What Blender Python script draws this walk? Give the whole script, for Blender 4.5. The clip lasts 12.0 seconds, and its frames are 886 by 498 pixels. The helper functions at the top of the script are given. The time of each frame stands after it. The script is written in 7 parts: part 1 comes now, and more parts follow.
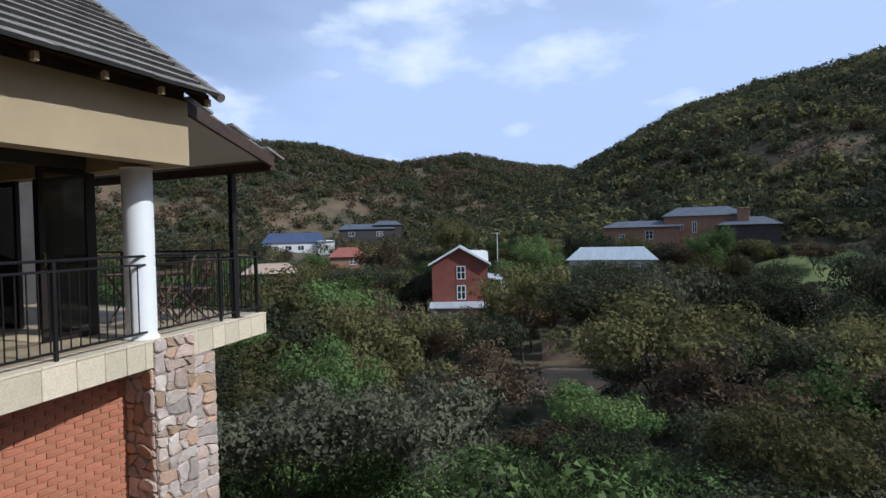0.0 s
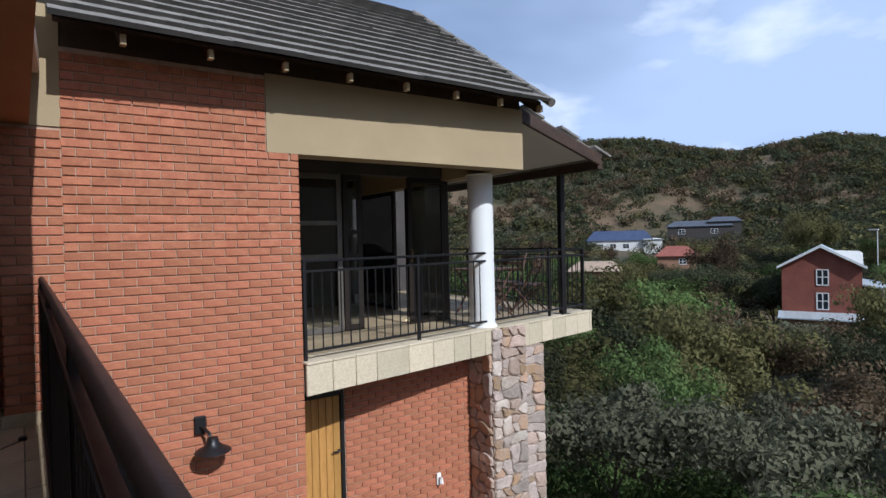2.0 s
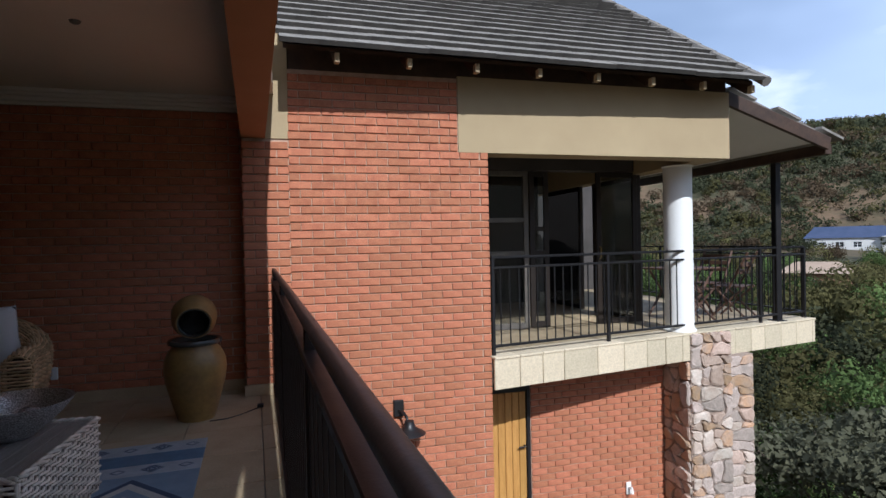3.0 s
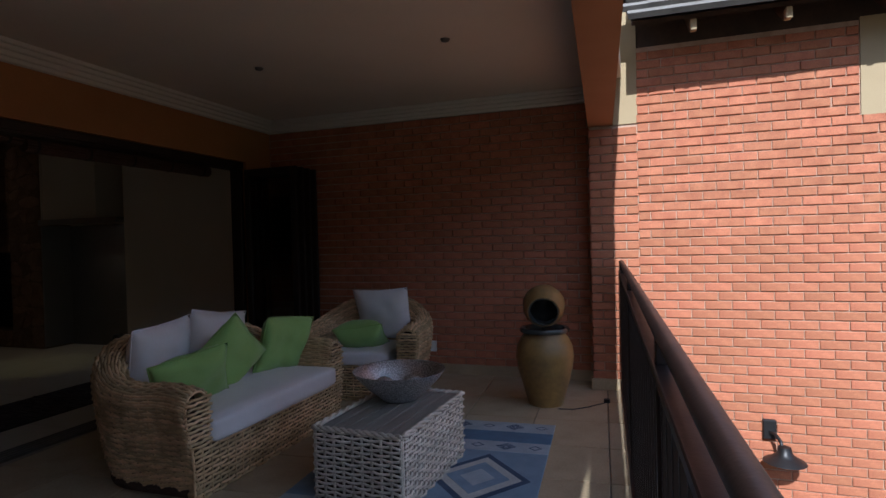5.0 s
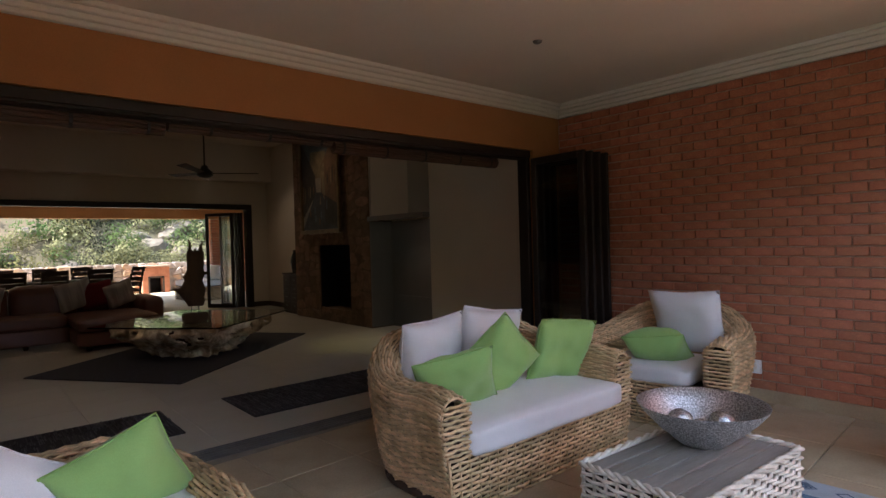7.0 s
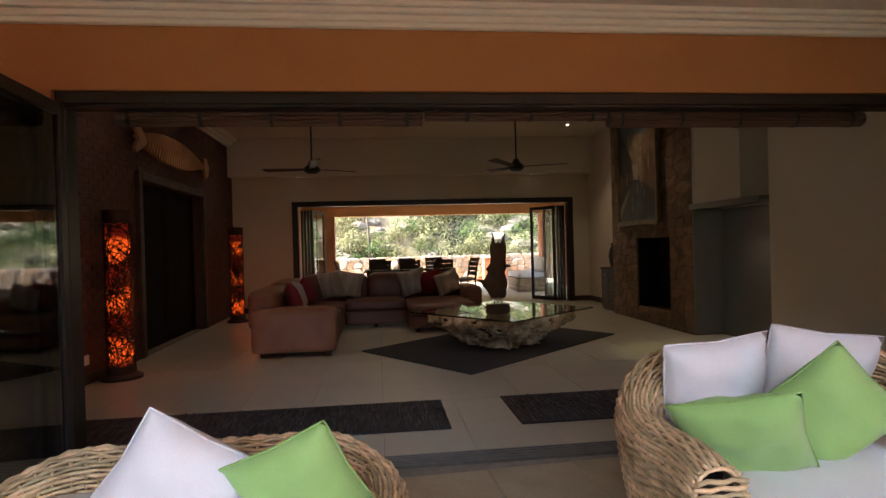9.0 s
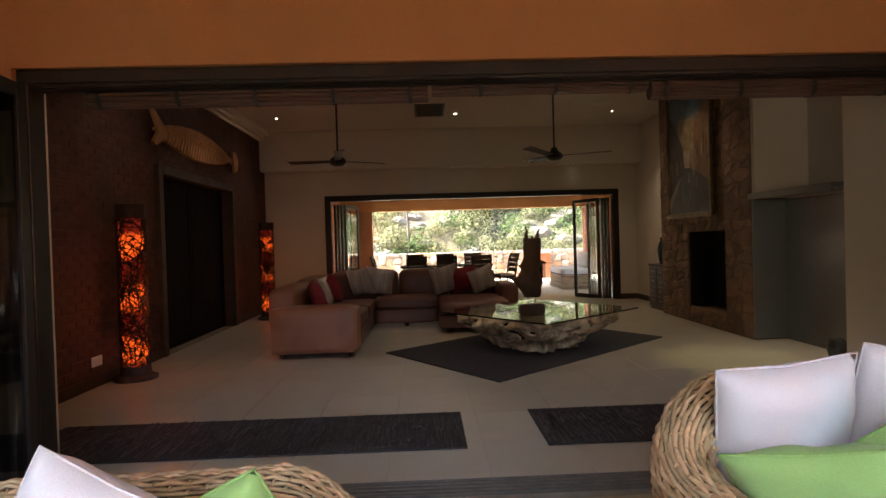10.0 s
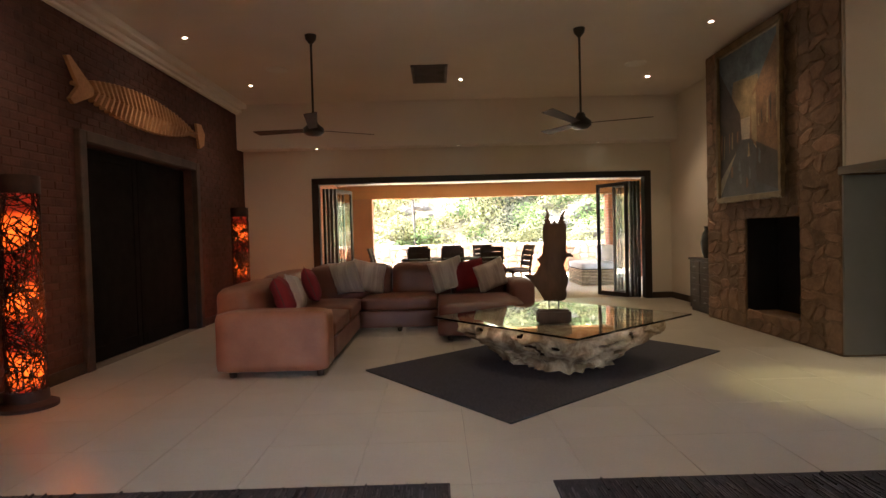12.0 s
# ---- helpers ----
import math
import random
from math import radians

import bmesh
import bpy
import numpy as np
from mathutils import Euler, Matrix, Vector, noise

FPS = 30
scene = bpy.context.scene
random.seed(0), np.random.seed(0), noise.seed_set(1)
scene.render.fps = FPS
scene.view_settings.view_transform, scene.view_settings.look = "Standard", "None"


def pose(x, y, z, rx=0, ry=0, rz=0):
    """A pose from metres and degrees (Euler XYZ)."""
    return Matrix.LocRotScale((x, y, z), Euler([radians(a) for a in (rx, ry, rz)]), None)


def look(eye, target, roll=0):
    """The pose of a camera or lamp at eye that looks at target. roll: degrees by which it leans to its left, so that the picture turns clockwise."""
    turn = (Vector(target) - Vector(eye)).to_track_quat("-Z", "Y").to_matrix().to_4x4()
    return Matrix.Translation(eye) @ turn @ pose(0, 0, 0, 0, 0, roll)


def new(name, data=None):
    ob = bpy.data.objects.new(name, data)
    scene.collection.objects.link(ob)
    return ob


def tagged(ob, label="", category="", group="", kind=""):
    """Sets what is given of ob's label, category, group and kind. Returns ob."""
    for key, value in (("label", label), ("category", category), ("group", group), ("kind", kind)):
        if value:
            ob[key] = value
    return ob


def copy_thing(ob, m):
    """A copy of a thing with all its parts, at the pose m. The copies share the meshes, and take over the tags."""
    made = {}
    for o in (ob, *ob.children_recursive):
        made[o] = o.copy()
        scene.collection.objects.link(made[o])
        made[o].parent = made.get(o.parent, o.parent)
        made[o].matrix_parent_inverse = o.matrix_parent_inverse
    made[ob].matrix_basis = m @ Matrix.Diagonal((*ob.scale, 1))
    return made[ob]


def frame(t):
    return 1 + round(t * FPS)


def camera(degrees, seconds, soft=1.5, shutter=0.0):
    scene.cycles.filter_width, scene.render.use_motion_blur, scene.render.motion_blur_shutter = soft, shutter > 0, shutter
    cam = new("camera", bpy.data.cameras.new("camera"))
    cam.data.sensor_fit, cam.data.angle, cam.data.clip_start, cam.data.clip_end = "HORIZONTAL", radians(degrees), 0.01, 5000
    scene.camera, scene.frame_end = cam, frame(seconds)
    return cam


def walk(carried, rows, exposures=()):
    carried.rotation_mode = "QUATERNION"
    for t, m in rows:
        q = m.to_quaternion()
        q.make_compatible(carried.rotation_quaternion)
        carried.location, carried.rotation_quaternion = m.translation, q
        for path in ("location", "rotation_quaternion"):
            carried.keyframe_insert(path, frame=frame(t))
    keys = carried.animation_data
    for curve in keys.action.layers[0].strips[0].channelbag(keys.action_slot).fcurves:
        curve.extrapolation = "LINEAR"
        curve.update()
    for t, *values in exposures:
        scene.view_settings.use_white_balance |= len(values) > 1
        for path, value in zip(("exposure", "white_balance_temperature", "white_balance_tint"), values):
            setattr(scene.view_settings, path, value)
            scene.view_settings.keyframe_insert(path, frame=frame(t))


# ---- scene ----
cam = camera(76.2, 12.0, soft=1.5)
PATH = [
    (0, (0.097, -0.094, 1.352), (-0.727, 1.728, 1.307), -1.3),
    (0.5, (0.119, -0.066, 1.357), (-0.949, 1.625, 1.317), -1.4),
    (1, (0.112, -0.054, 1.357), (-1.18, 1.472, 1.323), -1.3),
    (1.5, (0.081, -0.047, 1.358), (-1.408, 1.287, 1.328), -1.3),
    (2, (0.028, -0.054, 1.361), (-1.637, 1.053, 1.335), -1.3),
    (2.5, (-0.001, -0.081, 1.355), (-1.816, 0.759, 1.334), -1.4),
    (3, (-0.015, -0.097, 1.359), (-1.944, 0.431, 1.337), -1.2),
    (5, (-0.216, -0.097, 1.374), (-2.107, -0.746, 1.343), -1.5),
    (5.5, (-0.351, -0.167, 1.363), (-2.136, -1.069, 1.34), -1.6),
    (6, (-0.515, -0.205, 1.365), (-2.167, -1.334, 1.342), -1.6),
    (6.5, (-0.673, -0.217, 1.375), (-2.161, -1.553, 1.352), -1.6),
    (7, (-0.823, -0.288, 1.361), (-2.125, -1.806, 1.336), -1.6),
    (7.5, (-1.027, -0.34, 1.364), (-2.091, -2.033, 1.342), -1.5),
    (9.3, (-1.65, -0.758, 1.33), (-1.784, -2.754, 1.313), -1.7),
    (9.5, (-1.703, -0.844, 1.326), (-1.802, -2.842, 1.307), -1.8),
    (10, (-1.827, -1.121, 1.331), (-1.89, -3.12, 1.303), -1.7),
    (10.5, (-1.914, -1.482, 1.305), (-1.956, -3.481, 1.27), -1.7),
    (11, (-1.948, -1.876, 1.288), (-1.979, -3.876, 1.25), -1.6),
    (11.5, (-2.009, -2.262, 1.286), (-2.03, -4.261, 1.237), -1.6),
    (12, (-2.031, -2.644, 1.264), (-2.048, -4.643, 1.212), -1.5),
]
EXPOSURES = [(t, ev, k, 10.0) for t, ev, k in ((0.0, -0.36, 5500.0), (1.5, -0.38, 5500.0), (2.5, -0.2, 5550.0), (3.2, -0.05, 5550.0), (4.8, 0.35, 5450.0), (5.5, 0.62, 5350.0), (6.0, 1.12, 5500.0), (7.0, 2.2, 5900.0), (7.5, 2.55, 6050.0), (9.3, 3.1, 6200.0), (10.5, 3.55, 6200.0), (12.0, 4.2, 6200.0))]
walk(cam, [(t, look(eye, target, roll)) for t, eye, target, roll in PATH], EXPOSURES)

# ---- world and sun ----
SUN_EL, SUN_TURN = radians(38.0), radians(3.15)
world = bpy.data.worlds.new("sky")
scene.world = world
world.use_nodes = True
wt = world.node_tree
for node in list(wt.nodes):
    wt.nodes.remove(node)
w_out = wt.nodes.new("ShaderNodeOutputWorld")
w_bg = wt.nodes.new("ShaderNodeBackground")
w_sky = wt.nodes.new("ShaderNodeTexSky")
w_sky.sky_type = "NISHITA"
w_sky.sun_disc = False
w_sky.sun_elevation = SUN_EL
w_sky.sun_rotation = radians(90.0) - SUN_TURN
w_sky.air_density, w_sky.dust_density, w_sky.ozone_density = 1.0, 1.2, 1.2
w_bg.inputs["Strength"].default_value = 0.094
# drifting cumulus over the blue
w_tc = wt.nodes.new("ShaderNodeTexCoord")
w_map = wt.nodes.new("ShaderNodeMapping")
w_map.inputs["Scale"].default_value = (1.0, 1.0, 2.3)
w_map.inputs["Location"].default_value = (0.35, 0.1, 0.0)
w_n1 = wt.nodes.new("ShaderNodeTexNoise")
w_n1.inputs["Scale"].default_value, w_n1.inputs["Detail"].default_value, w_n1.inputs["Roughness"].default_value = 5.0, 9.0, 0.5
w_r1 = wt.nodes.new("ShaderNodeValToRGB")
w_r1.color_ramp.elements[0].position, w_r1.color_ramp.elements[1].position = 0.54, 0.72
w_n2 = wt.nodes.new("ShaderNodeTexNoise")
w_n2.inputs["Scale"].default_value, w_n2.inputs["Detail"].default_value = 1.3, 4.0
w_r2 = wt.nodes.new("ShaderNodeValToRGB")
w_r2.color_ramp.elements[0].position, w_r2.color_ramp.elements[1].position = 0.15, 0.6
w_mix1 = wt.nodes.new("ShaderNodeMix")
w_mix1.data_type = "RGBA"
w_mix2 = wt.nodes.new("ShaderNodeMix")
w_mix2.data_type = "RGBA"
w_mix1.inputs[7].default_value = (7.7, 9.1, 11.8, 1)
w_mix2.inputs[7].default_value = (12.0, 12.4, 13.2, 1)
w_half = wt.nodes.new("ShaderNodeMath")
w_half.operation = "MULTIPLY"
w_half.inputs[1].default_value = 0.95
# the haze thins towards the zenith
w_sep = wt.nodes.new("ShaderNodeSeparateXYZ")
w_thin = wt.nodes.new("ShaderNodeMapRange")
w_thin.inputs[1].default_value, w_thin.inputs[2].default_value, w_thin.inputs[3].default_value, w_thin.inputs[4].default_value = 0.38, 0.95, 1.0, 0.12
w_fade = wt.nodes.new("ShaderNodeMath")
w_fade.operation = "MULTIPLY"
wt.links.new(w_tc.outputs["Generated"], w_sep.inputs[0])
wt.links.new(w_sep.outputs["Z"], w_thin.inputs[0])
wt.links.new(w_half.outputs[0], w_fade.inputs[0])
wt.links.new(w_thin.outputs[0], w_fade.inputs[1])
for a, b in ((w_tc.outputs["Generated"], w_map.inputs["Vector"]), (w_map.outputs["Vector"], w_n1.inputs["Vector"]), (w_map.outputs["Vector"], w_n2.inputs["Vector"]),
             (w_n1.outputs["Fac"], w_r1.inputs["Fac"]), (w_n2.outputs["Fac"], w_r2.inputs["Fac"]), (w_r2.outputs["Color"], w_half.inputs[0]), (w_fade.outputs[0], w_mix1.inputs[0]),
             (w_sky.outputs["Color"], w_mix1.inputs[6]), (w_mix1.outputs[2], w_mix2.inputs[6]), (w_r1.outputs["Color"], w_mix2.inputs[0]),
             (w_mix2.outputs[2], w_bg.inputs["Color"]), (w_bg.outputs[0], w_out.inputs["Surface"])):
    wt.links.new(a, b)
sun = new("sun", bpy.data.lights.new("sun", "SUN"))
sun.data.energy, sun.data.angle, sun.data.color = 5.0, radians(0.5), (1.0, 0.95, 0.87)
sun.matrix_world = look((math.cos(SUN_EL) * math.cos(SUN_TURN) * 50, math.cos(SUN_EL) * math.sin(SUN_TURN) * 50, math.sin(SUN_EL) * 50), (0, 0, 0))


# ---- building tools ----
def box(bm, x0, x1, y0, y1, z0, z1, bevel=0.0, seg=1):
    """A box between two corners, its edges rounded by bevel."""
    r = bmesh.ops.create_cube(bm, size=1.0)
    vs = r["verts"]
    for v in vs:
        v.co = Vector((x0 + (v.co.x + 0.5) * (x1 - x0), y0 + (v.co.y + 0.5) * (y1 - y0), z0 + (v.co.z + 0.5) * (z1 - z0)))
    if bevel > 0:
        es = list({e for v in vs for e in v.link_edges})
        bmesh.ops.bevel(bm, geom=es, offset=bevel, segments=seg, affect="EDGES", clamp_overlap=True)
    return bm


def cyl(bm, p, q, r0, r1=None, n=16, caps=True):
    """A round bar from p to q."""
    p, q = Vector(p), Vector(q)
    r1 = r0 if r1 is None else r1
    d = q - p
    m = Matrix.Translation((p + q) / 2) @ d.to_track_quat("Z", "Y").to_matrix().to_4x4()
    bmesh.ops.create_cone(bm, cap_ends=caps, segments=n, radius1=r0, radius2=r1, depth=d.length, matrix=m)
    return bm


def lathe(bm, profile, n=32, centre=(0, 0)):
    """A turned body from (radius, height) pairs."""
    rings = []
    for r, z in profile:
        rings.append([bm.verts.new((centre[0] + r * math.cos(2 * math.pi * i / n), centre[1] + r * math.sin(2 * math.pi * i / n), z)) for i in range(n)])
    for a, b in zip(rings, rings[1:]):
        for i in range(n):
            bm.faces.new((a[i], a[(i + 1) % n], b[(i + 1) % n], b[i]))
    return bm


def tube(bm, pts, r, n=5, closed=False):
    """A thin round strand along points."""
    rings, pts = [], [Vector(p) for p in pts]
    for i, p in enumerate(pts):
        a, b = pts[max(i - 1, 0)], pts[min(i + 1, len(pts) - 1)]
        d = (b - a).normalized() if (b - a).length > 1e-6 else Vector((0, 0, 1))
        s = d.orthogonal().normalized() if abs(d.z) > 0.9 else d.cross(Vector((0, 0, 1))).normalized()
        u = s.cross(d)
        rings.append([bm.verts.new(p + (s * math.cos(2 * math.pi * k / n) + u * math.sin(2 * math.pi * k / n)) * r) for k in range(n)])
    for a, b in zip(rings, rings[1:]):
        for k in range(n):
            bm.faces.new((a[k], a[(k + 1) % n], b[(k + 1) % n], b[k]))
    bm.faces.new(rings[0][::-1])
    bm.faces.new(rings[-1])
    return bm


def prism(bm, pts, z0, z1):
    """A flat outline (x, y) raised from z0 to z1."""
    lo = [bm.verts.new((x, y, z0)) for x, y in pts]
    hi = [bm.verts.new((x, y, z1)) for x, y in pts]
    bm.faces.new(lo[::-1])
    bm.faces.new(hi)
    n = len(pts)
    for i in range(n):
        bm.faces.new((lo[i], lo[(i + 1) % n], hi[(i + 1) % n], hi[i]))
    return bm


def mesh_of(name, bm, material, smooth=None):
    bmesh.ops.recalc_face_normals(bm, faces=bm.faces)
    me = bpy.data.meshes.new(name)
    bm.to_mesh(me)
    bm.free()
    if smooth is not None:
        me.shade_smooth()
        if smooth < 180:
            me.set_sharp_from_angle(angle=radians(smooth))
    me.materials.append(material)
    return me


def part(name, bm, material, parent=None, label="", smooth=None):
    """Links a bmesh as one mesh object under a thing or part."""
    ob = new(name, mesh_of(name, bm, material, smooth))
    if parent is not None:
        ob.parent = parent
    if label:
        tagged(ob, label)
    return ob


def thing(name, label, category, at=(0, 0, 0), rz=0.0, group=""):
    """An Empty at the base of a thing."""
    ob = new(name)
    ob.empty_display_size = 0.1
    ob.matrix_basis = pose(*at, 0, 0, rz)
    return tagged(ob, label, category, group)


def structure(name, bm, material, label, category, smooth=None):
    return tagged(part(name, bm, material, None, "", smooth), label, category, "", "structure")


def solid(name, material, label, category, *boxes):
    bm = bmesh.new()
    for b in boxes:
        box(bm, *b)
    return structure(name, bm, material, label, category)


# ---- materials ----
def material(name, c1, c2=None, scale=4.0, rough=0.6, metal=0.0, bump=0.0, bscale=60.0, spread=(0.35, 0.65), vary=0.0, island=0.0, spec=0.5, stretch=(1, 1, 1), rough_var=0.1, fine=0.12, sheen=0.0):
    """Two tones blended by coarse noise, fine grain on top, roughness that wanders, relief; vary: from object to object, island: from piece to piece."""
    m = bpy.data.materials.new(name)
    m.use_nodes = True
    t = m.node_tree
    b = t.nodes["Principled BSDF"]
    c2 = c2 or tuple(v * 0.8 for v in c1)
    tc = t.nodes.new("ShaderNodeTexCoord")
    mp = t.nodes.new("ShaderNodeMapping")
    mp.inputs["Scale"].default_value = stretch
    t.links.new(tc.outputs["Object"], mp.inputs["Vector"])
    n1 = t.nodes.new("ShaderNodeTexNoise")
    n1.inputs["Scale"].default_value, n1.inputs["Detail"].default_value, n1.inputs["Roughness"].default_value = scale, 5.0, 0.6
    n2 = t.nodes.new("ShaderNodeTexNoise")
    n2.inputs["Scale"].default_value, n2.inputs["Detail"].default_value = bscale, 4.0
    for n in (n1, n2):
        t.links.new(mp.outputs["Vector"], n.inputs["Vector"])
    rmp = t.nodes.new("ShaderNodeValToRGB")
    rmp.color_ramp.elements[0].position, rmp.color_ramp.elements[1].position = spread
    rmp.color_ramp.elements[0].color, rmp.color_ramp.elements[1].color = (*c1, 1), (*c2, 1)
    t.links.new(n1.outputs["Fac"], rmp.inputs["Fac"])
    col = rmp.outputs["Color"]
    hsv = t.nodes.new("ShaderNodeHueSaturation")
    t.links.new(col, hsv.inputs["Color"])
    val = t.nodes.new("ShaderNodeMapRange")
    val.inputs[1].default_value, val.inputs[2].default_value, val.inputs[3].default_value, val.inputs[4].default_value = 0.3, 0.7, 1.0 - fine, 1.0 + fine
    t.links.new(n2.outputs["Fac"], val.inputs[0])
    last = val.outputs[0]
    for amount, node, socket in ((vary, "ShaderNodeObjectInfo", "Random"), (island, "ShaderNodeNewGeometry", "Random Per Island")):
        if amount:
            src = t.nodes.new(node)
            mr = t.nodes.new("ShaderNodeMapRange")
            mr.inputs[3].default_value, mr.inputs[4].default_value = 1.0 - amount, 1.0 + amount
            t.links.new(src.outputs[socket], mr.inputs[0])
            mul = t.nodes.new("ShaderNodeMath")
            mul.operation = "MULTIPLY"
            t.links.new(last, mul.inputs[0])
            t.links.new(mr.outputs[0], mul.inputs[1])
            last = mul.outputs[0]
            hu = t.nodes.new("ShaderNodeMapRange")
            hu.inputs[3].default_value, hu.inputs[4].default_value = 0.5 + amount * 0.025, 0.5 - amount * 0.025
            t.links.new(src.outputs[socket], hu.inputs[0])
            t.links.new(hu.outputs[0], hsv.inputs["Hue"])
    t.links.new(last, hsv.inputs["Value"])
    t.links.new(hsv.outputs["Color"], b.inputs["Base Color"])
    rr = t.nodes.new("ShaderNodeMapRange")
    rr.inputs[3].default_value, rr.inputs[4].default_value = max(rough - rough_var, 0.02), min(rough + rough_var, 1.0)
    t.links.new(n1.outputs["Fac"], rr.inputs[0])
    t.links.new(rr.outputs[0], b.inputs["Roughness"])
    b.inputs["Metallic"].default_value = metal
    b.inputs["Specular IOR Level"].default_value = spec
    if sheen:
        b.inputs["Sheen Weight"].default_value = sheen
    if bump:
        bp = t.nodes.new("ShaderNodeBump")
        bp.inputs["Strength"].default_value, bp.inputs["Distance"].default_value = min(bump, 1.0), 0.004
        t.links.new(n2.outputs["Fac"], bp.inputs["Height"])
        t.links.new(bp.outputs["Normal"], b.inputs["Normal"])
    return m


def glass(name, tint=(0.9, 0.95, 0.93), rough=0.0):
    m = bpy.data.materials.new(name)
    m.use_nodes = True
    b = m.node_tree.nodes["Principled BSDF"]
    b.inputs["Base Color"].default_value = (*tint, 1)
    b.inputs["Transmission Weight"].default_value = 1.0
    b.inputs["Roughness"].default_value = rough
    b.inputs["IOR"].default_value = 1.45
    return m


def glow(name, colour, strength):
    m = bpy.data.materials.new(name)
    m.use_nodes = True
    b = m.node_tree.nodes["Principled BSDF"]
    b.inputs["Base Color"].default_value = (*colour, 1)
    b.inputs["Emission Color"].default_value = (*colour, 1)
    b.inputs["Emission Strength"].default_value = strength
    return m


M_BRICK = material("face_brick", (0.46, 0.178, 0.090), (0.365, 0.128, 0.066), 9.0, 0.85, bump=0.6, bscale=90, vary=0.11, fine=0.16)
M_BRICK_FAR = material("face_brick_joined", (0.46, 0.178, 0.090), (0.365, 0.128, 0.066), 9.0, 0.85, bump=0.6, bscale=90, island=0.11, fine=0.16)
M_BRICK_IN = material("rustic_brick", (0.118, 0.045, 0.031), (0.08, 0.033, 0.024), 6.0, 0.85, bump=0.8, bscale=50, island=0.14, vary=0.14)
M_MORTAR = material("mortar", (0.50, 0.355, 0.26), (0.40, 0.275, 0.195), 12.0, 0.95, bump=0.5, bscale=150)
M_BEIGE = material("beige_plaster", (0.40, 0.31, 0.18), (0.36, 0.275, 0.16), 1.3, 0.85, bump=0.25, bscale=140, fine=0.05)
M_OCHRE = material("ochre_plaster", (0.40, 0.18, 0.058), (0.36, 0.155, 0.048), 1.3, 0.8, bump=0.2, bscale=140, fine=0.05)
M_ORANGE = material("terracotta_plaster", (0.33, 0.15, 0.065), (0.30, 0.13, 0.055), 1.5, 0.8, bump=0.2, bscale=140, fine=0.05)
M_CEIL = material("ceiling_paint", (0.74, 0.66, 0.56), (0.69, 0.615, 0.52), 0.8, 0.85, bump=0.1, bscale=160, fine=0.03)
M_CREAM = material("cream_wall_paint", (0.68, 0.605, 0.50), (0.635, 0.565, 0.46), 0.9, 0.8, bump=0.12, bscale=140, fine=0.03)
M_CORNICE = material("cornice_paint", (0.78, 0.74, 0.66), (0.74, 0.70, 0.62), 1.2, 0.7, bump=0.08, bscale=120, fine=0.03)
M_TILE = material("sandstone_tile", (0.44, 0.345, 0.215), (0.37, 0.28, 0.17), 3.0, 0.62, bump=0.35, bscale=70, vary=0.10, fine=0.08)
M_GROUT = material("grout", (0.30, 0.27, 0.22), (0.24, 0.21, 0.17), 10.0, 0.95, bump=0.3, bscale=150)
M_PORC = material("porcelain_tile", (0.50, 0.46, 0.37), (0.47, 0.43, 0.345), 2.0, 0.30, bump=0.04, bscale=60, vary=0.03, fine=0.03, rough_var=0.06)
M_SAND = material("sandstone_cladding", (0.63, 0.54, 0.385), (0.54, 0.455, 0.32), 4.0, 0.85, bump=0.5, bscale=50, vary=0.13)
M_STONE = material("split_stone", (0.46, 0.35, 0.28), (0.36, 0.26, 0.20), 8.0, 0.88, bump=1.0, bscale=35, vary=0.25)
M_PIERMORTAR = material("pier_mortar", (0.34, 0.27, 0.22), (0.26, 0.20, 0.16), 12.0, 0.95, bump=0.8, bscale=80)
M_STONES = [M_STONE, material("split_stone_grey", (0.42, 0.34, 0.29), (0.31, 0.26, 0.22), 7.0, 0.88, bump=0.9, bscale=35, vary=0.3), material("split_stone_rust", (0.44, 0.27, 0.15), (0.38, 0.28, 0.21), 6.0, 0.88, bump=0.9, bscale=35, vary=0.3), material("split_stone_pale", (0.55, 0.48, 0.41), (0.44, 0.34, 0.27), 5.0, 0.88, bump=0.9, bscale=35, vary=0.2)]
M_STONE_IN = material("hearth_stone", (0.25, 0.15, 0.085), (0.17, 0.10, 0.058), 5.0, 0.8, bump=0.9, bscale=35, vary=0.3)
M_RUSTMORTAR = material("brown_mortar", (0.105, 0.050, 0.036), (0.08, 0.039, 0.029), 12.0, 0.95, bump=0.5, bscale=120)
M_HEARTHMORTAR = material("hearth_mortar", (0.19, 0.12, 0.07), (0.14, 0.09, 0.052), 12.0, 0.95, bump=0.8, bscale=80)
M_ROOF = material("concrete_roof_tile", (0.27, 0.25, 0.225), (0.19, 0.175, 0.155), 5.0, 0.9, bump=0.6, bscale=60, vary=0.15, spec=0.12)
# Tile fronts far darker than the tops: their shade put into the colour
M_ROOFSHADE = material("tile_front_shade", (0.06, 0.055, 0.048), (0.04, 0.036, 0.032), 5.0, 0.85, bump=0.5, bscale=60, vary=0.15)
M_TIMBER = material("dark_timber", (0.06, 0.032, 0.018), (0.035, 0.019, 0.012), 6.0, 0.6, bump=0.4, bscale=40, stretch=(1, 1, 1))
M_DOORWOOD = material("oiled_door_wood", (0.50, 0.27, 0.075), (0.40, 0.20, 0.05), 3.0, 0.5, bump=0.3, bscale=40, stretch=(8, 8, 1), vary=0.1)
M_BLACK = material("black_steel", (0.018, 0.017, 0.018), (0.012, 0.011, 0.012), 8.0, 0.42, metal=0.2, bump=0.1, bscale=120)
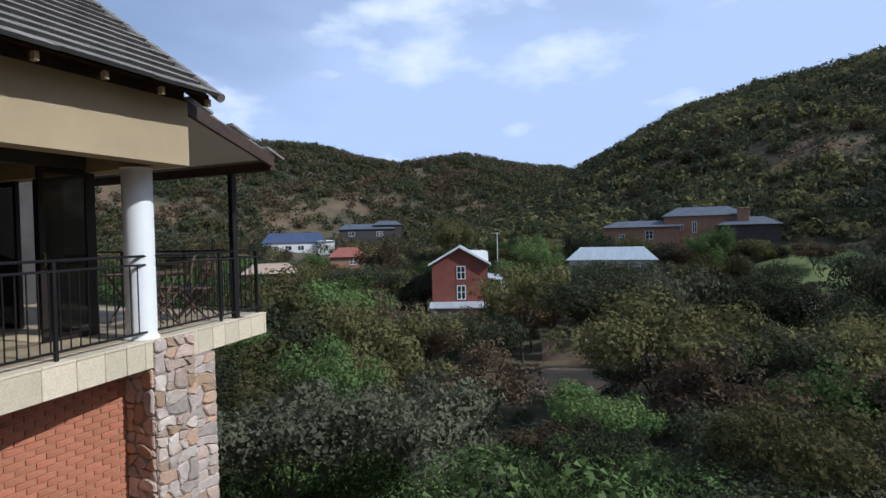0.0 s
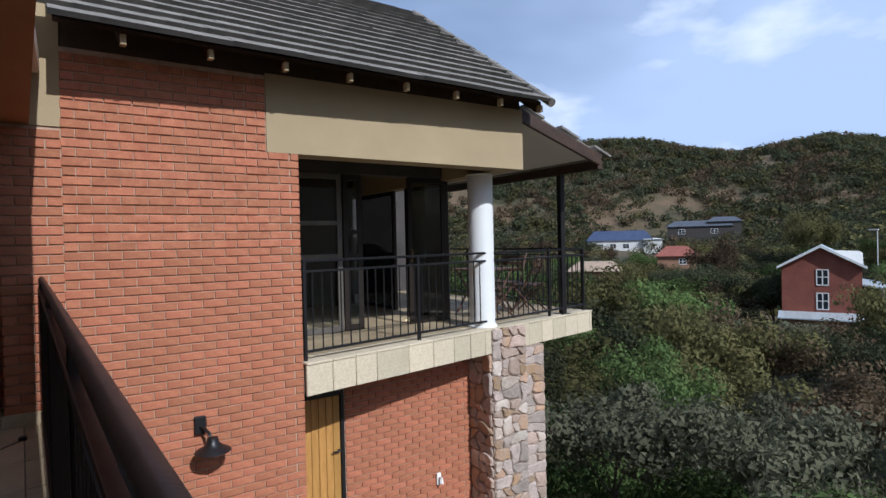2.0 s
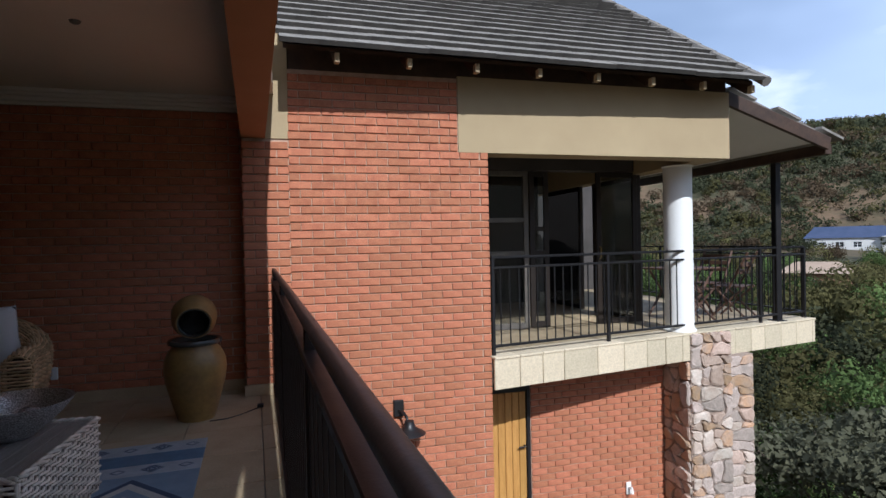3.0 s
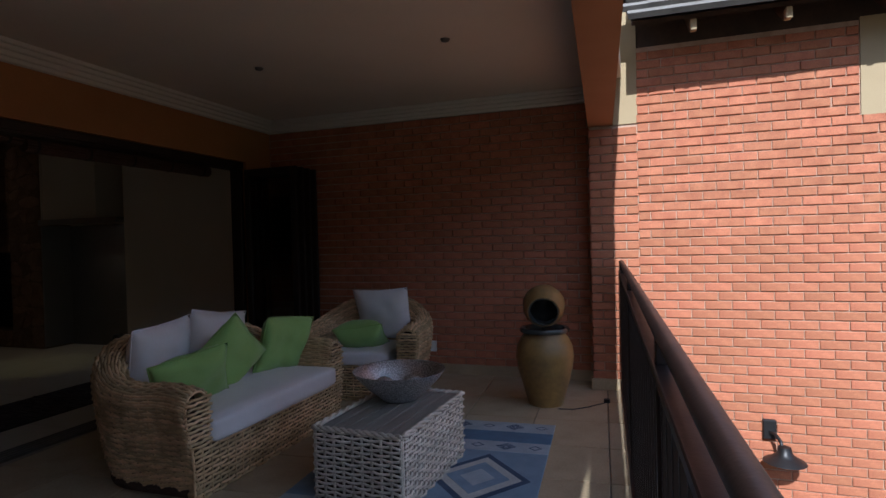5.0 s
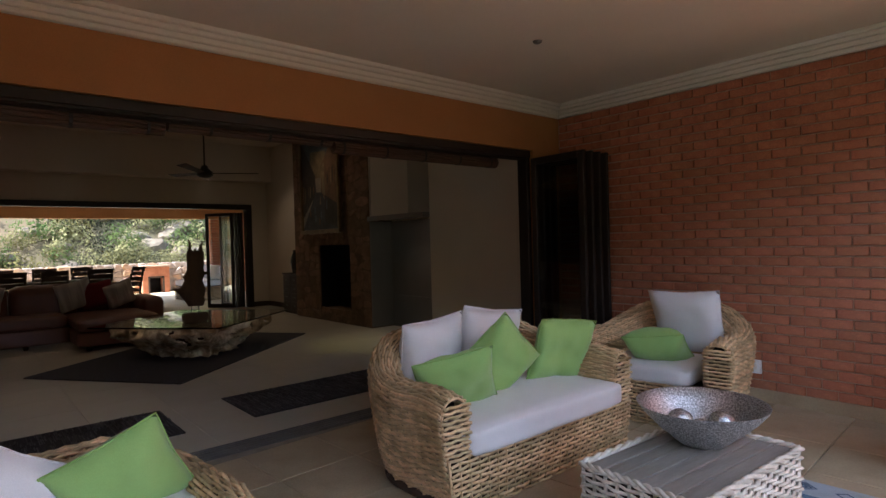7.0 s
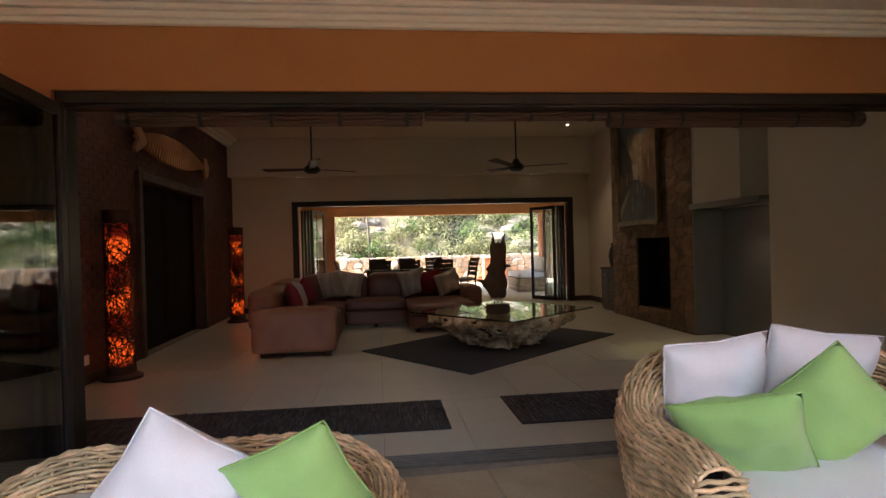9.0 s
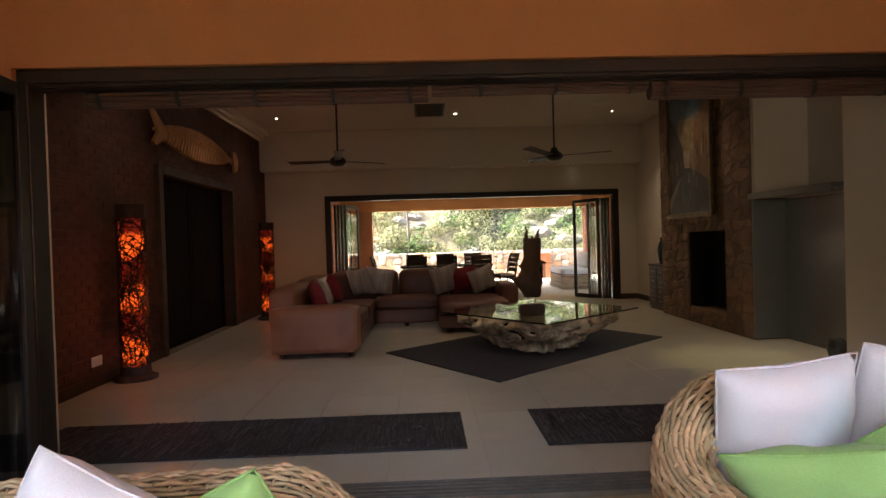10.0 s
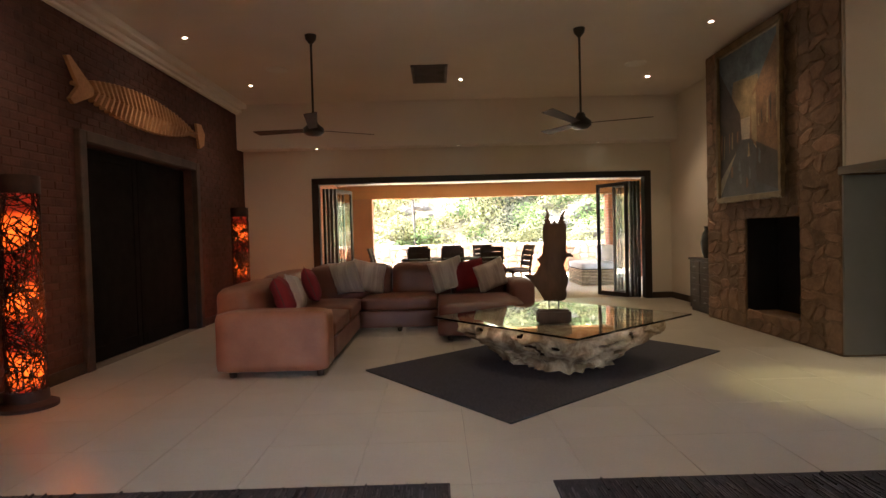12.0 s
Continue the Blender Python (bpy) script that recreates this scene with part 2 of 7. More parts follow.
M_RAIL = material("brown_steel", (0.024, 0.014, 0.012), (0.016, 0.010, 0.009), 8.0, 0.42, metal=0.1, bump=0.1, bscale=120)
M_BRONZE = material("bronze_aluminium", (0.03, 0.022, 0.018), (0.022, 0.017, 0.014), 5.0, 0.4, metal=0.3, bump=0.05)
M_GREYAL = material("grey_aluminium", (0.16, 0.145, 0.125), (0.12, 0.11, 0.10), 5.0, 0.4, metal=0.4, bump=0.05)
M_WHITE = material("white_paint", (0.80, 0.80, 0.78), (0.76, 0.76, 0.74), 2.0, 0.6, bump=0.15, bscale=110, fine=0.03)
M_GLASS = glass("window_glass")
# Near-black for the hall opening and grill recess: shade put into the colour
M_VOIDSHADE = material("void_shade", (0.009, 0.007, 0.007), (0.006, 0.005, 0.005), 5.0, 0.8, spec=0.08, bump=0.2, bscale=60)
M_DARKGLASS = glass("tinted_glass", (0.55, 0.58, 0.58))
M_GILTPULL = material("worn_brass", (0.55, 0.40, 0.18), (0.42, 0.30, 0.13), 20.0, 0.35, metal=0.9)
# Dark house walls, and rooms whose lack of light is put into the colour
M_DARK = material("dark_wall_and_room_shade", (0.07, 0.06, 0.055), (0.05, 0.045, 0.04), 2.0, 0.9)


# ---- bricks ----
COURSE, MODULE, JOINT = 0.077, 0.2077, 0.012
BRICK_MESH = {}


def brick_mesh(length, mat, depth=0.02):
    key = (round(length, 2), mat.name)
    if key not in BRICK_MESH:
        bm = bmesh.new()
        box(bm, 0, key[0], -depth, 0.0, 0, COURSE - JOINT)
        es = [e for e in bm.edges if all(abs(v.co.y) < 1e-6 for v in e.verts)]
        bmesh.ops.bevel(bm, geom=es, offset=0.004, segments=1, affect="EDGES")
        for v in bm.verts:
            v.co += Vector(noise.noise_vector(v.co * 40 + Vector((length * 31, 0, 0)))) * 0.0015
        BRICK_MESH[key] = mesh_of("brick", bm, mat)
    return BRICK_MESH[key]


def brick_face(parent, origin, along, normal, length, z0, z1, near=None, holes=(), mat=None, far_mat=None, limit=300, proud=0.015):
    """Running bond on a face: origin at its low left, along and normal as unit vectors. Those inside near (u0, u1, z0, z1) are single parts, the rest is joined."""
    mat, far_mat = mat or M_BRICK, far_mat or M_BRICK_FAR
    o, a, n = Vector(origin), Vector(along), Vector(normal)
    rot = Matrix((a, n, Vector((0, 0, 1)))).transposed().to_4x4()
    if rot.to_3x3().determinant() < 0:
        a = -a
        o = o - a * length
        rot = Matrix((a, n, Vector((0, 0, 1)))).transposed().to_4x4()
        flip = True
    else:
        flip = False
    rest, count, row, z = bmesh.new(), 0, 0, z0
    rng = random.Random(int(abs(o.x * 37 + o.y * 91 + z0 * 13) * 10))
    while z + COURSE * 0.6 < z1:
        u = -(MODULE / 2) * (row % 2)
        while u < length - 0.02:
            u0, u1 = max(u, 0.0), min(u + MODULE - JOINT, length)
            u += MODULE
            if u1 - u0 < 0.03:
                continue
            if any(u1 > h[0] and u0 < h[1] and z + COURSE * 0.5 > h[2] and z + COURSE * 0.5 < h[3] for h in holes):
                inside = [h for h in holes if z + COURSE * 0.5 > h[2] and z + COURSE * 0.5 < h[3]]
                for h in inside:
                    if u0 < h[0] < u1:
                        u1 = h[0]
                    elif u0 < h[1] < u1:
                        u0 = h[1]
                    elif u0 >= h[0] and u1 <= h[1]:
                        u1 = u0
                if u1 - u0 < 0.04:
                    continue
            uu = length - u1 if flip else u0
            m = Matrix.Translation(o + a * uu + Vector((0, 0, z))) @ rot @ pose(0, proud + rng.uniform(-0.002, 0.002), 0, rng.uniform(-0.5, 0.5), 0, rng.uniform(-0.5, 0.5))
            me = brick_mesh(u1 - u0, mat)
            if count < limit and (near is None or (near[0] <= u0 <= near[1] and near[2] <= z <= near[3])):
                ob = new("brick", me)
                ob.parent = parent
                ob.matrix_basis = m
                count += 1
            else:
                k = len(rest.verts)
                rest.from_mesh(me)
                rest.verts.ensure_lookup_table()
                for v in rest.verts[k:]:
                    v.co = m @ v.co
        z += COURSE
        row += 1
    if rest.verts:
        ob = part("brickwork", rest, far_mat, parent)
        tagged(ob, "", "", "", "stuff")
    else:
        rest.free()


def skew(x, off=0.0):
    """The valley edge of the terrace, which runs a little aslant."""
    return -0.20 + 0.055 * (x + 5.44) + off

# ---- terrace ----
WX, TX = -5.44, -5.73
TILT_DEG = math.degrees(math.atan(0.055))
bm = bmesh.new()
prism(bm, [(-5.75, -4.06), (1.3, -4.06), (1.3, skew(1.3, 0.03)), (-5.45, skew(-5.45, 0.03))], -0.35, -0.012)
floor_terrace = structure("floor_terrace", bm, M_GROUT, "sandstone tiled terrace floor", "floor")
solid("ceiling_terrace", M_CEIL, "painted terrace ceiling with a cornice", "ceiling", (-5.75, 1.55, -4.05, -0.20, 2.76, 2.92))
solid("roof_slab_terrace", M_BEIGE, "plastered slab above the terrace ceiling", "roof", (-5.46, 1.55, -4.3, -0.30, 2.95, 3.15))
for name, pts in (("trim_cornice_south", ((TX, -4.06), (1.3, -4.06), (0, 1))), ("trim_cornice_west", ((TX, -4.06), (TX, -0.45), (1, 0)))):
    bm = bmesh.new()
    (xa, ya), (xb, yb), (nx, ny) = pts
    for d, z0, z1 in ((0.05, 2.635, 2.665), (0.075, 2.665, 2.70), (0.11, 2.70, 2.73), (0.14, 2.73, 2.762)):
        box(bm, min(xa, xb) - (0.0 if ny else 0), max(xa, xb) + nx * d, min(ya, yb), max(ya, yb) + ny * d, z0, z1, 0.006)
    structure(name, bm, M_CORNICE, "stepped white plaster cornice", "cornice")
# valley-side beam
bm = bmesh.new()
prism(bm, [(-5.46, skew(-5.46, -0.29)), (1.3, skew(1.3, -0.29)), (1.3, skew(1.3, -0.08)), (-5.46, skew(-5.46, -0.08))], 2.35, 2.98)
structure("beam_terrace", bm, M_ORANGE, "terracotta plastered beam over the terrace edge", "beam")
# west wall, pier
wall_terrace = solid("wall_terrace_west", M_MORTAR, "red face brick wall of the terrace", "wall", (-5.98, TX - 0.012, -4.3, -0.46, -0.3, 2.76))
solid("baseboard_terrace", M_TILE, "sandstone skirting tile", "skirting", (TX - 0.008, TX + 0.014, -4.05, -0.50, 0.0, 0.10))
pier = solid("wall_pier", M_MORTAR, "red face brick pier at the terrace corner", "pier", (-5.98, WX - 0.012, -0.478, -0.082, -0.3, 2.35))
solid("wall_pier_head", M_BEIGE, "beige plaster above the brick pier", "wall", (-5.98, WX + 0.002, -0.49, -0.072, 2.35, 3.33))
solid("baseboard_pier", M_TILE, "sandstone skirting round the pier", "skirting", (-5.96, WX + 0.016, -0.505, -0.10, 0.0, 0.10))
solid("wall_terrace_east", M_BRICK_FAR, "plain brick end wall of the terrace", "wall", (1.3, 1.55, -4.3, skew(1.3, -0.08), -0.35, 2.95))
# wall between the terrace and the living room
OX0, OX1, HEAD = -5.30, 0.24, 2.27
solid("wall_south_outer", M_OCHRE, "ochre plaster over the folding doors", "wall",
      (OX0, OX1, -4.18, -4.06, HEAD, 2.95), (OX1, 1.3, -4.18, -4.06, -0.3, 2.95), (TX, OX0, -4.18, -4.06, -0.3, 2.95))
solid("wall_south_inner", M_CREAM, "cream painted wall over the folding doors", "wall",
      (OX0, OX1, -4.32, -4.184, HEAD, 3.70), (OX1, 1.75, -4.32, -4.184, -0.3, 3.70), (-6.55, OX0, -4.32, -4.184, -0.3, 3.70))
bm = bmesh.new()
for b in ((OX0, OX1, -4.24, -4.09, HEAD - 0.07, HEAD - 0.002), (OX0 + 0.002, OX0 + 0.05, -4.23, -4.10, 0.02, HEAD - 0.07), (OX1 - 0.05, OX1 - 0.002, -4.23, -4.10, 0.02, HEAD - 0.07)):
    box(bm, *b, 0.004)
for y in (-4.225, -4.185, -4.15, -4.115):
    box(bm, OX0, OX1, y - 0.008, y + 0.008, HEAD - 0.085, HEAD - 0.068)
structure("door_frame_terrace", bm, M_BRONZE, "bronze aluminium frame of the folding doors", "door frame")
bm = bmesh.new()
box(bm, OX0, OX1, -4.26, -4.08, -0.02, -0.004)
for y in (-4.25, -4.21, -4.165, -4.12, -4.085):
    box(bm, OX0, OX1, y - 0.006, y + 0.006, -0.006, 0.002, 0.002)
structure("door_track_terrace", bm, M_GREYAL, "grooved aluminium floor track of the folding doors", "door track")

# ---- living room ----
LX, RX, FY, CZ = 1.45, -6.30, -12.94, 3.62
floor_living = solid("floor_living", M_GROUT, "pale porcelain tiled living room floor", "floor", (-6.55, 1.75, -13.22, -4.18, -0.35, -0.008))
solid("ceiling_living", M_CEIL, "painted living room ceiling", "ceiling", (-6.55, 1.75, -13.2, -4.2, CZ, CZ + 0.15))
solid("ceiling_bulkhead", M_CEIL, "plastered bulkhead below the ceiling", "ceiling", (RX, LX, FY, -12.62, 2.84, CZ - 0.002))
DY0, DY1, DH = -10.82, -8.25, 2.29
wall_living = solid("wall_living_east", M_RUSTMORTAR, "rustic brown brick wall of the living room", "wall",
      (LX + 0.012, 1.75, DY1, -4.3, -0.3, CZ), (LX + 0.012, 1.75, -13.2, DY0, -0.3, CZ), (LX + 0.012, 1.75, DY0, DY1, DH, CZ))
# hall walls take the dark tone, so the unlit look is painted in
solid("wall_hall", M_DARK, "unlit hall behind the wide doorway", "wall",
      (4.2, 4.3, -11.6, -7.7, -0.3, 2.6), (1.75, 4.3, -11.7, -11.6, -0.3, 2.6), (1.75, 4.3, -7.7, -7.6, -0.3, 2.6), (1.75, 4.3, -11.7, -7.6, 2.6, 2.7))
solid("floor_hall", M_PORC, "tiled floor of the hall", "floor", (1.75, 4.3, -11.7, -7.6, -0.3, -0.004))
solid("wall_living_west", M_CREAM, "cream painted wall of the living room", "wall", (-6.55, RX, -13.2, -4.3, -0.3, CZ))
solid("wall_living_partition", M_CREAM, "cream painted wall end beside the alcove", "wall", (RX, -5.90, -6.48, -4.32, -0.3, CZ - 0.002))
FX0, FX1, FH = -5.87, 0.17, 2.28
solid("wall_living_south", M_CREAM, "cream painted wall round the patio doors", "wall",
      (FX0, FX1, -13.2, FY, FH, CZ), (FX1, LX, -13.2, FY, -0.3, CZ), (RX, FX0, -13.2, FY, -0.3, CZ))
bm = bmesh.new()
for b in ((FX0 - 0.06, FX1 + 0.06, -13.1, FY + 0.03, FH - 0.06, FH + 0.05), (FX0 - 0.06, FX0 + 0.06, -13.1, FY + 0.03, 0.0, FH - 0.06), (FX1 - 0.06, FX1 + 0.06, -13.1, FY + 0.03, 0.0, FH - 0.06)):
    box(bm, *b, 0.006)
structure("door_frame_patio", bm, M_BRONZE, "dark aluminium frame of the patio folding doors", "door frame")
bm = bmesh.new()
for b in ((LX - 0.05, LX + 0.03, DY1 - 0.02, DY1 + 0.09, 0.0, DH + 0.09), (LX - 0.05, LX + 0.03, DY0 - 0.09, DY0 + 0.02, 0.0, DH + 0.09), (LX - 0.05, LX + 0.03, DY0 + 0.02, DY1 - 0.02, DH - 0.02, DH + 0.09)):
    box(bm, *b, 0.008)
structure("door_frame_hall", bm, M_TIMBER, "dark timber frame of the hall doorway", "door frame")
bm = bmesh.new()
for b in ((LX - 0.025, LX, DY1 + 0.09, -4.32, 0.0, 0.11), (LX - 0.025, LX, FY, DY0 - 0.09, 0.0, 0.11), (FX1 + 0.06, LX - 0.03, FY, FY + 0.02, 0.0, 0.11), (RX, FX0 - 0.06, FY, FY + 0.02, 0.0, 0.11), (RX, RX + 0.02, FY + 0.03, -10.62, 0.0, 0.11)):
    box(bm, *b, 0.004)
structure("baseboard_living", bm, M_TIMBER, "dark timber skirting", "skirting")
bm = bmesh.new()
for d, z0, z1 in ((0.06, 3.44, 3.48), (0.11, 3.48, 3.54), (0.2, 3.54, 3.618)):
    box(bm, LX - d, LX, -12.61, -4.33, z0, z1, 0.008)
structure("trim_cornice_living", bm, M_CORNICE, "pale plaster cornice along the brick wall", "cornice")

# ---- rear patio ----
solid("floor_patio", M_SAND, "pale paved floor of the rear patio", "floor", (-9.0, 3.0, -20.4, -13.2, -0.30, -0.02))
solid("ceiling_patio", M_CEIL, "painted patio ceiling", "ceiling", (-9.0, 1.8, -18.2, -13.2, 2.62, 2.8))
solid("beam_patio", M_OCHRE, "ochre plastered beam at the patio edge", "beam", (-9.0, 1.8, -18.25, -17.95, 2.26, 2.62))
patio_wall = solid("wall_patio_east", M_MORTAR, "red brick side wall of the patio", "wall", (0.652, 0.9, -17.9, -13.2, -0.3, 2.62))
solid("pier_patio_east", M_ORANGE, "terracotta plastered patio pier", "pier", (-0.28, 0.9, -18.25, -17.9, -0.3, 2.262))
patio_pier = solid("pier_patio_west", M_MORTAR, "red brick patio pier", "pier", (-8.0, -6.662, -18.25, -17.85, -0.3, 2.262))
solid("wall_patio_west", M_CREAM, "pale wall beyond the patio", "wall", (-9.2, -9.0, -18.5, -13.2, -0.3, 2.9))
solid("roof_patio", M_ROOF, "roof slab over the rear of the house", "roof", (-9.2, 2.0, -18.5, -4.3, 3.78, 3.95))

# ---- wing next door ----
GROUND = -3.5
wing_wall = solid("wall_wing_east", M_MORTAR, "sunlit red face brick wall of the next wing", "wall", (-12.0, WX - 0.012, -0.082, 1.87, GROUND - 1, 3.0))
solid("wall_wing_band", M_BEIGE, "beige plaster band over the balcony", "wall", (-5.72, WX + 0.004, 1.57, 4.84, 2.262, 3.02))
solid("wall_wing_gable", M_BEIGE, "beige plastered gable of the next wing", "wall", (-11.0, -5.72, 4.60, 4.84, 2.262, 3.02))
solid("ceiling_balcony", M_DARK, "boarded balcony ceiling darkened for its shade", "ceiling", (-12.0, -5.725, 1.88, 4.59, 2.80, 2.9))
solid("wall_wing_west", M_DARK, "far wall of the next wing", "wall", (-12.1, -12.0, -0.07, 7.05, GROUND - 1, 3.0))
bm = bmesh.new()
EDGE0, EDGE1 = Vector((-5.40, 1.88, 0)), Vector((-6.35, 7.05, 0))
prism(bm, [(-5.44, 1.875), (-6.385, 7.02), (-12.0, 7.02), (-12.0, 1.875)], -0.13, 0.16)
structure("slab_balcony", bm, M_GROUT, "concrete balcony slab", "balcony slab")
lower_wall = solid("wall_wing_lower", M_MORTAR, "red brick wall below the balcony", "wall", (-6.6, -6.362, 1.87, 5.55, GROUND - 1, -0.13))
# ---- terrain ----
HILL_R = [(-180, 9), (-60, 13), (-13.8, 12.9), (-5.3, 11.8), (1.6, 10.4), (5, 8.6), (8.8, 6.7), (13, 4.8), (18, 2.2), (25, 0), (180, 0)]
HILL_L = [(-180, 3), (-20, 3), (5, 4.6), (12.8, 6.0), (17.5, 6.9), (22, 7.8), (28.9, 6.9), (36.7, 8.8), (41, 9.0), (60, 10), (100, 9), (180, 5)]


def smooth(u):
    u = min(max(u, 0.0), 1.0)
    return u * u * (3 - 2 * u)


def ground_at(x, y):
    """Height of the land: a bushy valley between two hills, and a steep slope behind the house."""
    r, az = math.hypot(x, y), math.degrees(math.atan2(-x, y))
    if y > -1.0:
        base = -3.5 - 7.4 * smooth((r - 4) / 28.0)
    else:
        base = -0.9 - 2.6 * smooth((y + 12) / 10.0) if r < 60 else -1.0
    h = base
    keep = smooth((y + 30) / 60.0)
    for table, r0, top in ((HILL_R, 80.0, 260.0), (HILL_L, 200.0, 430.0)):
        el = float(np.interp(az, [p[0] for p in table], [p[1] for p in table]))
        crest = top * math.tan(radians(el)) - 1.0
        u = (r - r0) / (top - r0)
        z = base + (crest - base) * smooth(u) ** 0.85 if u < 1 else crest - 0.1 * (r - top)
        h = max(h, base + (z - base) * keep, -30.0 if r > 600 else -1e9)
    if y < -20.5:
        h = max(h, -0.4 + min((-20.5 - y) * 0.62, 45.0))
    bumps = noise.noise(Vector((x * 0.03, y * 0.03, 0))) * 3.0 + noise.noise(Vector((x * 0.11, y * 0.11, 5))) * 0.7
    return h + bumps * smooth((r - 28) / 60.0)


M_LAND = bpy.data.materials.new("bushveld_ground")
M_LAND.use_nodes = True
lt = M_LAND.node_tree
lb = lt.nodes["Principled BSDF"]
lb.inputs["Roughness"].default_value = 0.95
ltc = lt.nodes.new("ShaderNodeTexCoord")
ramps = []
for sc, cols in ((0.035, ((0.075, 0.07, 0.035), (0.25, 0.15, 0.09))), (0.5, ((0.028, 0.038, 0.015), (0.08, 0.062, 0.034)))):
    n = lt.nodes.new("ShaderNodeTexNoise")
    n.inputs["Scale"].default_value, n.inputs["Detail"].default_value = sc, 8.0
    lt.links.new(ltc.outputs["Object"], n.inputs["Vector"])
    rp = lt.nodes.new("ShaderNodeValToRGB")
    rp.color_ramp.elements[0].position, rp.color_ramp.elements[1].position = 0.42, 0.62
    rp.color_ramp.elements[0].color, rp.color_ramp.elements[1].color = (*cols[0], 1), (*cols[1], 1)
    lt.links.new(n.outputs["Fac"], rp.inputs["Fac"])
    ramps.append(rp)
lmix = lt.nodes.new("ShaderNodeMix")
lmix.data_type = "RGBA"
lmix.inputs[0].default_value = 0.5
lt.links.new(ramps[0].outputs["Color"], lmix.inputs[6])
lt.links.new(ramps[1].outputs["Color"], lmix.inputs[7])
lt.links.new(lmix.outputs[2], lb.inputs["Base Color"])
rings = [0.0] + [3.0 * 1.075 ** i for i in range(96)] + [4200.0]
steps = 240
verts, faces = [], []
for i, r in enumerate(rings):
    for k in range(steps):
        a = 2 * math.pi * k / steps
        x, y = -r * math.sin(a), r * math.cos(a)
        verts.append((x, y, ground_at(x, y) if r < 3500 else -40.0))
for i in range(len(rings) - 1):
    for k in range(steps):
        a, b = i * steps + k, i * steps + (k + 1) % steps
        faces.append((a, b, b + steps, a + steps))
me = bpy.data.meshes.new("ground")
me.from_pydata(verts, [], faces)
me.shade_smooth()
me.materials.append(M_LAND)
tagged(new("ground", me), "bushy valley floor and rocky hillsides", "ground", "", "structure")


# ---- vegetation ----
def foliage(name, c1, c2):
    """Matt leaves that let part of the light through."""
    c1, c2 = [(c[0] * 1.07, c[1] * 0.95, c[2] * 0.85 + c[1] * 0.14) for c in (c1, c2)]
    m = material(name, c1, c2, 0.6, 0.8, island=0.10, vary=0.5, spec=0.05, fine=0.08, bscale=3.0, spread=(0.3, 0.7))
    t = m.node_tree
    b, out = t.nodes["Principled BSDF"], t.nodes["Material Output"]
    tr, mx = t.nodes.new("ShaderNodeBsdfTranslucent"), t.nodes.new("ShaderNodeMixShader")
    mx.inputs[0].default_value = 0.32
    t.links.new(b.inputs["Base Color"].links[0].from_socket, tr.inputs["Color"])
    t.links.new(b.outputs[0], mx.inputs[1])
    t.links.new(tr.outputs[0], mx.inputs[2])
    t.links.new(mx.outputs[0], out.inputs["Surface"])
    return m


M_LEAF = [foliage("leaf_dark", (0.046, 0.060, 0.028), (0.064, 0.076, 0.034)), foliage("leaf_olive", (0.105, 0.115, 0.034), (0.140, 0.140, 0.042)),
          foliage("leaf_bright", (0.075, 0.140, 0.028), (0.115, 0.165, 0.036)), foliage("leaf_grey", (0.140, 0.156, 0.085), (0.098, 0.112, 0.060)),
          foliage("leaf_brown", (0.120, 0.092, 0.050), (0.085, 0.076, 0.038)), foliage("leaf_dry", (0.19, 0.205, 0.08), (0.145, 0.16, 0.06))]
M_BARK = material("bark", (0.12, 0.095, 0.07), (0.07, 0.055, 0.04), 6.0, 0.95, bump=1.0, bscale=30)


def leaf_cards(rng, centres, radii, per, size):
    """Small tilted leaves spread through ellipsoids, denser near their skins."""
    k = len(centres)
    c = np.repeat(np.asarray(centres, float), per, 0)
    r = np.repeat(np.asarray(radii, float), per, 0)
    d = rng.normal(size=(k * per, 3))
    d /= np.linalg.norm(d, axis=1, keepdims=True)
    p = c + d * r * (rng.random((k * per, 1)) ** 0.18)
    n = d + rng.normal(size=d.shape) * 0.3
    n /= np.linalg.norm(n, axis=1, keepdims=True)
    u = np.cross(n, rng.normal(size=n.shape))
    u /= np.linalg.norm(u, axis=1, keepdims=True)
    v = np.cross(n, u)
    s = np.repeat(np.broadcast_to(np.asarray(size, float).reshape(-1, 1), (k, 1)), per, 0) * rng.uniform(0.6, 1.3, (k * per, 1))
    quad = np.stack([p - u * s, p + u * s * 0.6 - v * s * 0.6, p + u * s * 0.6 + v * s * 0.6], 1).reshape(-1, 3)
    return quad


def leaf_mass(rng, centres, radii, per, size):
    """The dense inside of a crown or bush: larger, overlapping sprays."""
    r = np.asarray(radii, float)
    return leaf_cards(rng, centres, r * 0.8, per, r[:, 0] * size)


def card_mesh(name, quad, mat):
    me = bpy.data.meshes.new(name)
    q = len(quad) // 3
    me.vertices.add(len(quad))
    me.vertices.foreach_set("co", quad.astype(np.float32).ravel())
    me.loops.add(len(quad))
    me.loops.foreach_set("vertex_index", np.arange(len(quad), dtype=np.int32))
    me.polygons.add(q)
    me.polygons.foreach_set("loop_start", np.arange(0, len(quad), 3, dtype=np.int32))
    me.update(calc_edges=True)
    me.validate()
    me.materials.append(mat)
    return me


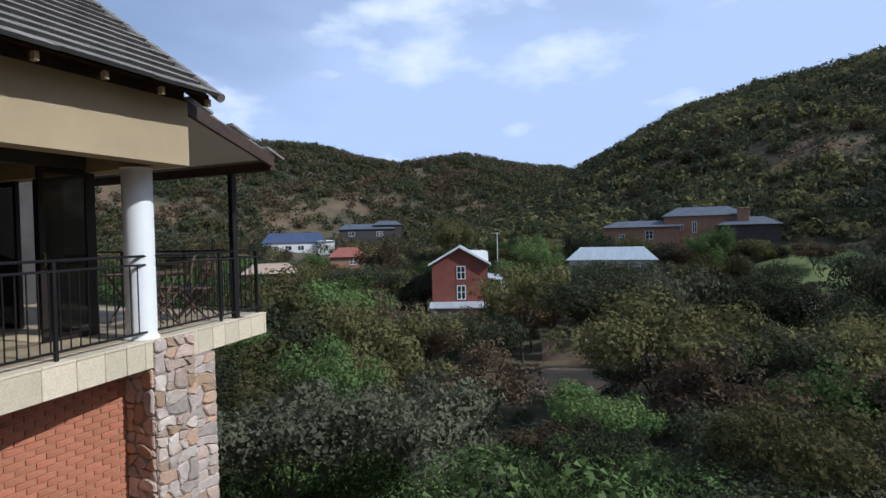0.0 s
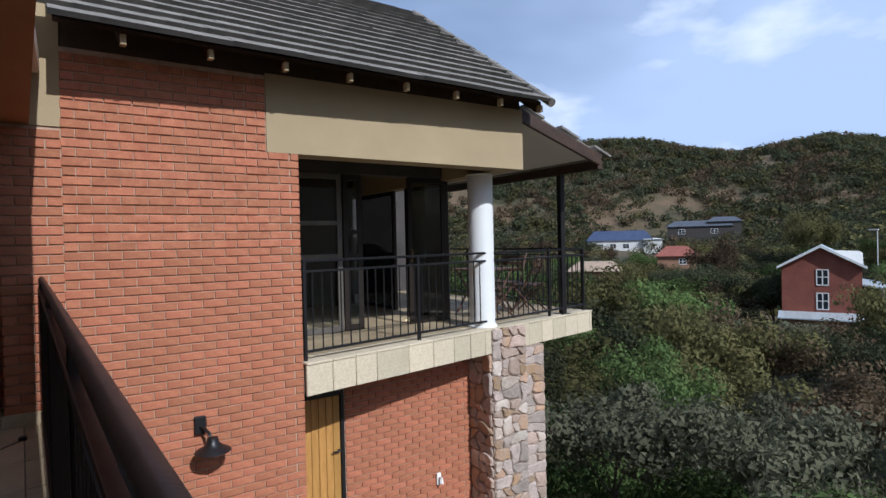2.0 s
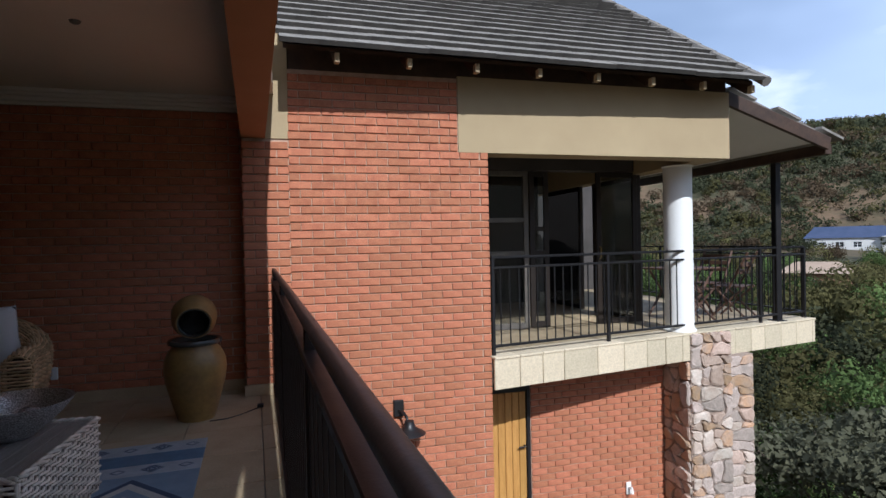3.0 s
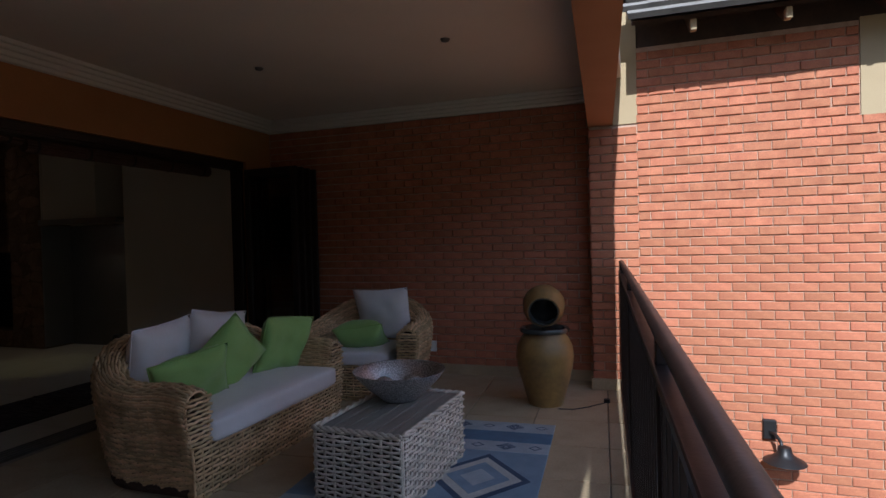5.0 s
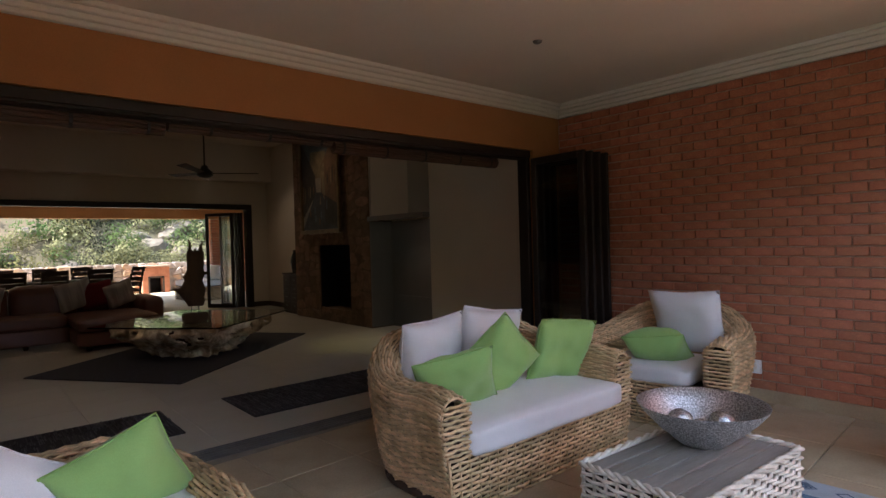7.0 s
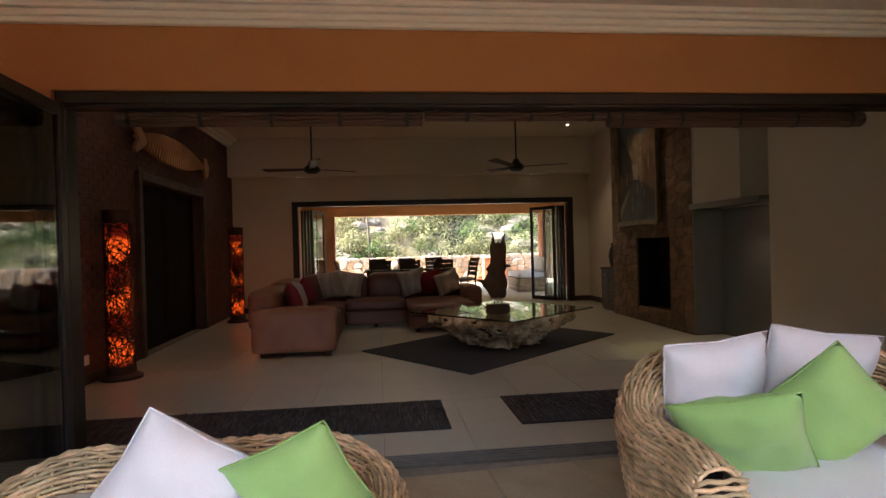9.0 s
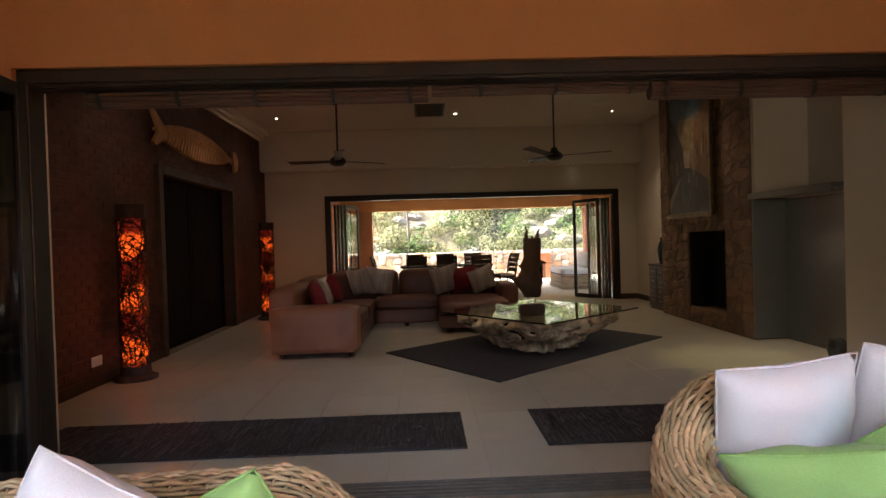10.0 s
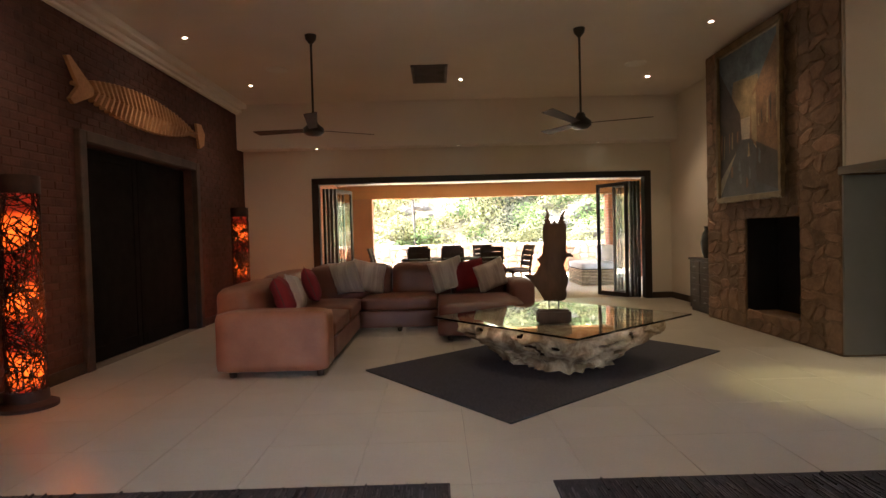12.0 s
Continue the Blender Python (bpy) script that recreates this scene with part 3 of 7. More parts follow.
def tree(label, seed, height, spread, mat, cards=2200, leaf=0.085):
    """A tapered trunk with forking limbs and an uneven crown of leaf clumps."""
    rng = np.random.default_rng(seed)
    rr = random.Random(seed)
    top = thing("tree", label, "tree")
    bm = bmesh.new()
    fork = height * rr.uniform(0.22, 0.32)
    tube(bm, [(0, 0, -1.0), (0.05, 0, fork * 0.5), (rr.uniform(-0.2, 0.2), rr.uniform(-0.2, 0.2), fork)], 0.05 * height ** 0.8 * 0.6, 7)
    tips = []
    for i in range(rr.randint(5, 7)):
        a = i * 2.4 + rr.uniform(-0.4, 0.4)
        rad = spread * rr.uniform(0.45, 0.8)
        e = Vector((rad * math.cos(a), rad * math.sin(a), height * rr.uniform(0.55, 0.86)))
        mid = Vector((e.x * 0.45, e.y * 0.45, fork + (e.z - fork) * 0.6))
        tube(bm, [(0, 0, fork * 0.8), mid, e], 0.022 * height ** 0.8 * 0.5, 5)
        tips += [e, mid.lerp(e, 0.6)]
        for j in range(2):
            f = e + Vector((rr.uniform(-1, 1), rr.uniform(-1, 1), rr.uniform(-0.3, 0.6))) * spread * 0.35
            tube(bm, [mid.lerp(e, 0.5), f], 0.012 * height ** 0.7 * 0.5, 4)
            tips.append(f)
    part("trunk", bm, M_BARK, top, "", 60)
    centres, radii = [], []
    for tip in tips + [Vector((0, 0, height * 0.82))]:
        for q in range(3):
            d = Vector((rr.gauss(0, 1), rr.gauss(0, 1), rr.gauss(0, 0.8)))
            d.normalize()
            centres.append(tuple(tip + Vector((d.x * spread * 0.2, d.y * spread * 0.2, d.z * height * 0.07))))
            b = rr.uniform(0.75, 1.25) * (0.6 + spread * 0.12)
            radii.append((b, b, b * 0.78))
    ob = new("crown", card_mesh("crown", np.concatenate([leaf_cards(rng, centres, radii, cards // len(centres), leaf), leaf_mass(rng, centres, radii, 74, 0.125)]), mat))
    ob.parent = top
    return top


KINDS = [tree("broad dark green bushveld tree", 1, 6.5, 3.4, M_LEAF[0]), tree("olive green thorn tree with a spreading crown", 2, 6.0, 3.8, M_LEAF[1]),
         tree("bright green leafy tree", 3, 6.8, 3.2, M_LEAF[2]), tree("low grey-green thorn bush in the valley", 4, 4.2, 2.8, M_LEAF[3], 2200, 0.07),
         tree("brownish autumn thorn tree", 5, 5.6, 3.5, M_LEAF[4], 2000, 0.075), tree("tall dark green tree", 6, 8.5, 3.8, M_LEAF[0], 2300, 0.09)]
CLEAR = [(-25.5, 66, 8), (-9.8, 45, 4.2), (-11.6, 51.5, 3), (15, 104, 10), (-12, 89, 6.5), (-8, 110, 8), (2, 111, 8), (8, 109, 6), (-61, 91, 6), (-52, 60, 5), (-118, 148, 7), (-120, 195, 8)]
rng = random.Random(11)
placed = []
tries = 0
HIGH = (6.5, 6.0, 6.8, 4.2, 5.6, 8.5)
# trees that stand out: place, height of the crown's top, kind
KEY = [(-14.7, 49.8, -1.8, 1), (-6.3, 46.5, -1.5, 0), (-1.7, 45.9, -1.7, 3), (1.1, 69.9, -1.8, 1), (17.5, 118.0, 4.5, 0), (13.6, 50.8, 0.5, 0), (-19.3, 73.4, 0.7, 2), (-25.6, 36.8, -2.2, 2), (-30.5, 36.9, -1.5, 1), (-20.0, 36.8, -3.6, 4),
       (-15.5, 40.0, -4.2, 0), (-44.0, 102.9, 4.4, 1), (-50.6, 86.1, 0.8, 4), (1.9, 95.9, 1.5, 2), (-18.8, 102.2, 2.2, 0), (-42.0, 68.0, -1.8, 0), (-11.0, 75.1, -2.7, 0), (-5.5, 75.7, -2.7, 3), (3.0, 47.6, -1.9, 0), (-51.0, 67.8, -3.4, 1)]
KEY += [(-17.5 + 3.6 * k, 101.0 + (k % 3), 0.4 - 0.14 * k, (0, 5, 1, 0, 4)[k % 5]) for k in range(9)] + [(-18.5 + 3.5 * k, 81.5 - (k % 2), -2.7 - 0.14 * k, (0, 3, 5, 1)[k % 4]) for k in range(5)]
for x, y, top_z, kind in KEY:
    g = ground_at(x, y)
    s = (top_z - g) / (HIGH[kind] * 0.97)
    wide = min(s, 1.15) * rng.uniform(0.9, 1.1)
    c = copy_thing(KINDS[kind], pose(x, y, g - 0.15, 0, 0, rng.uniform(0, 360)))
    c.scale = (wide, wide, s)
    tagged(c, "", "", "trees in the valley")
    placed.append((x, y))
while len(placed) < 262 and tries < 20000:
    tries += 1
    az, r = radians(rng.uniform(-26, 62)), 14 + 110 * rng.random() ** 0.95
    x, y = -r * math.sin(az), r * math.cos(az)
    if x < -4.5 and y < 13 or any(math.hypot(x - c[0], y - c[1]) < c[2] for c in CLEAR):
        continue
    if any(math.hypot(x - q[0], y - q[1]) < 3.1 + r * 0.012 for q in placed):
        continue
    placed.append((x, y))
    kind = rng.choices(range(6), (5, 6, 5, 6 if r < 35 else 2, 4, 3))[0]
    s = rng.uniform(0.85, 1.4)
    # the land falls away, so that nearer crowns stay below the houses
    el = -15.0 if r < 24 else -10.5 if r < 36 else -5.6 if r < 62 else -2.7 if r < 104 else -0.6
    if 16.5 < math.degrees(az) < 28 and r < 66:
        el = min(el, -7.6)
    if 9.5 < math.degrees(az) < 15 and r < 44:
        el = -17.5
    if -11.5 < math.degrees(az) < -6.0 and r < 98:
        el = min(el, -7.8)
    high = HIGH[kind] * 0.97
    s = max(min(s, (1.3 + r * math.tan(radians(el)) - ground_at(x, y)) / high), 0.3)
    m = pose(x, y, ground_at(x, y) - 0.15, rng.uniform(-4, 4), rng.uniform(-4, 4), rng.uniform(0, 360))
    c = copy_thing(KINDS[kind], m)
    c.scale = (s * rng.uniform(0.9, 1.15), s * rng.uniform(0.9, 1.15), s)
    tagged(c, "", "", "trees in the valley")
# the first of each kind stand on the slope too
for k, t in enumerate(KINDS):
    x, y = -40 + k * 14, 96 + 5 * (k % 3)
    t.matrix_basis = pose(x, y, ground_at(x, y), 0, 0, k * 50)
    tagged(t, "", "", "trees in the valley")


def bush_field(name, label, seed, count, az0, az1, r0, r1, power, mats, per, test=None, scale=1.0):
    """Woods and scrub that nobody could count, one sheet of small leaves for each tone."""
    g = np.random.default_rng(seed)
    rr = random.Random(seed)
    sets = [[] for _ in mats]
    n = 0
    while n < count:
        az, r = radians(rr.uniform(az0, az1)), r0 + (r1 - r0) * rr.random() ** power
        x, y = -r * math.sin(az), r * math.cos(az)
        n += 1
        if test and not test(x, y, r):
            continue
        w = noise.noise(Vector((x * 0.05, y * 0.05, seed)))
        k = min(int((w + 0.5 + rr.uniform(-0.35, 0.35)) * len(mats)), len(mats) - 1)
        sets[max(k, 0)].append((x, y, ground_at(x, y), r, rr.uniform(0.6, 1.35)))
    for k, (mat, items) in enumerate(zip(mats, sets)):
        if not items:
            continue
        cs, rs, ss = [], [], []
        for x, y, z, r, s in items:
            w = s * scale * (1.1 + r * 0.004) * (0.62 if 30 < r < 110 else 1.0)
            cs.append((x, y, z + w * 0.7))
            rs.append((w * 1.35, w * 1.35, w * 1.0))
            ss.append((0.017 + 0.0019 * r) * min(scale, 1.0) ** 0.5)
        ob = new(name, card_mesh(name, np.concatenate([leaf_cards(g, cs, rs, per, ss), leaf_mass(g, cs, rs, 24 if per < 50 else 190, 0.24 if per < 50 else 0.08)]), mat))
        tagged(ob, label, "vegetation", "", "stuff")


def off_clear(x, y, r):
    if any(math.hypot(x - c[0], y - c[1]) < c[2] for c in CLEAR):
        return False
    return not (x < -4.8 and y < 14)


def patchy(x, y, r):
    if not off_clear(x, y, r):
        return False
    bare = noise.noise(Vector((x * 0.022, y * 0.022, 3))) + 0.6 * noise.noise(Vector((x * 0.06, y * 0.06, 8)))
    return r < 130 or bare > (-0.30 if x < -40 else -0.52) or noise.noise(Vector((x * 0.4, y * 0.4, 2))) > 0.12


bush_field("undergrowth", "tangled green and grey undergrowth below the house", 21, 300, -30, 62, 8, 30, 0.7, [M_LEAF[3], M_LEAF[0], M_LEAF[3], M_LEAF[2], M_LEAF[2]], 1000, off_clear, 0.8)
bush_field("scrub", "dense bushveld scrub on the valley floor", 22, 1300, -32, 64, 26, 205, 0.8, [M_LEAF[0], M_LEAF[0], M_LEAF[1], M_LEAF[4]], 150, off_clear)
bush_field("woods", "bushveld woods over the hillsides", 23, 5200, -32, 22, 90, 272, 0.85, [M_LEAF[0], M_LEAF[0], M_LEAF[1], M_LEAF[0]], 30, patchy, 1.15)
bush_field("woods", "bushveld woods over the far hillsides", 24, 7600, -2, 64, 190, 445, 0.85, [M_LEAF[0], M_LEAF[1], M_LEAF[0], M_LEAF[4]], 30, patchy, 1.1)

# ---- wing: roof, balcony, stonework ----
RS = radians(35.0)
roof = thing("wing_roof", "grey concrete tiled gable roof on dark rafters", "roof")
tagged(roof, "", "", "", "structure")
EX, EZ, RIDGE = -4.92, 2.98, 3.72
roof.matrix_basis = pose(EX, 0, 0, 0, 0, 1.8) @ pose(-EX, 0, 0)
bm = bmesh.new()
for side in (1, -1):
    a = [Vector((EX - 0.09, -0.10, EZ + 0.063)), Vector((EX - 0.09, 4.92, EZ + 0.063)), Vector((EX - RIDGE * math.cos(RS), 4.92, EZ + RIDGE * math.sin(RS))), Vector((EX - RIDGE * math.cos(RS), -0.10, EZ + RIDGE * math.sin(RS)))]
    if side < 0:
        a = [Vector((2 * (EX - RIDGE * math.cos(RS)) - p.x, p.y, p.z)) for p in a]
    lo = [bm.verts.new(p) for p in a]
    hi = [bm.verts.new(p + Vector((0, 0, 0.035))) for p in a]
    bm.faces.new(lo)
    bm.faces.new(hi)
    for i in range(4):
        bm.faces.new((lo[i], lo[(i + 1) % 4], hi[(i + 1) % 4], hi[i]))
part("roof_boarding", bm, M_TIMBER, roof)
bm = bmesh.new()
box(bm, -0.07, 0.0, 0, 0.045, -0.085, 0.0, 0.006)
tail_me = mesh_of("rafter_end", bm, M_BEIGE)
bm = bmesh.new()
box(bm, -1.2, -0.12, 0, 0.05, -0.11, 0.0, 0.004)
rafter_me = mesh_of("rafter", bm, M_TIMBER)
for k in range(8):
    ob = new("rafter", rafter_me)
    ob.parent = roof
    ob.matrix_basis = pose(EX, 0.33 + 0.65 * k, EZ - 0.002, 0, math.degrees(RS), 0)
    ob = new("rafter_end", tail_me)
    ob.parent = roof
    ob.matrix_basis = pose(-4.98, 0.33 + 0.65 * k, 3.03)
bm = bmesh.new()
box(bm, 0, 0.27, 0.0, 0.3205, 0.0, 0.026)
for v in bm.verts:
    if v.co.x > 0.2:
        v.co.z += 0.046 if v.co.z > 0.016 else 0.028
rt_me = mesh_of("roof_tile", bm, M_ROOF)
# down-facing fronts get the painted shade tone
rt_me.materials.append(M_ROOFSHADE)
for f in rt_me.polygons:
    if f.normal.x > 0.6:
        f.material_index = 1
rng = random.Random(5)
PITCH = 0.238
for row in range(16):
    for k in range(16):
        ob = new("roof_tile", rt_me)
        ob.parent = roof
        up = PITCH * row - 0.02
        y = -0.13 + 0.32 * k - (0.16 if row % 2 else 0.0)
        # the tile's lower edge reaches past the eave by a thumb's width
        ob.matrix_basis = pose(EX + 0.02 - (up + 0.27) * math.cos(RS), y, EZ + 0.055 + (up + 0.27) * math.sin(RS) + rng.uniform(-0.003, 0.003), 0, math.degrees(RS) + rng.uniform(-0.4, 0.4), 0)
bm = bmesh.new()
for i in range(12):
    s0, s1 = RIDGE * i / 12, RIDGE * (i + 1) / 12 + 0.04
    cyl(bm, (EX + 0.05 - s0 * math.cos(RS), 4.97, EZ + 0.06 + s0 * math.sin(RS)), (EX + 0.05 - s1 * math.cos(RS), 4.97, EZ + 0.06 + s1 * math.sin(RS)), 0.058, 0.048, 8)
part("verge_tiles", bm, M_ROOF, roof, "", 40)
# added infill closing the eaves gap; its dark colour stands for under-eave shade
solid("wall_wing_plate", M_TIMBER, "dark infill under the eaves, shade put into its colour", "wall", (-5.70, -5.46, -0.06, 4.82, 3.0, 3.34), (-11.0, -5.72, 4.62, 4.82, 3.02, 3.5))
# lean-to over the balcony end
lean = thing("balcony_roof", "lean-to tiled roof over the balcony end", "roof")
tagged(lean, "", "", "", "structure")
bm = bmesh.new()
LP = radians(18)
for i in range(5):
    for k in range(14):
        y0, z0 = 4.95 + 0.33 * i, 3.10 - 0.33 * i * math.tan(LP)
        m = pose(-5.50 - 0.33 * k - (0.1 if i % 2 else 0), y0, z0, -math.degrees(LP) - 3, 0, 0)
        n0 = len(bm.verts)
        box(bm, -0.32, 0, 0, 0.37, 0, 0.03)
        bm.verts.ensure_lookup_table()
        for v in bm.verts[n0:]:
            v.co = m @ v.co
part("roof_tiles", bm, M_ROOF, lean, "rows of grey concrete tiles")
tagged(lean.children[0], "", "", "", "stuff")
bm = bmesh.new()
box(bm, -0.05, 0, 0, 1.6, -0.16, 0.0, 0.006)
for v in bm.verts:
    v.co = pose(-5.46, 4.86, 3.05, -math.degrees(LP), 0, 0) @ v.co
part("barge_board", bm, M_TIMBER, lean)
bm = bmesh.new()
box(bm, -4.4, -0.05, 0, 1.56, -0.05, -0.02)
for v in bm.verts:
    v.co = pose(-5.46, 4.86, 3.05, -math.degrees(LP), 0, 0) @ v.co
part("soffit_board", bm, M_WHITE, lean, "white boarded soffit")
bm = bmesh.new()
box(bm, -10.0, -5.52, 6.35, 6.45, 2.36, 2.49, 0.006)
part("eaves_beam", bm, M_TIMBER, lean)

# column, post
bm = bmesh.new()
lathe(bm, [(0.0, 0.19), (0.20, 0.19), (0.20, 0.21), (0.175, 0.23), (0.172, 2.24), (0.19, 2.26), (0.0, 2.262)], 32, (-6.12, 4.66))
structure("column_balcony", bm, M_WHITE, "round white plastered balcony column", "column", 40)
bm = bmesh.new()
box(bm, -6.36, -6.27, 6.35, 6.44, 0.19, 2.36, 0.006)
box(bm, -6.40, -6.23, 6.31, 6.48, 0.16, 0.20, 0.004)
structure("post_balcony", bm, M_BLACK, "black steel post under the balcony roof", "post")

# balcony edge slabs and floor
edge = thing("balcony_edge", "sandstone clad balcony edge", "balcony edge")
tagged(edge, "", "", "", "structure")
along = (EDGE1 - EDGE0).normalized()
ang = math.degrees(math.atan2(along.y, along.x))
u, k, rng = 0.0, 0, random.Random(8)
L = (EDGE1 - EDGE0).length
while u < L - 0.05:
    w = min(rng.uniform(0.26, 0.46), L - u)
    bm = bmesh.new()
    box(bm, 0.002, w - 0.004, -0.035 + rng.uniform(-0.003, 0.003), 0.0, -0.145, 0.17, 0.006)
    ob = part("sandstone_panel", bm, M_SAND, edge)
    p = EDGE0 + along * u
    ob.matrix_basis = pose(p.x, p.y, 0, 0, 0, ang)
    bm = bmesh.new()
    box(bm, 0.002, w - 0.004, -0.045, 0.30, 0.165, 0.19, 0.005)
    ob = part("sandstone_coping", bm, M_SAND, edge)
    ob.matrix_basis = pose(p.x, p.y, 0, 0, 0, ang)
    u += w
bm = bmesh.new()
prism(bm, [(-5.72, 1.88), (-6.68, 7.0), (-12.0, 7.0), (-12.0, 1.88)], 0.16, 0.185)
structure("floor_balcony", bm, M_TILE, "tiled balcony floor", "floor")


def railing(name, label, p0, p1, z0, top, second, bottom, gap, mat, posts, hand=0.022, rail_w=0.02, tubular=False):
    """A steel railing from p0 to p1: rails, posts and balusters."""
    r = thing(name, label, "railing")
    a, b = Vector((*p0, 0)), Vector((*p1, 0))
    d = (b - a).normalized()
    n = (b - a).length
    rz = math.degrees(math.atan2(d.y, d.x))
    r.matrix_basis = pose(a.x, a.y, z0, 0, 0, rz)
    bm = bmesh.new()
    if tubular:
        cyl(bm, (0, 0, top - hand), (n, 0, top - hand), hand, n=20)
        part("handrail", bm, mat, r, "", 40)
    else:
        box(bm, 0, n, -hand, hand, top - hand * 1.3, top, 0.008, 2)
        part("handrail", bm, mat, r)
    for nm, z in (("upper_rail", second), ("bottom_rail", bottom)):
        bm = bmesh.new()
        box(bm, 0, n, -rail_w, rail_w, z - 0.012, z + 0.012, 0.003)
        part(nm, bm, mat, r)
    bm = bmesh.new()
    box(bm, -0.006, 0.006, -0.011 if tubular else -0.006, 0.011 if tubular else 0.006, bottom, second, 0.0015)
    bal = mesh_of("baluster", bm, mat)
    bm = bmesh.new()
    box(bm, -0.018, 0.018, -0.018, 0.018, -0.03, top - 0.01, 0.003)
    pm = mesh_of("railing_post", bm, mat)
    for i in range(1, int(n / gap)):
        ob = new("baluster", bal)
        ob.parent = r
        ob.matrix_basis = pose(i * gap, 0, 0)
    for x in posts:
        ob = new("railing_post", pm)
        ob.parent = r
        ob.matrix_basis = pose(x, 0, 0)
    return r


inset = Vector((-along.y, along.x, 0)) * 0.07
q0, q1 = EDGE0 + inset + along * 0.03, EDGE1 + inset - along * 0.08
railing("balcony_railing", "black steel balcony railing with thin bars", (q0.x, q0.y), (q1.x, q1.y), 0.19, 1.02, 0.90, 0.09, 0.115, M_BLACK, (0.02, 1.55, 2.85, 4.2, 5.15))
railing("balcony_railing", "black steel railing at the balcony end", (q1.x, q1.y), (-11.5, q1.y), 0.19, 1.02, 0.90, 0.09, 0.115, M_BLACK, (0.02, 1.6, 3.2))
railing("terrace_railing", "brown steel terrace railing with a broad handrail", (-5.425, -0.230), (1.28, 0.098), 0.0, 1.16, 1.06, 0.08, 0.11, M_RAIL, (0.06, 0.45, 1.95, 3.80, 5.6), 0.020, 0.026, True)

# stone pier
pier_stone = solid("pier_stone", M_PIERMORTAR, "rough split stone pier carrying the balcony", "pier", (-6.45, -5.86, 4.60, 5.20, GROUND - 1, 0.17), (-6.45, -5.95, 5.20, 5.62, GROUND - 1, -0.14))


def rubble(parent, origin, along, normal, length, z0, z1, mat, seed, size=0.20, depth=0.05):
    """Irregular stones packed on a face, each a part of its own."""
    rng = random.Random(seed)
    o, a, n = Vector(origin), Vector(along), Vector(normal)
    nu, nz = max(1, round(length / size)), max(1, round((z1 - z0) / (size * 0.8)))
    cu, cz = length / nu, (z1 - z0) / nz
    grid = {}
    for i in range(nu + 1):
        for j in range(nz + 1):
            du = 0 if i in (0, nu) else (rng.uniform(-0.28, 0.28) + (0.2 if j % 2 else -0.2)) * cu
            dz = 0 if j in (0, nz) else rng.uniform(-0.38, 0.38) * cz
            grid[i, j] = (i * cu + du, z0 + j * cz + dz)
    skip = set()
    for j in range(nz):
        for i in range(nu):
            if (i, j) in skip:
                continue
            ring = [(i, j), (i + 1, j), (i + 1, j + 1), (i, j + 1)]
            if rng.random() < 0.22 and i + 1 < nu and (i + 1, j) not in skip:
                skip.add((i + 1, j))
                ring = [(i, j), (i + 1, j), (i + 2, j), (i + 2, j + 1), (i + 1, j + 1), (i, j + 1)]
            elif rng.random() < 0.22 and j + 1 < nz:
                skip.add((i, j + 1))
                ring = [(i, j), (i + 1, j), (i + 1, j + 1), (i + 1, j + 2), (i, j + 2), (i, j + 1)]
            pts = [grid[q] for q in ring]
            mu, mz = sum(p[0] for p in pts) / len(pts), sum(p[1] for p in pts) / len(pts)
            bm = bmesh.new()
            lay = []
            dd = depth * rng.uniform(0.55, 1.1)
            fine = []
            for p, q in zip(pts, pts[1:] + pts[:1]):
                for f in (0.2, 0.5, 0.8):
                    fine.append((p[0] + (q[0] - p[0]) * f + rng.uniform(-0.009, 0.009), p[1] + (q[1] - p[1]) * f + rng.uniform(-0.009, 0.009)))
            for shrink, out in ((0.006, -0.02), (0.008, dd * 0.6), (0.024, dd)):
                lay.append([bm.verts.new(o + a * (u + (mu - u) * shrink / 0.1) + Vector((0, 0, z + (mz - z) * shrink / 0.1)) + n * (out + rng.uniform(-0.006, 0.006))) for u, z in fine])
            for la, lb_ in zip(lay, lay[1:]):
                for k in range(len(fine)):
                    bm.faces.new((la[k], la[(k + 1) % len(fine)], lb_[(k + 1) % len(fine)], lb_[k]))
            bm.faces.new(lay[-1])
            part("stone", bm, rng.choice(mat) if isinstance(mat, list) else mat, parent)


rubble(pier_stone, (-5.86, 4.60, 0), (0, 1, 0), (1, 0, 0), 0.60, -3.6, 0.19, M_STONES, 1, 0.17, 0.036)
rubble(pier_stone, (-5.95, 5.20, 0), (0, 1, 0), (1, 0, 0), 0.42, -3.6, -0.15, M_STONES, 2, 0.17, 0.036)
rubble(pier_stone, (-6.36, 4.60, 0), (1, 0, 0), (0, -1, 0), 0.50, -3.6, -0.15, M_STONES, 3, 0.17, 0.036)

# door and fittings on the wing
d = thing("wooden_door", "oiled yellow wood door below the balcony", "door", (-6.345, 2.14, -2.65))
for k in range(5):
    bm = bmesh.new()
    box(bm, 0, 0.035, 0.03 + 0.09 * k, 0.116 + 0.09 * k, 0.0, 2.2, 0.006)
    part("plank", bm, M_DOORWOOD, d)
bm = bmesh.new()
for b in ((-0.02, 0.05, 0.485, 0.53, 0, 2.27), (-0.02, 0.05, -0.03, 0.025, 0, 2.27), (-0.02, 0.05, 0.025, 0.485, 2.205, 2.27)):
    box(bm, *b, 0.004)
part("door_frame", bm, M_BLACK, d)
bm = bmesh.new()
cyl(bm, (0.04, 0.45, 1.55), (0.09, 0.45, 1.55), 0.012, n=10)
cyl(bm, (0.09, 0.46, 1.55), (0.09, 0.36, 1.55), 0.01, n=10)
part("handle", bm, M_BLACK, d, "black lever handle")
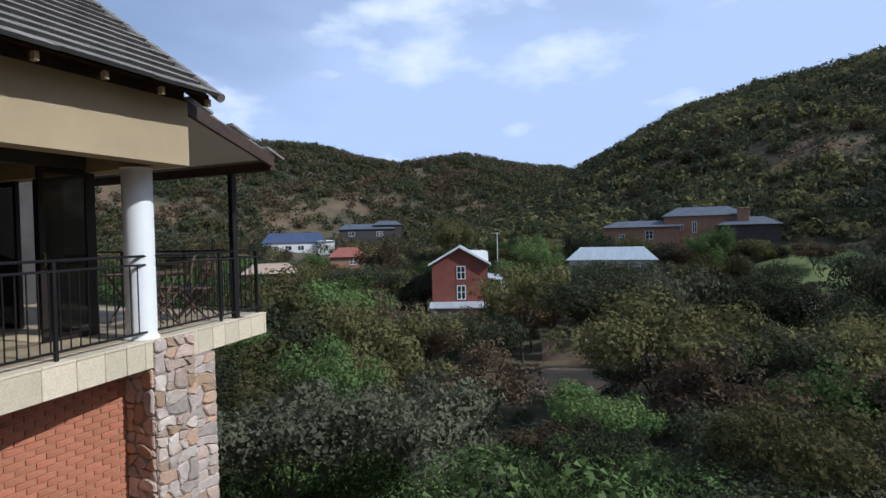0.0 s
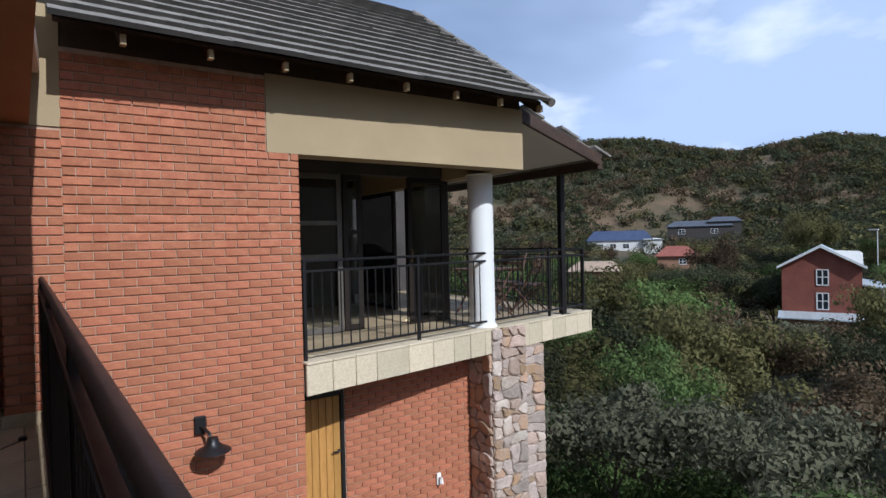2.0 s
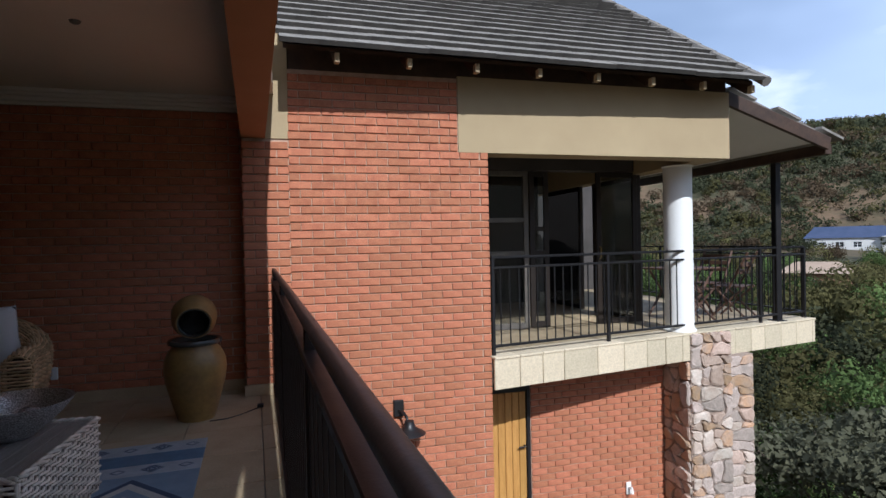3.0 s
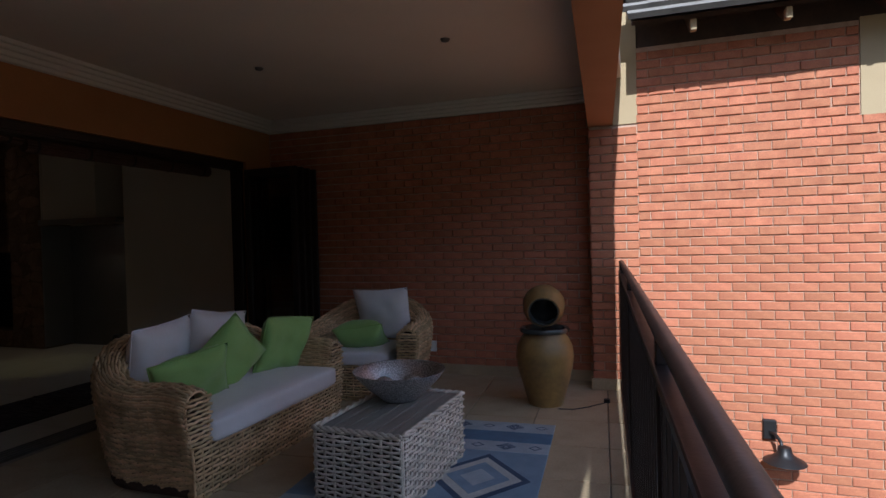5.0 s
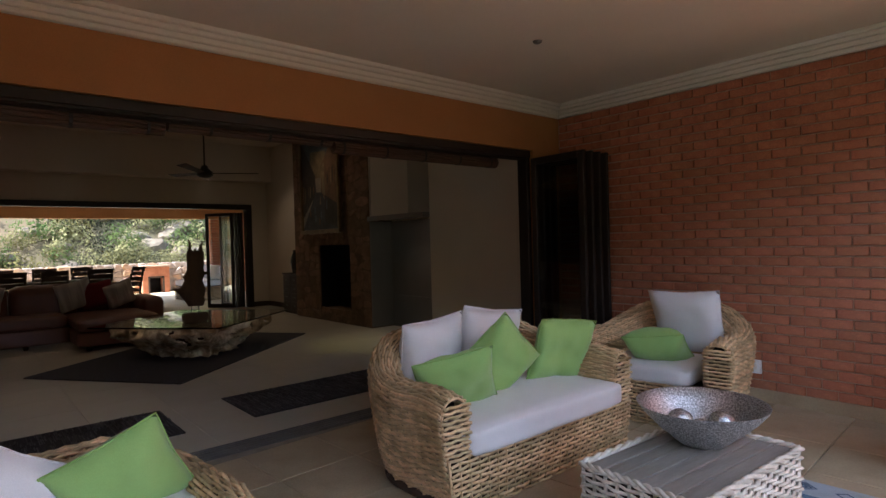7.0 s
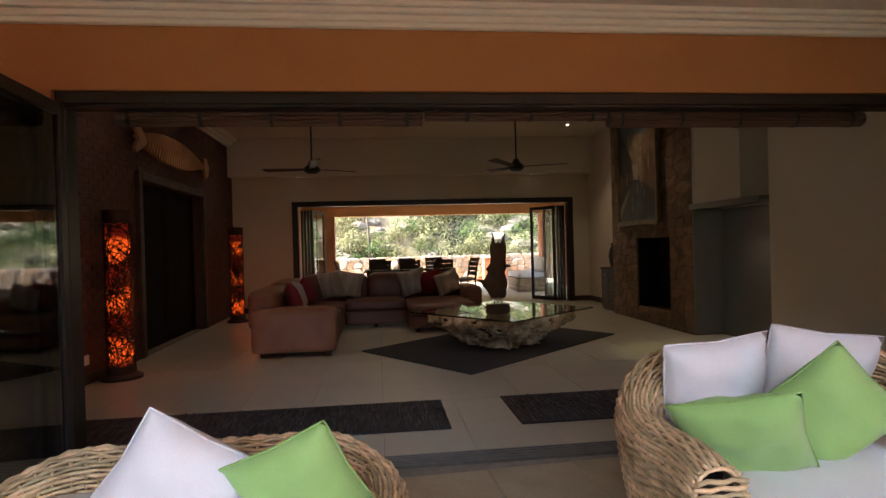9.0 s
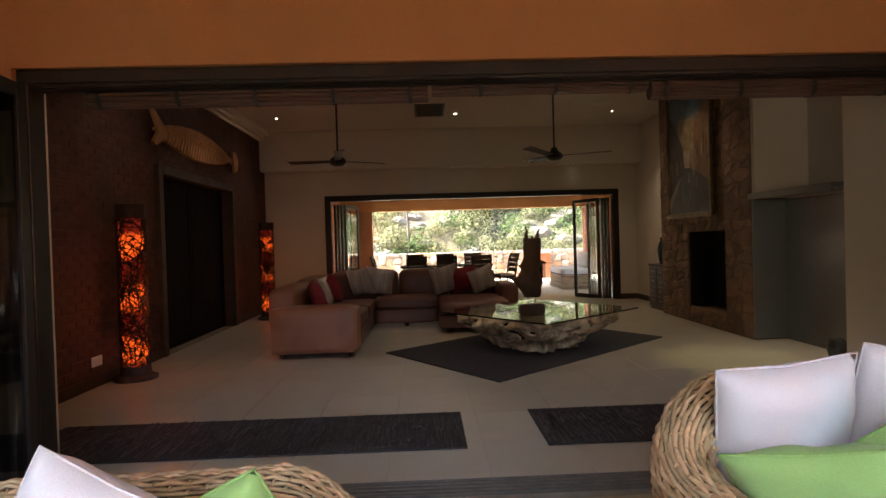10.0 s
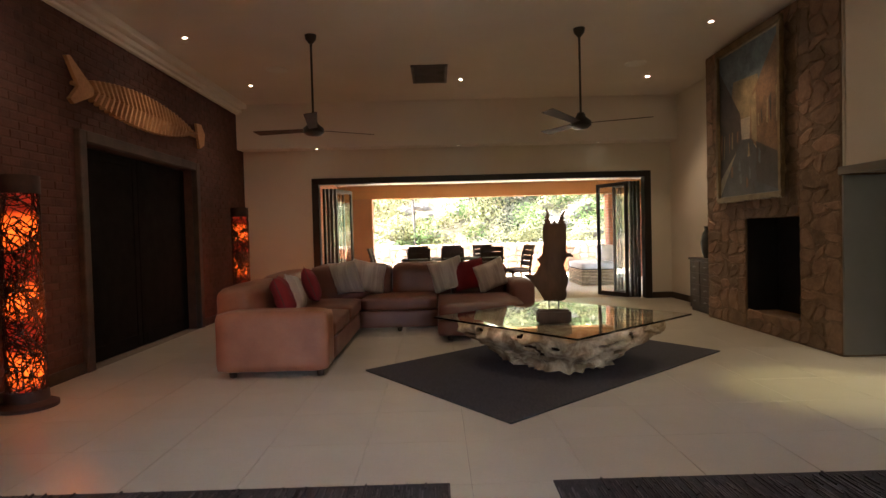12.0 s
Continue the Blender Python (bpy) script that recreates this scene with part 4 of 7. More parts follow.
l = thing("wall_lamp", "black metal barn lamp on a brick wall", "lamp", (WX, 0.90, -0.34))
bm = bmesh.new()
box(bm, 0.0, 0.04, -0.05, 0.05, 0.02, 0.18, 0.008)
part("mount", bm, M_BLACK, l)
bm = bmesh.new()
tube(bm, [(0.03, 0, 0.08), (0.10, 0.02, 0.09), (0.16, 0.05, 0.05), (0.18, 0.06, 0.0)], 0.014, 8)
part("arm", bm, M_BLACK, l, "", 60)
bm = bmesh.new()
lathe(bm, [(0.0, 0.03), (0.045, 0.02), (0.055, -0.03), (0.09, -0.06), (0.145, -0.09), (0.155, -0.10), (0.145, -0.10), (0.085, -0.075), (0.0, -0.05)], 24, (0.19, 0.07))
part("shade", bm, M_BLACK, l, "", 50)
t = thing("outdoor_tap", "small white outdoor tap on the lower wall", "tap", (-6.335, 4.02, -1.82))
bm = bmesh.new()
box(bm, 0, 0.02, -0.035, 0.035, -0.08, 0.08, 0.006)
part("backplate", bm, M_WHITE, t)
bm = bmesh.new()
tube(bm, [(0.01, 0, 0.02), (0.08, 0, 0.03), (0.10, 0, -0.04)], 0.016, 8)
part("spout", bm, M_WHITE, t, "", 60)

# sliding doors behind the balcony
glazing = thing("sliding_door", "dark framed sliding glass door standing open on the balcony", "door", (-7.0, 1.9, 0.19))
for k, (y0, y1, mids, mat) in enumerate(((0.0, 1.10, (0.98, 1.42), M_GREYAL), (1.14, 1.42, (0.98, 1.30), M_BRONZE), (2.12, 2.76, (), M_BRONZE))):
    bm = bmesh.new()
    x = -0.05 * (k % 2)
    for b in ((y0, y0 + 0.07, 0, 2.1), (y1 - 0.07, y1, 0, 2.1), (y0 + 0.07, y1 - 0.07, 0, 0.08), (y0 + 0.07, y1 - 0.07, 2.03, 2.1)) + tuple((y0 + 0.07, y1 - 0.07, z, z + 0.06) for z in mids):
        box(bm, x - 0.02, x + 0.02, *b, 0.003)
    lf = part("leaf_frame", bm, mat, glazing)
    bm = bmesh.new()
    box(bm, x - 0.004, x + 0.004, y0 + 0.06, y1 - 0.06, 0.07, 2.04)
    part("pane", bm, M_DARKGLASS, lf).visible_shadow = False
    if k == 2:
        bm = bmesh.new()
        tube(bm, [(x + 0.02, y0 + 0.035, 0.90), (x + 0.06, y0 + 0.035, 0.92), (x + 0.06, y0 + 0.035, 1.05), (x + 0.02, y0 + 0.035, 1.07)], 0.009, 6)
        part("handle", bm, M_GILTPULL, lf, "brass pull handle")
# lintel and back wall: the room's shade comes from their dark colour
solid("wall_wing_lintel", M_DARK, "wall over the sliding doors, darkened for shade", "wall", (-7.15, -6.95, 1.88, 4.59, 2.30, 2.80))
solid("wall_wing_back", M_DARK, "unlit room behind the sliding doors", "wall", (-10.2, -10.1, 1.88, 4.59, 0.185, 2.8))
M_SMOKED = glass("smoked_glass", (0.10, 0.10, 0.10))
for x0, x1, lab in ((-8.22, -7.0, "dark glass corner screen of the balcony room"), (-10.0, -8.62, "dark glass screen beyond a gap")):
    scr = thing("glass_screen", lab, "window", (x0, 4.7, 0.19))
    w = x1 - x0
    bm = bmesh.new()
    for b in ((0, 0.06, 0, 2.07), (w - 0.06, w, 0, 2.07), (0.06, w - 0.06, 2.0, 2.07), (0.06, w - 0.06, 0, 0.06)):
        box(bm, b[0], b[1], -0.03, 0.03, b[2], b[3], 0.003)
    part("window_frame", bm, M_BRONZE, scr)
    bm = bmesh.new()
    box(bm, 0.05, w - 0.05, -0.005, 0.005, 0.05, 2.01)
    part("pane", bm, M_SMOKED, scr).visible_shadow = False


# balcony table and folding chairs
M_TEAK = material("weathered_teak", (0.115, 0.060, 0.038), (0.075, 0.040, 0.026), 5.0, 0.6, bump=0.4, bscale=40, stretch=(1, 1, 4))


def folding_chair(at, rz, group="folding chairs on the balcony"):
    c = thing("folding_chair", "dark teak folding chair on the balcony", "chair", at, rz, group)
    for k, s in enumerate((-0.22, 0.22)):
        for p, q in (((s, -0.25, 0), (s, 0.22, 0.46)), ((s, 0.25, 0), (s, -0.20, 0.46)), ((s, 0.0, 0.42), (s, 0.27, 0.95))):
            bm = bmesh.new()
            cyl(bm, p, q, 0.016, n=6)
            part("leg" if q[2] < 0.5 else "back_post", bm, M_TEAK, c)
    bm = bmesh.new()
    for k in range(6):
        box(bm, -0.23, 0.23, -0.22 + 0.07 * k, -0.165 + 0.07 * k, 0.45, 0.468, 0.004)
    part("seat", bm, M_TEAK, c)
    bm = bmesh.new()
    for k in range(3):
        box(bm, -0.22, 0.22, 0.11 + 0.035 * k + 0.02, 0.13 + 0.035 * k + 0.02, 0.64 + 0.1 * k, 0.70 + 0.1 * k, 0.004)
    part("backrest", bm, M_TEAK, c)
    return c


folding_chair((-6.75, 5.35, 0.187), 170)
folding_chair((-7.45, 6.25, 0.187), 20)
folding_chair((-6.85, 6.15, 0.187), 300)
tb = thing("balcony_table", "small teak folding table on the balcony", "table", (-7.35, 5.65, 0.187), 15)
bm = bmesh.new()
for k in range(7):
    box(bm, -0.40, 0.40, -0.38 + 0.11 * k, -0.28 + 0.11 * k, 0.70, 0.725, 0.004)
part("tabletop", bm, M_TEAK, tb)
for sx in (-0.34, 0.34):
    for sy in (-1, 1):
        bm = bmesh.new()
        cyl(bm, (sx, -0.3 * sy, 0), (sx, 0.3 * sy, 0.70), 0.018, n=6)
        part("leg", bm, M_TEAK, tb)

# ---- houses in the valley ----
M_HBRICK = material("far_red_brick", (0.26, 0.085, 0.055), (0.20, 0.065, 0.045), 0.8, 0.9, bump=0.2, bscale=8)
M_TINROOF = material("pale_sheet_roof", (0.55, 0.60, 0.62), (0.46, 0.51, 0.54), 0.4, 0.35, metal=0.3, stretch=(6, 1, 1))
M_DARKROOF = material("slate_roof", (0.10, 0.115, 0.14), (0.075, 0.085, 0.105), 0.8, 0.7)
M_BLUEROOF = material("blue_sheet_roof", (0.07, 0.09, 0.16), (0.05, 0.07, 0.13), 0.5, 0.45)
M_REDROOF = material("red_roof", (0.30, 0.10, 0.07), (0.24, 0.08, 0.06), 0.8, 0.8)
M_TANROOF = material("thatch_tan_roof", (0.42, 0.31, 0.23), (0.35, 0.26, 0.19), 0.8, 0.9)
M_FARWALL = material("far_pale_wall", (0.70, 0.69, 0.66), (0.62, 0.61, 0.58), 0.6, 0.85)
M_TANWALL = material("far_clay_wall", (0.34, 0.19, 0.12), (0.27, 0.15, 0.095), 0.6, 0.9)
M_PANE = material("far_window_pane", (0.03, 0.035, 0.04), (0.02, 0.024, 0.03), 1.0, 0.1, spec=0.8)


def roof_gable(bm, w, d, z, rise, over=0.35, t=0.12):
    """Two slopes whose ridge runs along y, over a body w wide and d deep."""
    for s in (1, -1):
        a = [(s * (w / 2 + over), -over, z - rise * over / (w / 2)), (s * (w / 2 + over), d + over, z - rise * over / (w / 2)), (0, d + over, z + rise), (0, -over, z + rise)]
        lo = [bm.verts.new(p) for p in a]
        hi = [bm.verts.new((p[0], p[1], p[2] + t)) for p in a]
        bm.faces.new(lo)
        bm.faces.new(hi)
        for i in range(4):
            bm.faces.new((lo[i], lo[(i + 1) % 4], hi[(i + 1) % 4], hi[i]))


def far_window(parent, x, y, z, w, h, facing=-1):
    bm = bmesh.new()
    for b in ((x - w / 2, x + w / 2, z, z + 0.1), (x - w / 2, x + w / 2, z + h - 0.1, z + h), (x - w / 2, x - w / 2 + 0.1, z, z + h), (x + w / 2 - 0.1, x + w / 2, z, z + h), (x - 0.05, x + 0.05, z, z + h), (x - w / 2, x + w / 2, z + h * 0.5, z + h * 0.5 + 0.07)):
        box(bm, b[0], b[1], y - 0.06, y + 0.02, b[2], b[3])
    f = part("window", bm, M_WHITE, parent, "white framed window")
    bm = bmesh.new()
    box(bm, x - w / 2 + 0.05, x + w / 2 - 0.05, y - 0.02, y + 0.01, z + 0.05, z + h - 0.05)
    part("pane", bm, M_PANE, f)


def house(label, at, rz, w, d, h, rise, wall_m, roof_m, windows=(), foot=6.0):
    """A plain gabled house; windows as (x, z, width, height) on its front."""
    b = thing("house", label, "house", at, rz, "houses in the valley")
    bm = bmesh.new()
    box(bm, -w / 2, w / 2, 0, d, -foot, h)
    if rise > 0:
        for y in (0.0, d - 0.2):
            v = [bm.verts.new(p) for p in ((-w / 2, y, h), (w / 2, y, h), (0, y, h + rise), (-w / 2, y + 0.2, h), (w / 2, y + 0.2, h), (0, y + 0.2, h + rise))]
            bm.faces.new(v[:3])
            bm.faces.new(v[3:])
            bm.faces.new((v[0], v[2], v[5], v[3]))
            bm.faces.new((v[1], v[4], v[5], v[2]))
    part("wall", bm, wall_m, b)
    bm = bmesh.new()
    roof_gable(bm, w, d, h, rise)
    part("roof", bm, roof_m, b)
    for x, z, ww, hh in windows:
        far_window(b, x, 0.0, z, ww, hh)
    return b


def eave_house(label, at, rz, w, d, h, rise, wall_m, roof_m, windows=(), foot=6.0):
    """A low house seen along its eaves: the ridge runs along x."""
    b = thing("house", label, "house", at, rz, "houses in the valley")
    bm = bmesh.new()
    box(bm, -w / 2, w / 2, 0, d, -foot, h)
    part("wall", bm, wall_m, b)
    bm = bmesh.new()
    o = 0.5
    a = [(-w / 2 - o, -o, h), (w / 2 + o, -o, h), (w / 2 + o, d + o, h), (-w / 2 - o, d + o, h)]
    e = [bm.verts.new(p) for p in a]
    r0, r1 = bm.verts.new((-w / 2 + d * 0.25, d / 2, h + rise)), bm.verts.new((w / 2 - d * 0.25, d / 2, h + rise))
    bm.faces.new((e[0], e[1], r1, r0))
    bm.faces.new((e[2], e[3], r0, r1))
    bm.faces.new((e[1], e[2], r1))
    bm.faces.new((e[3], e[0], r0))
    bm.faces.new(e[::-1])
    part("roof", bm, roof_m, b)
    for x, z, ww, hh in windows:
        far_window(b, x, 0.0, z, ww, hh)
    return b


rh = house("three-storey red brick house with a pale sheet roof", (-25.7, 61.6, -7.1), 22, 6.6, 11.0, 5.2, 1.9, M_HBRICK, M_TINROOF, ((0.15, 0.9, 1.05, 1.7), (0.15, 3.3, 1.05, 1.6)))
bm = bmesh.new()
for s in (1, -1):
    lo = [(s * 3.7, 5.2 - 0.25), (0, 7.1 - 0.05), (0, 7.1 + 0.2), (s * 3.7, 5.2 + 0.0)]
    f0 = [bm.verts.new((x, -0.5, z)) for x, z in lo]
    f1 = [bm.verts.new((x, -0.36, z)) for x, z in lo]
    bm.faces.new(f0)
    bm.faces.new(f1)
    for i in range(4):
        bm.faces.new((f0[i], f0[(i + 1) % 4], f1[(i + 1) % 4], f1[i]))
part("barge_board", bm, M_WHITE, rh, "white barge boards")
for k in range(5):
    y = 2.2 + 1.75 * k
    bm = bmesh.new()
    v = [bm.verts.new(p) for p in ((3.2, y - 0.55, 5.1), (3.2, y + 0.55, 5.1), (3.2, y, 6.2), (1.2, y, 6.35), (2.2, y - 0.75, 5.8), (2.2, y + 0.75, 5.8))]
    bm.faces.new((v[0], v[1], v[2]))
    part("dormer_wall", bm, M_FARWALL, rh)
    bm = bmesh.new()
    for s in (-1, 1):
        a = [(3.45, y + s * 0.85, 5.25), (3.45, y, 6.3), (0.9, y, 6.4), (2.6, y + s * 0.85, 5.35)]
        lo = [bm.verts.new(p) for p in a]
        hi = [bm.verts.new((p[0], p[1], p[2] + 0.14)) for p in a]
        bm.faces.new(lo)
        bm.faces.new(hi)
        for i in range(4):
            bm.faces.new((lo[i], lo[(i + 1) % 4], hi[(i + 1) % 4], hi[i]))
    part("dormer_roof", bm, M_FARWALL, rh, "small white gabled dormer")
bm = bmesh.new()
v = [bm.verts.new(p) for p in ((-3.6, -1.7, 0.05), (3.6, -1.7, 0.05), (3.6, 0.0, 0.55), (-3.6, 0.0, 0.55), (-3.6, -1.7, 0.17), (3.6, -1.7, 0.17), (3.6, 0.0, 0.67), (-3.6, 0.0, 0.67))]
for f in ((0, 1, 2, 3), (4, 5, 6, 7), (0, 1, 5, 4), (1, 2, 6, 5), (2, 3, 7, 6), (3, 0, 4, 7)):
    bm.faces.new([v[i] for i in f])
part("lean_to_roof", bm, M_TINROOF, rh)
bm = bmesh.new()
box(bm, -3.3, 3.3, -1.3, 0.0, -6.0, 0.04)
part("lean_to_wall", bm, M_TANWALL, rh)
bm = bmesh.new()
v = [bm.verts.new(p) for p in ((3.3, 0.8, 3.3), (5.4, 0.8, 2.9), (5.4, 10.5, 2.9), (3.3, 10.5, 3.3), (3.3, 0.8, 3.45), (5.4, 0.8, 3.05), (5.4, 10.5, 3.05), (3.3, 10.5, 3.45))]
for f in ((0, 1, 2, 3), (4, 5, 6, 7), (0, 1, 5, 4), (1, 2, 6, 5), (2, 3, 7, 6), (3, 0, 4, 7)):
    bm.faces.new([v[i] for i in f])
part("porch_roof", bm, M_TINROOF, rh)
for y in (1.0, 5.0, 10.0):
    bm = bmesh.new()
    cyl(bm, (5.2, y, -6), (5.2, y, 2.95), 0.12, n=8)
    part("porch_post", bm, M_FARWALL, rh)
bh = eave_house("long clay-brick house with grey slate roofs", (-9.5, 108.5, -2.2), 3, 13.0, 9.0, 4.4, 1.2, M_TANWALL, M_DARKROOF, ((-3.2, 1.9, 1.0, 1.3), (1.5, 2.2, 1.4, 1.5)), 5)
eave_house("higher wing of the clay-brick house", (1.0, 110.5, -0.6), 2, 13.0, 9.0, 4.6, 1.7, M_TANWALL, M_DARKROOF, ((-3.8, 2.0, 0.9, 1.1), (-1.5, 1.6, 0.8, 2.0)), 6)
eave_house("dark verandah wing under a slate roof", (8.0, 108.0, -1.3), 0, 9.0, 8.0, 3.5, 1.4, M_DARK, M_DARKROOF, (), 6)
ch = thing("chimney", "square clay-brick chimney stack", "chimney", (7.2, 109.5, -3.0))
bm = bmesh.new()
box(bm, -0.9, 0.9, 0, 1.4, 0, 8.2, 0.05)
box(bm, -1.0, 1.0, -0.1, 1.5, 7.9, 8.1, 0.03)
part("stack", bm, M_TANWALL, ch)
eave_house("low house under a bright sheet roof", (-12.0, 88.5, -4.4), 6, 12.5, 6.0, 1.6, 1.9, M_FARWALL, M_TINROOF, (), 6)
eave_house("small house with a red roof", (-61.2, 91.0, -4.2), 34, 6.5, 6.0, 2.0, 1.8, M_TANWALL, M_REDROOF, ((1.0, 0.5, 1.3, 1.1),), 6)
eave_house("low house with a tan roof", (-53.0, 60.3, -5.4), 41, 7.0, 5.0, 2.2, 1.3, M_TANWALL, M_TANROOF, (), 6)
eave_house("white house with a blue sheet roof", (-120.0, 148.0, -3.0), 39, 20.0, 8.0, 3.4, 3.2, M_FARWALL, M_BLUEROOF, ((-6.0, 0.8, 2.0, 1.6), (-2.0, 0.8, 2.0, 1.6), (2.0, 0.8, 2.0, 1.6)), 6)
eave_house("white annexe beside the blue-roofed house", (-111.5, 153.5, -3.0), 39, 5.5, 6.0, 3.6, 0.4, M_FARWALL, M_FARWALL, (), 6)
eave_house("dark hillside house with slate roofs", (-121.0, 194.0, 1.5), 32, 22.0, 9.0, 3.4, 2.2, M_DARK, M_DARKROOF, ((-6, 0.6, 2.4, 1.8), (5, 0.6, 2.4, 1.8)), 8)
eave_house("upper storey of the dark hillside house", (-114.5, 199.5, 2.5), 32, 11.0, 8.0, 4.0, 1.8, M_DARK, M_DARKROOF, ((0, 1.2, 2.4, 1.6),), 8)
bp = thing("boundary_wall", "weathered plaster boundary wall in the bush", "wall", (-11.8, 52.0, -10.6), 12)
bm = bmesh.new()
box(bm, -1.6, 1.6, -0.12, 0.12, -1.0, 2.1, 0.02)
box(bm, -1.65, 1.65, -0.17, 0.17, 2.1, 2.22, 0.02)
part("panel", bm, M_TANROOF, bp)
M_SANDG = material("bare_sand", (0.40, 0.29, 0.19), (0.32, 0.23, 0.15), 0.8, 0.95, bump=0.4, bscale=12)
M_LAWN = material("lawn", (0.14, 0.16, 0.05), (0.11, 0.14, 0.04), 0.4, 0.95, bump=0.5, bscale=20)


def ground_patch(name, label, cx, cy, rx, ry, mat, lift, seed):
    """A bare or mown patch that follows the land."""
    bm = bmesh.new()
    rows = []
    for j in range(1, 7):
        rows.append([])
        for i in range(28):
            a = 2 * math.pi * i / 28
            wob = 1 + 0.22 * noise.noise(Vector((math.cos(a) * 1.5, math.sin(a) * 1.5, seed)))
            x, y = cx + rx * j / 6 * wob * math.cos(a), cy + ry * j / 6 * wob * math.sin(a)
            rows[-1].append(bm.verts.new((x, y, ground_at(x, y) + lift * (1.2 - j / 6))))
    mid = bm.verts.new((cx, cy, ground_at(cx, cy) + lift * 1.2))
    for i in range(28):
        bm.faces.new((mid, rows[0][i], rows[0][(i + 1) % 28]))
        for a, b in zip(rows, rows[1:]):
            bm.faces.new((a[i], a[(i + 1) % 28], b[(i + 1) % 28], b[i]))
    structure(name, bm, mat, label, "ground", 180)


ground_patch("ground_sand", "bare sandy clearing in the bush", -9.8, 45.0, 3.8, 4.2, M_SANDG, 0.5, 1)
ground_patch("ground_lawn", "mown green lawn among the trees", 15, 103, 8, 9.5, M_LAWN, 0.9, 2)
sl = thing("street_lamp", "thin street lamp above the trees", "lamp", (-29.0, 85.2, -9.0))
bm = bmesh.new()
cyl(bm, (0, 0, 0), (0, 0, 10.6), 0.09, 0.06, 8)
part("pole", bm, M_FARWALL, sl)
bm = bmesh.new()
box(bm, -0.9, 0.15, -0.15, 0.15, 10.55, 10.72, 0.03)
part("lamp_head", bm, M_FARWALL, sl)

# ---- terrace furniture ----
M_WICKER = material("natural_rattan", (0.68, 0.49, 0.27), (0.44, 0.29, 0.145), 7.0, 0.5, bump=0.3, bscale=60, island=0.3)
M_WICKER_W = material("whitewashed_rattan", (0.70, 0.63, 0.53), (0.54, 0.47, 0.38), 7.0, 0.6, bump=0.3, bscale=60, island=0.25)
# Backing behind the weave: shade between the strands put into its colour
M_GAPSHADE = material("rattan_gap_shade", (0.06, 0.035, 0.02), (0.04, 0.024, 0.014), 9.0, 0.9)
M_LILAC = material("pale_grey_canvas", (0.74, 0.70, 0.685), (0.68, 0.64, 0.63), 2.0, 0.9, bump=0.35, bscale=260, fine=0.05, sheen=0.2)
M_GREEN = material("lime_green_canvas", (0.30, 0.47, 0.14), (0.255, 0.41, 0.11), 2.0, 0.9, bump=0.35, bscale=260, fine=0.06, sheen=0.2)
M_PIPE = material("cushion_piping", (0.70, 0.66, 0.65), (0.64, 0.60, 0.59), 3.0, 0.9)
M_PIPEG = material("green_piping", (0.29, 0.46, 0.13), (0.25, 0.40, 0.105), 3.0, 0.9)


def weave(points, normals, parent, mat, name="weave", r=0.0094, lift=0.0085, phase=0):
    """Strands woven over and under stakes: points[row][stake], with the way out of the surface at each."""
    bm = bmesh.new()
    rows, n = len(points), len(points[0])
    for j in range(rows):
        line = []
        for i in range(n):
            s = 1 if (i + j + phase) % 2 else -1
            line.append(points[j][i] + normals[j][i] * (lift * s))
            if i + 1 < n:
                line.append((points[j][i] + points[j][i + 1]) / 2 + (normals[j][i] + normals[j][i + 1]) * 0.0005)
        tube(bm, line, r, 4)
    return tagged(part(name, bm, mat, parent, "", 180), "", "", "", "stuff")


def stakes(points, normals, parent, mat, step=1, r=0.0078, name="stake_weave"):
    bm = bmesh.new()
    for i in range(0, len(points[0]), step):
        tube(bm, [points[j][i] - normals[j][i] * 0.004 for j in range(0, len(points), 2)] + [points[-1][i] - normals[-1][i] * 0.004], r, 4)
    return tagged(part(name, bm, mat, parent, "", 180), "", "", "", "stuff")


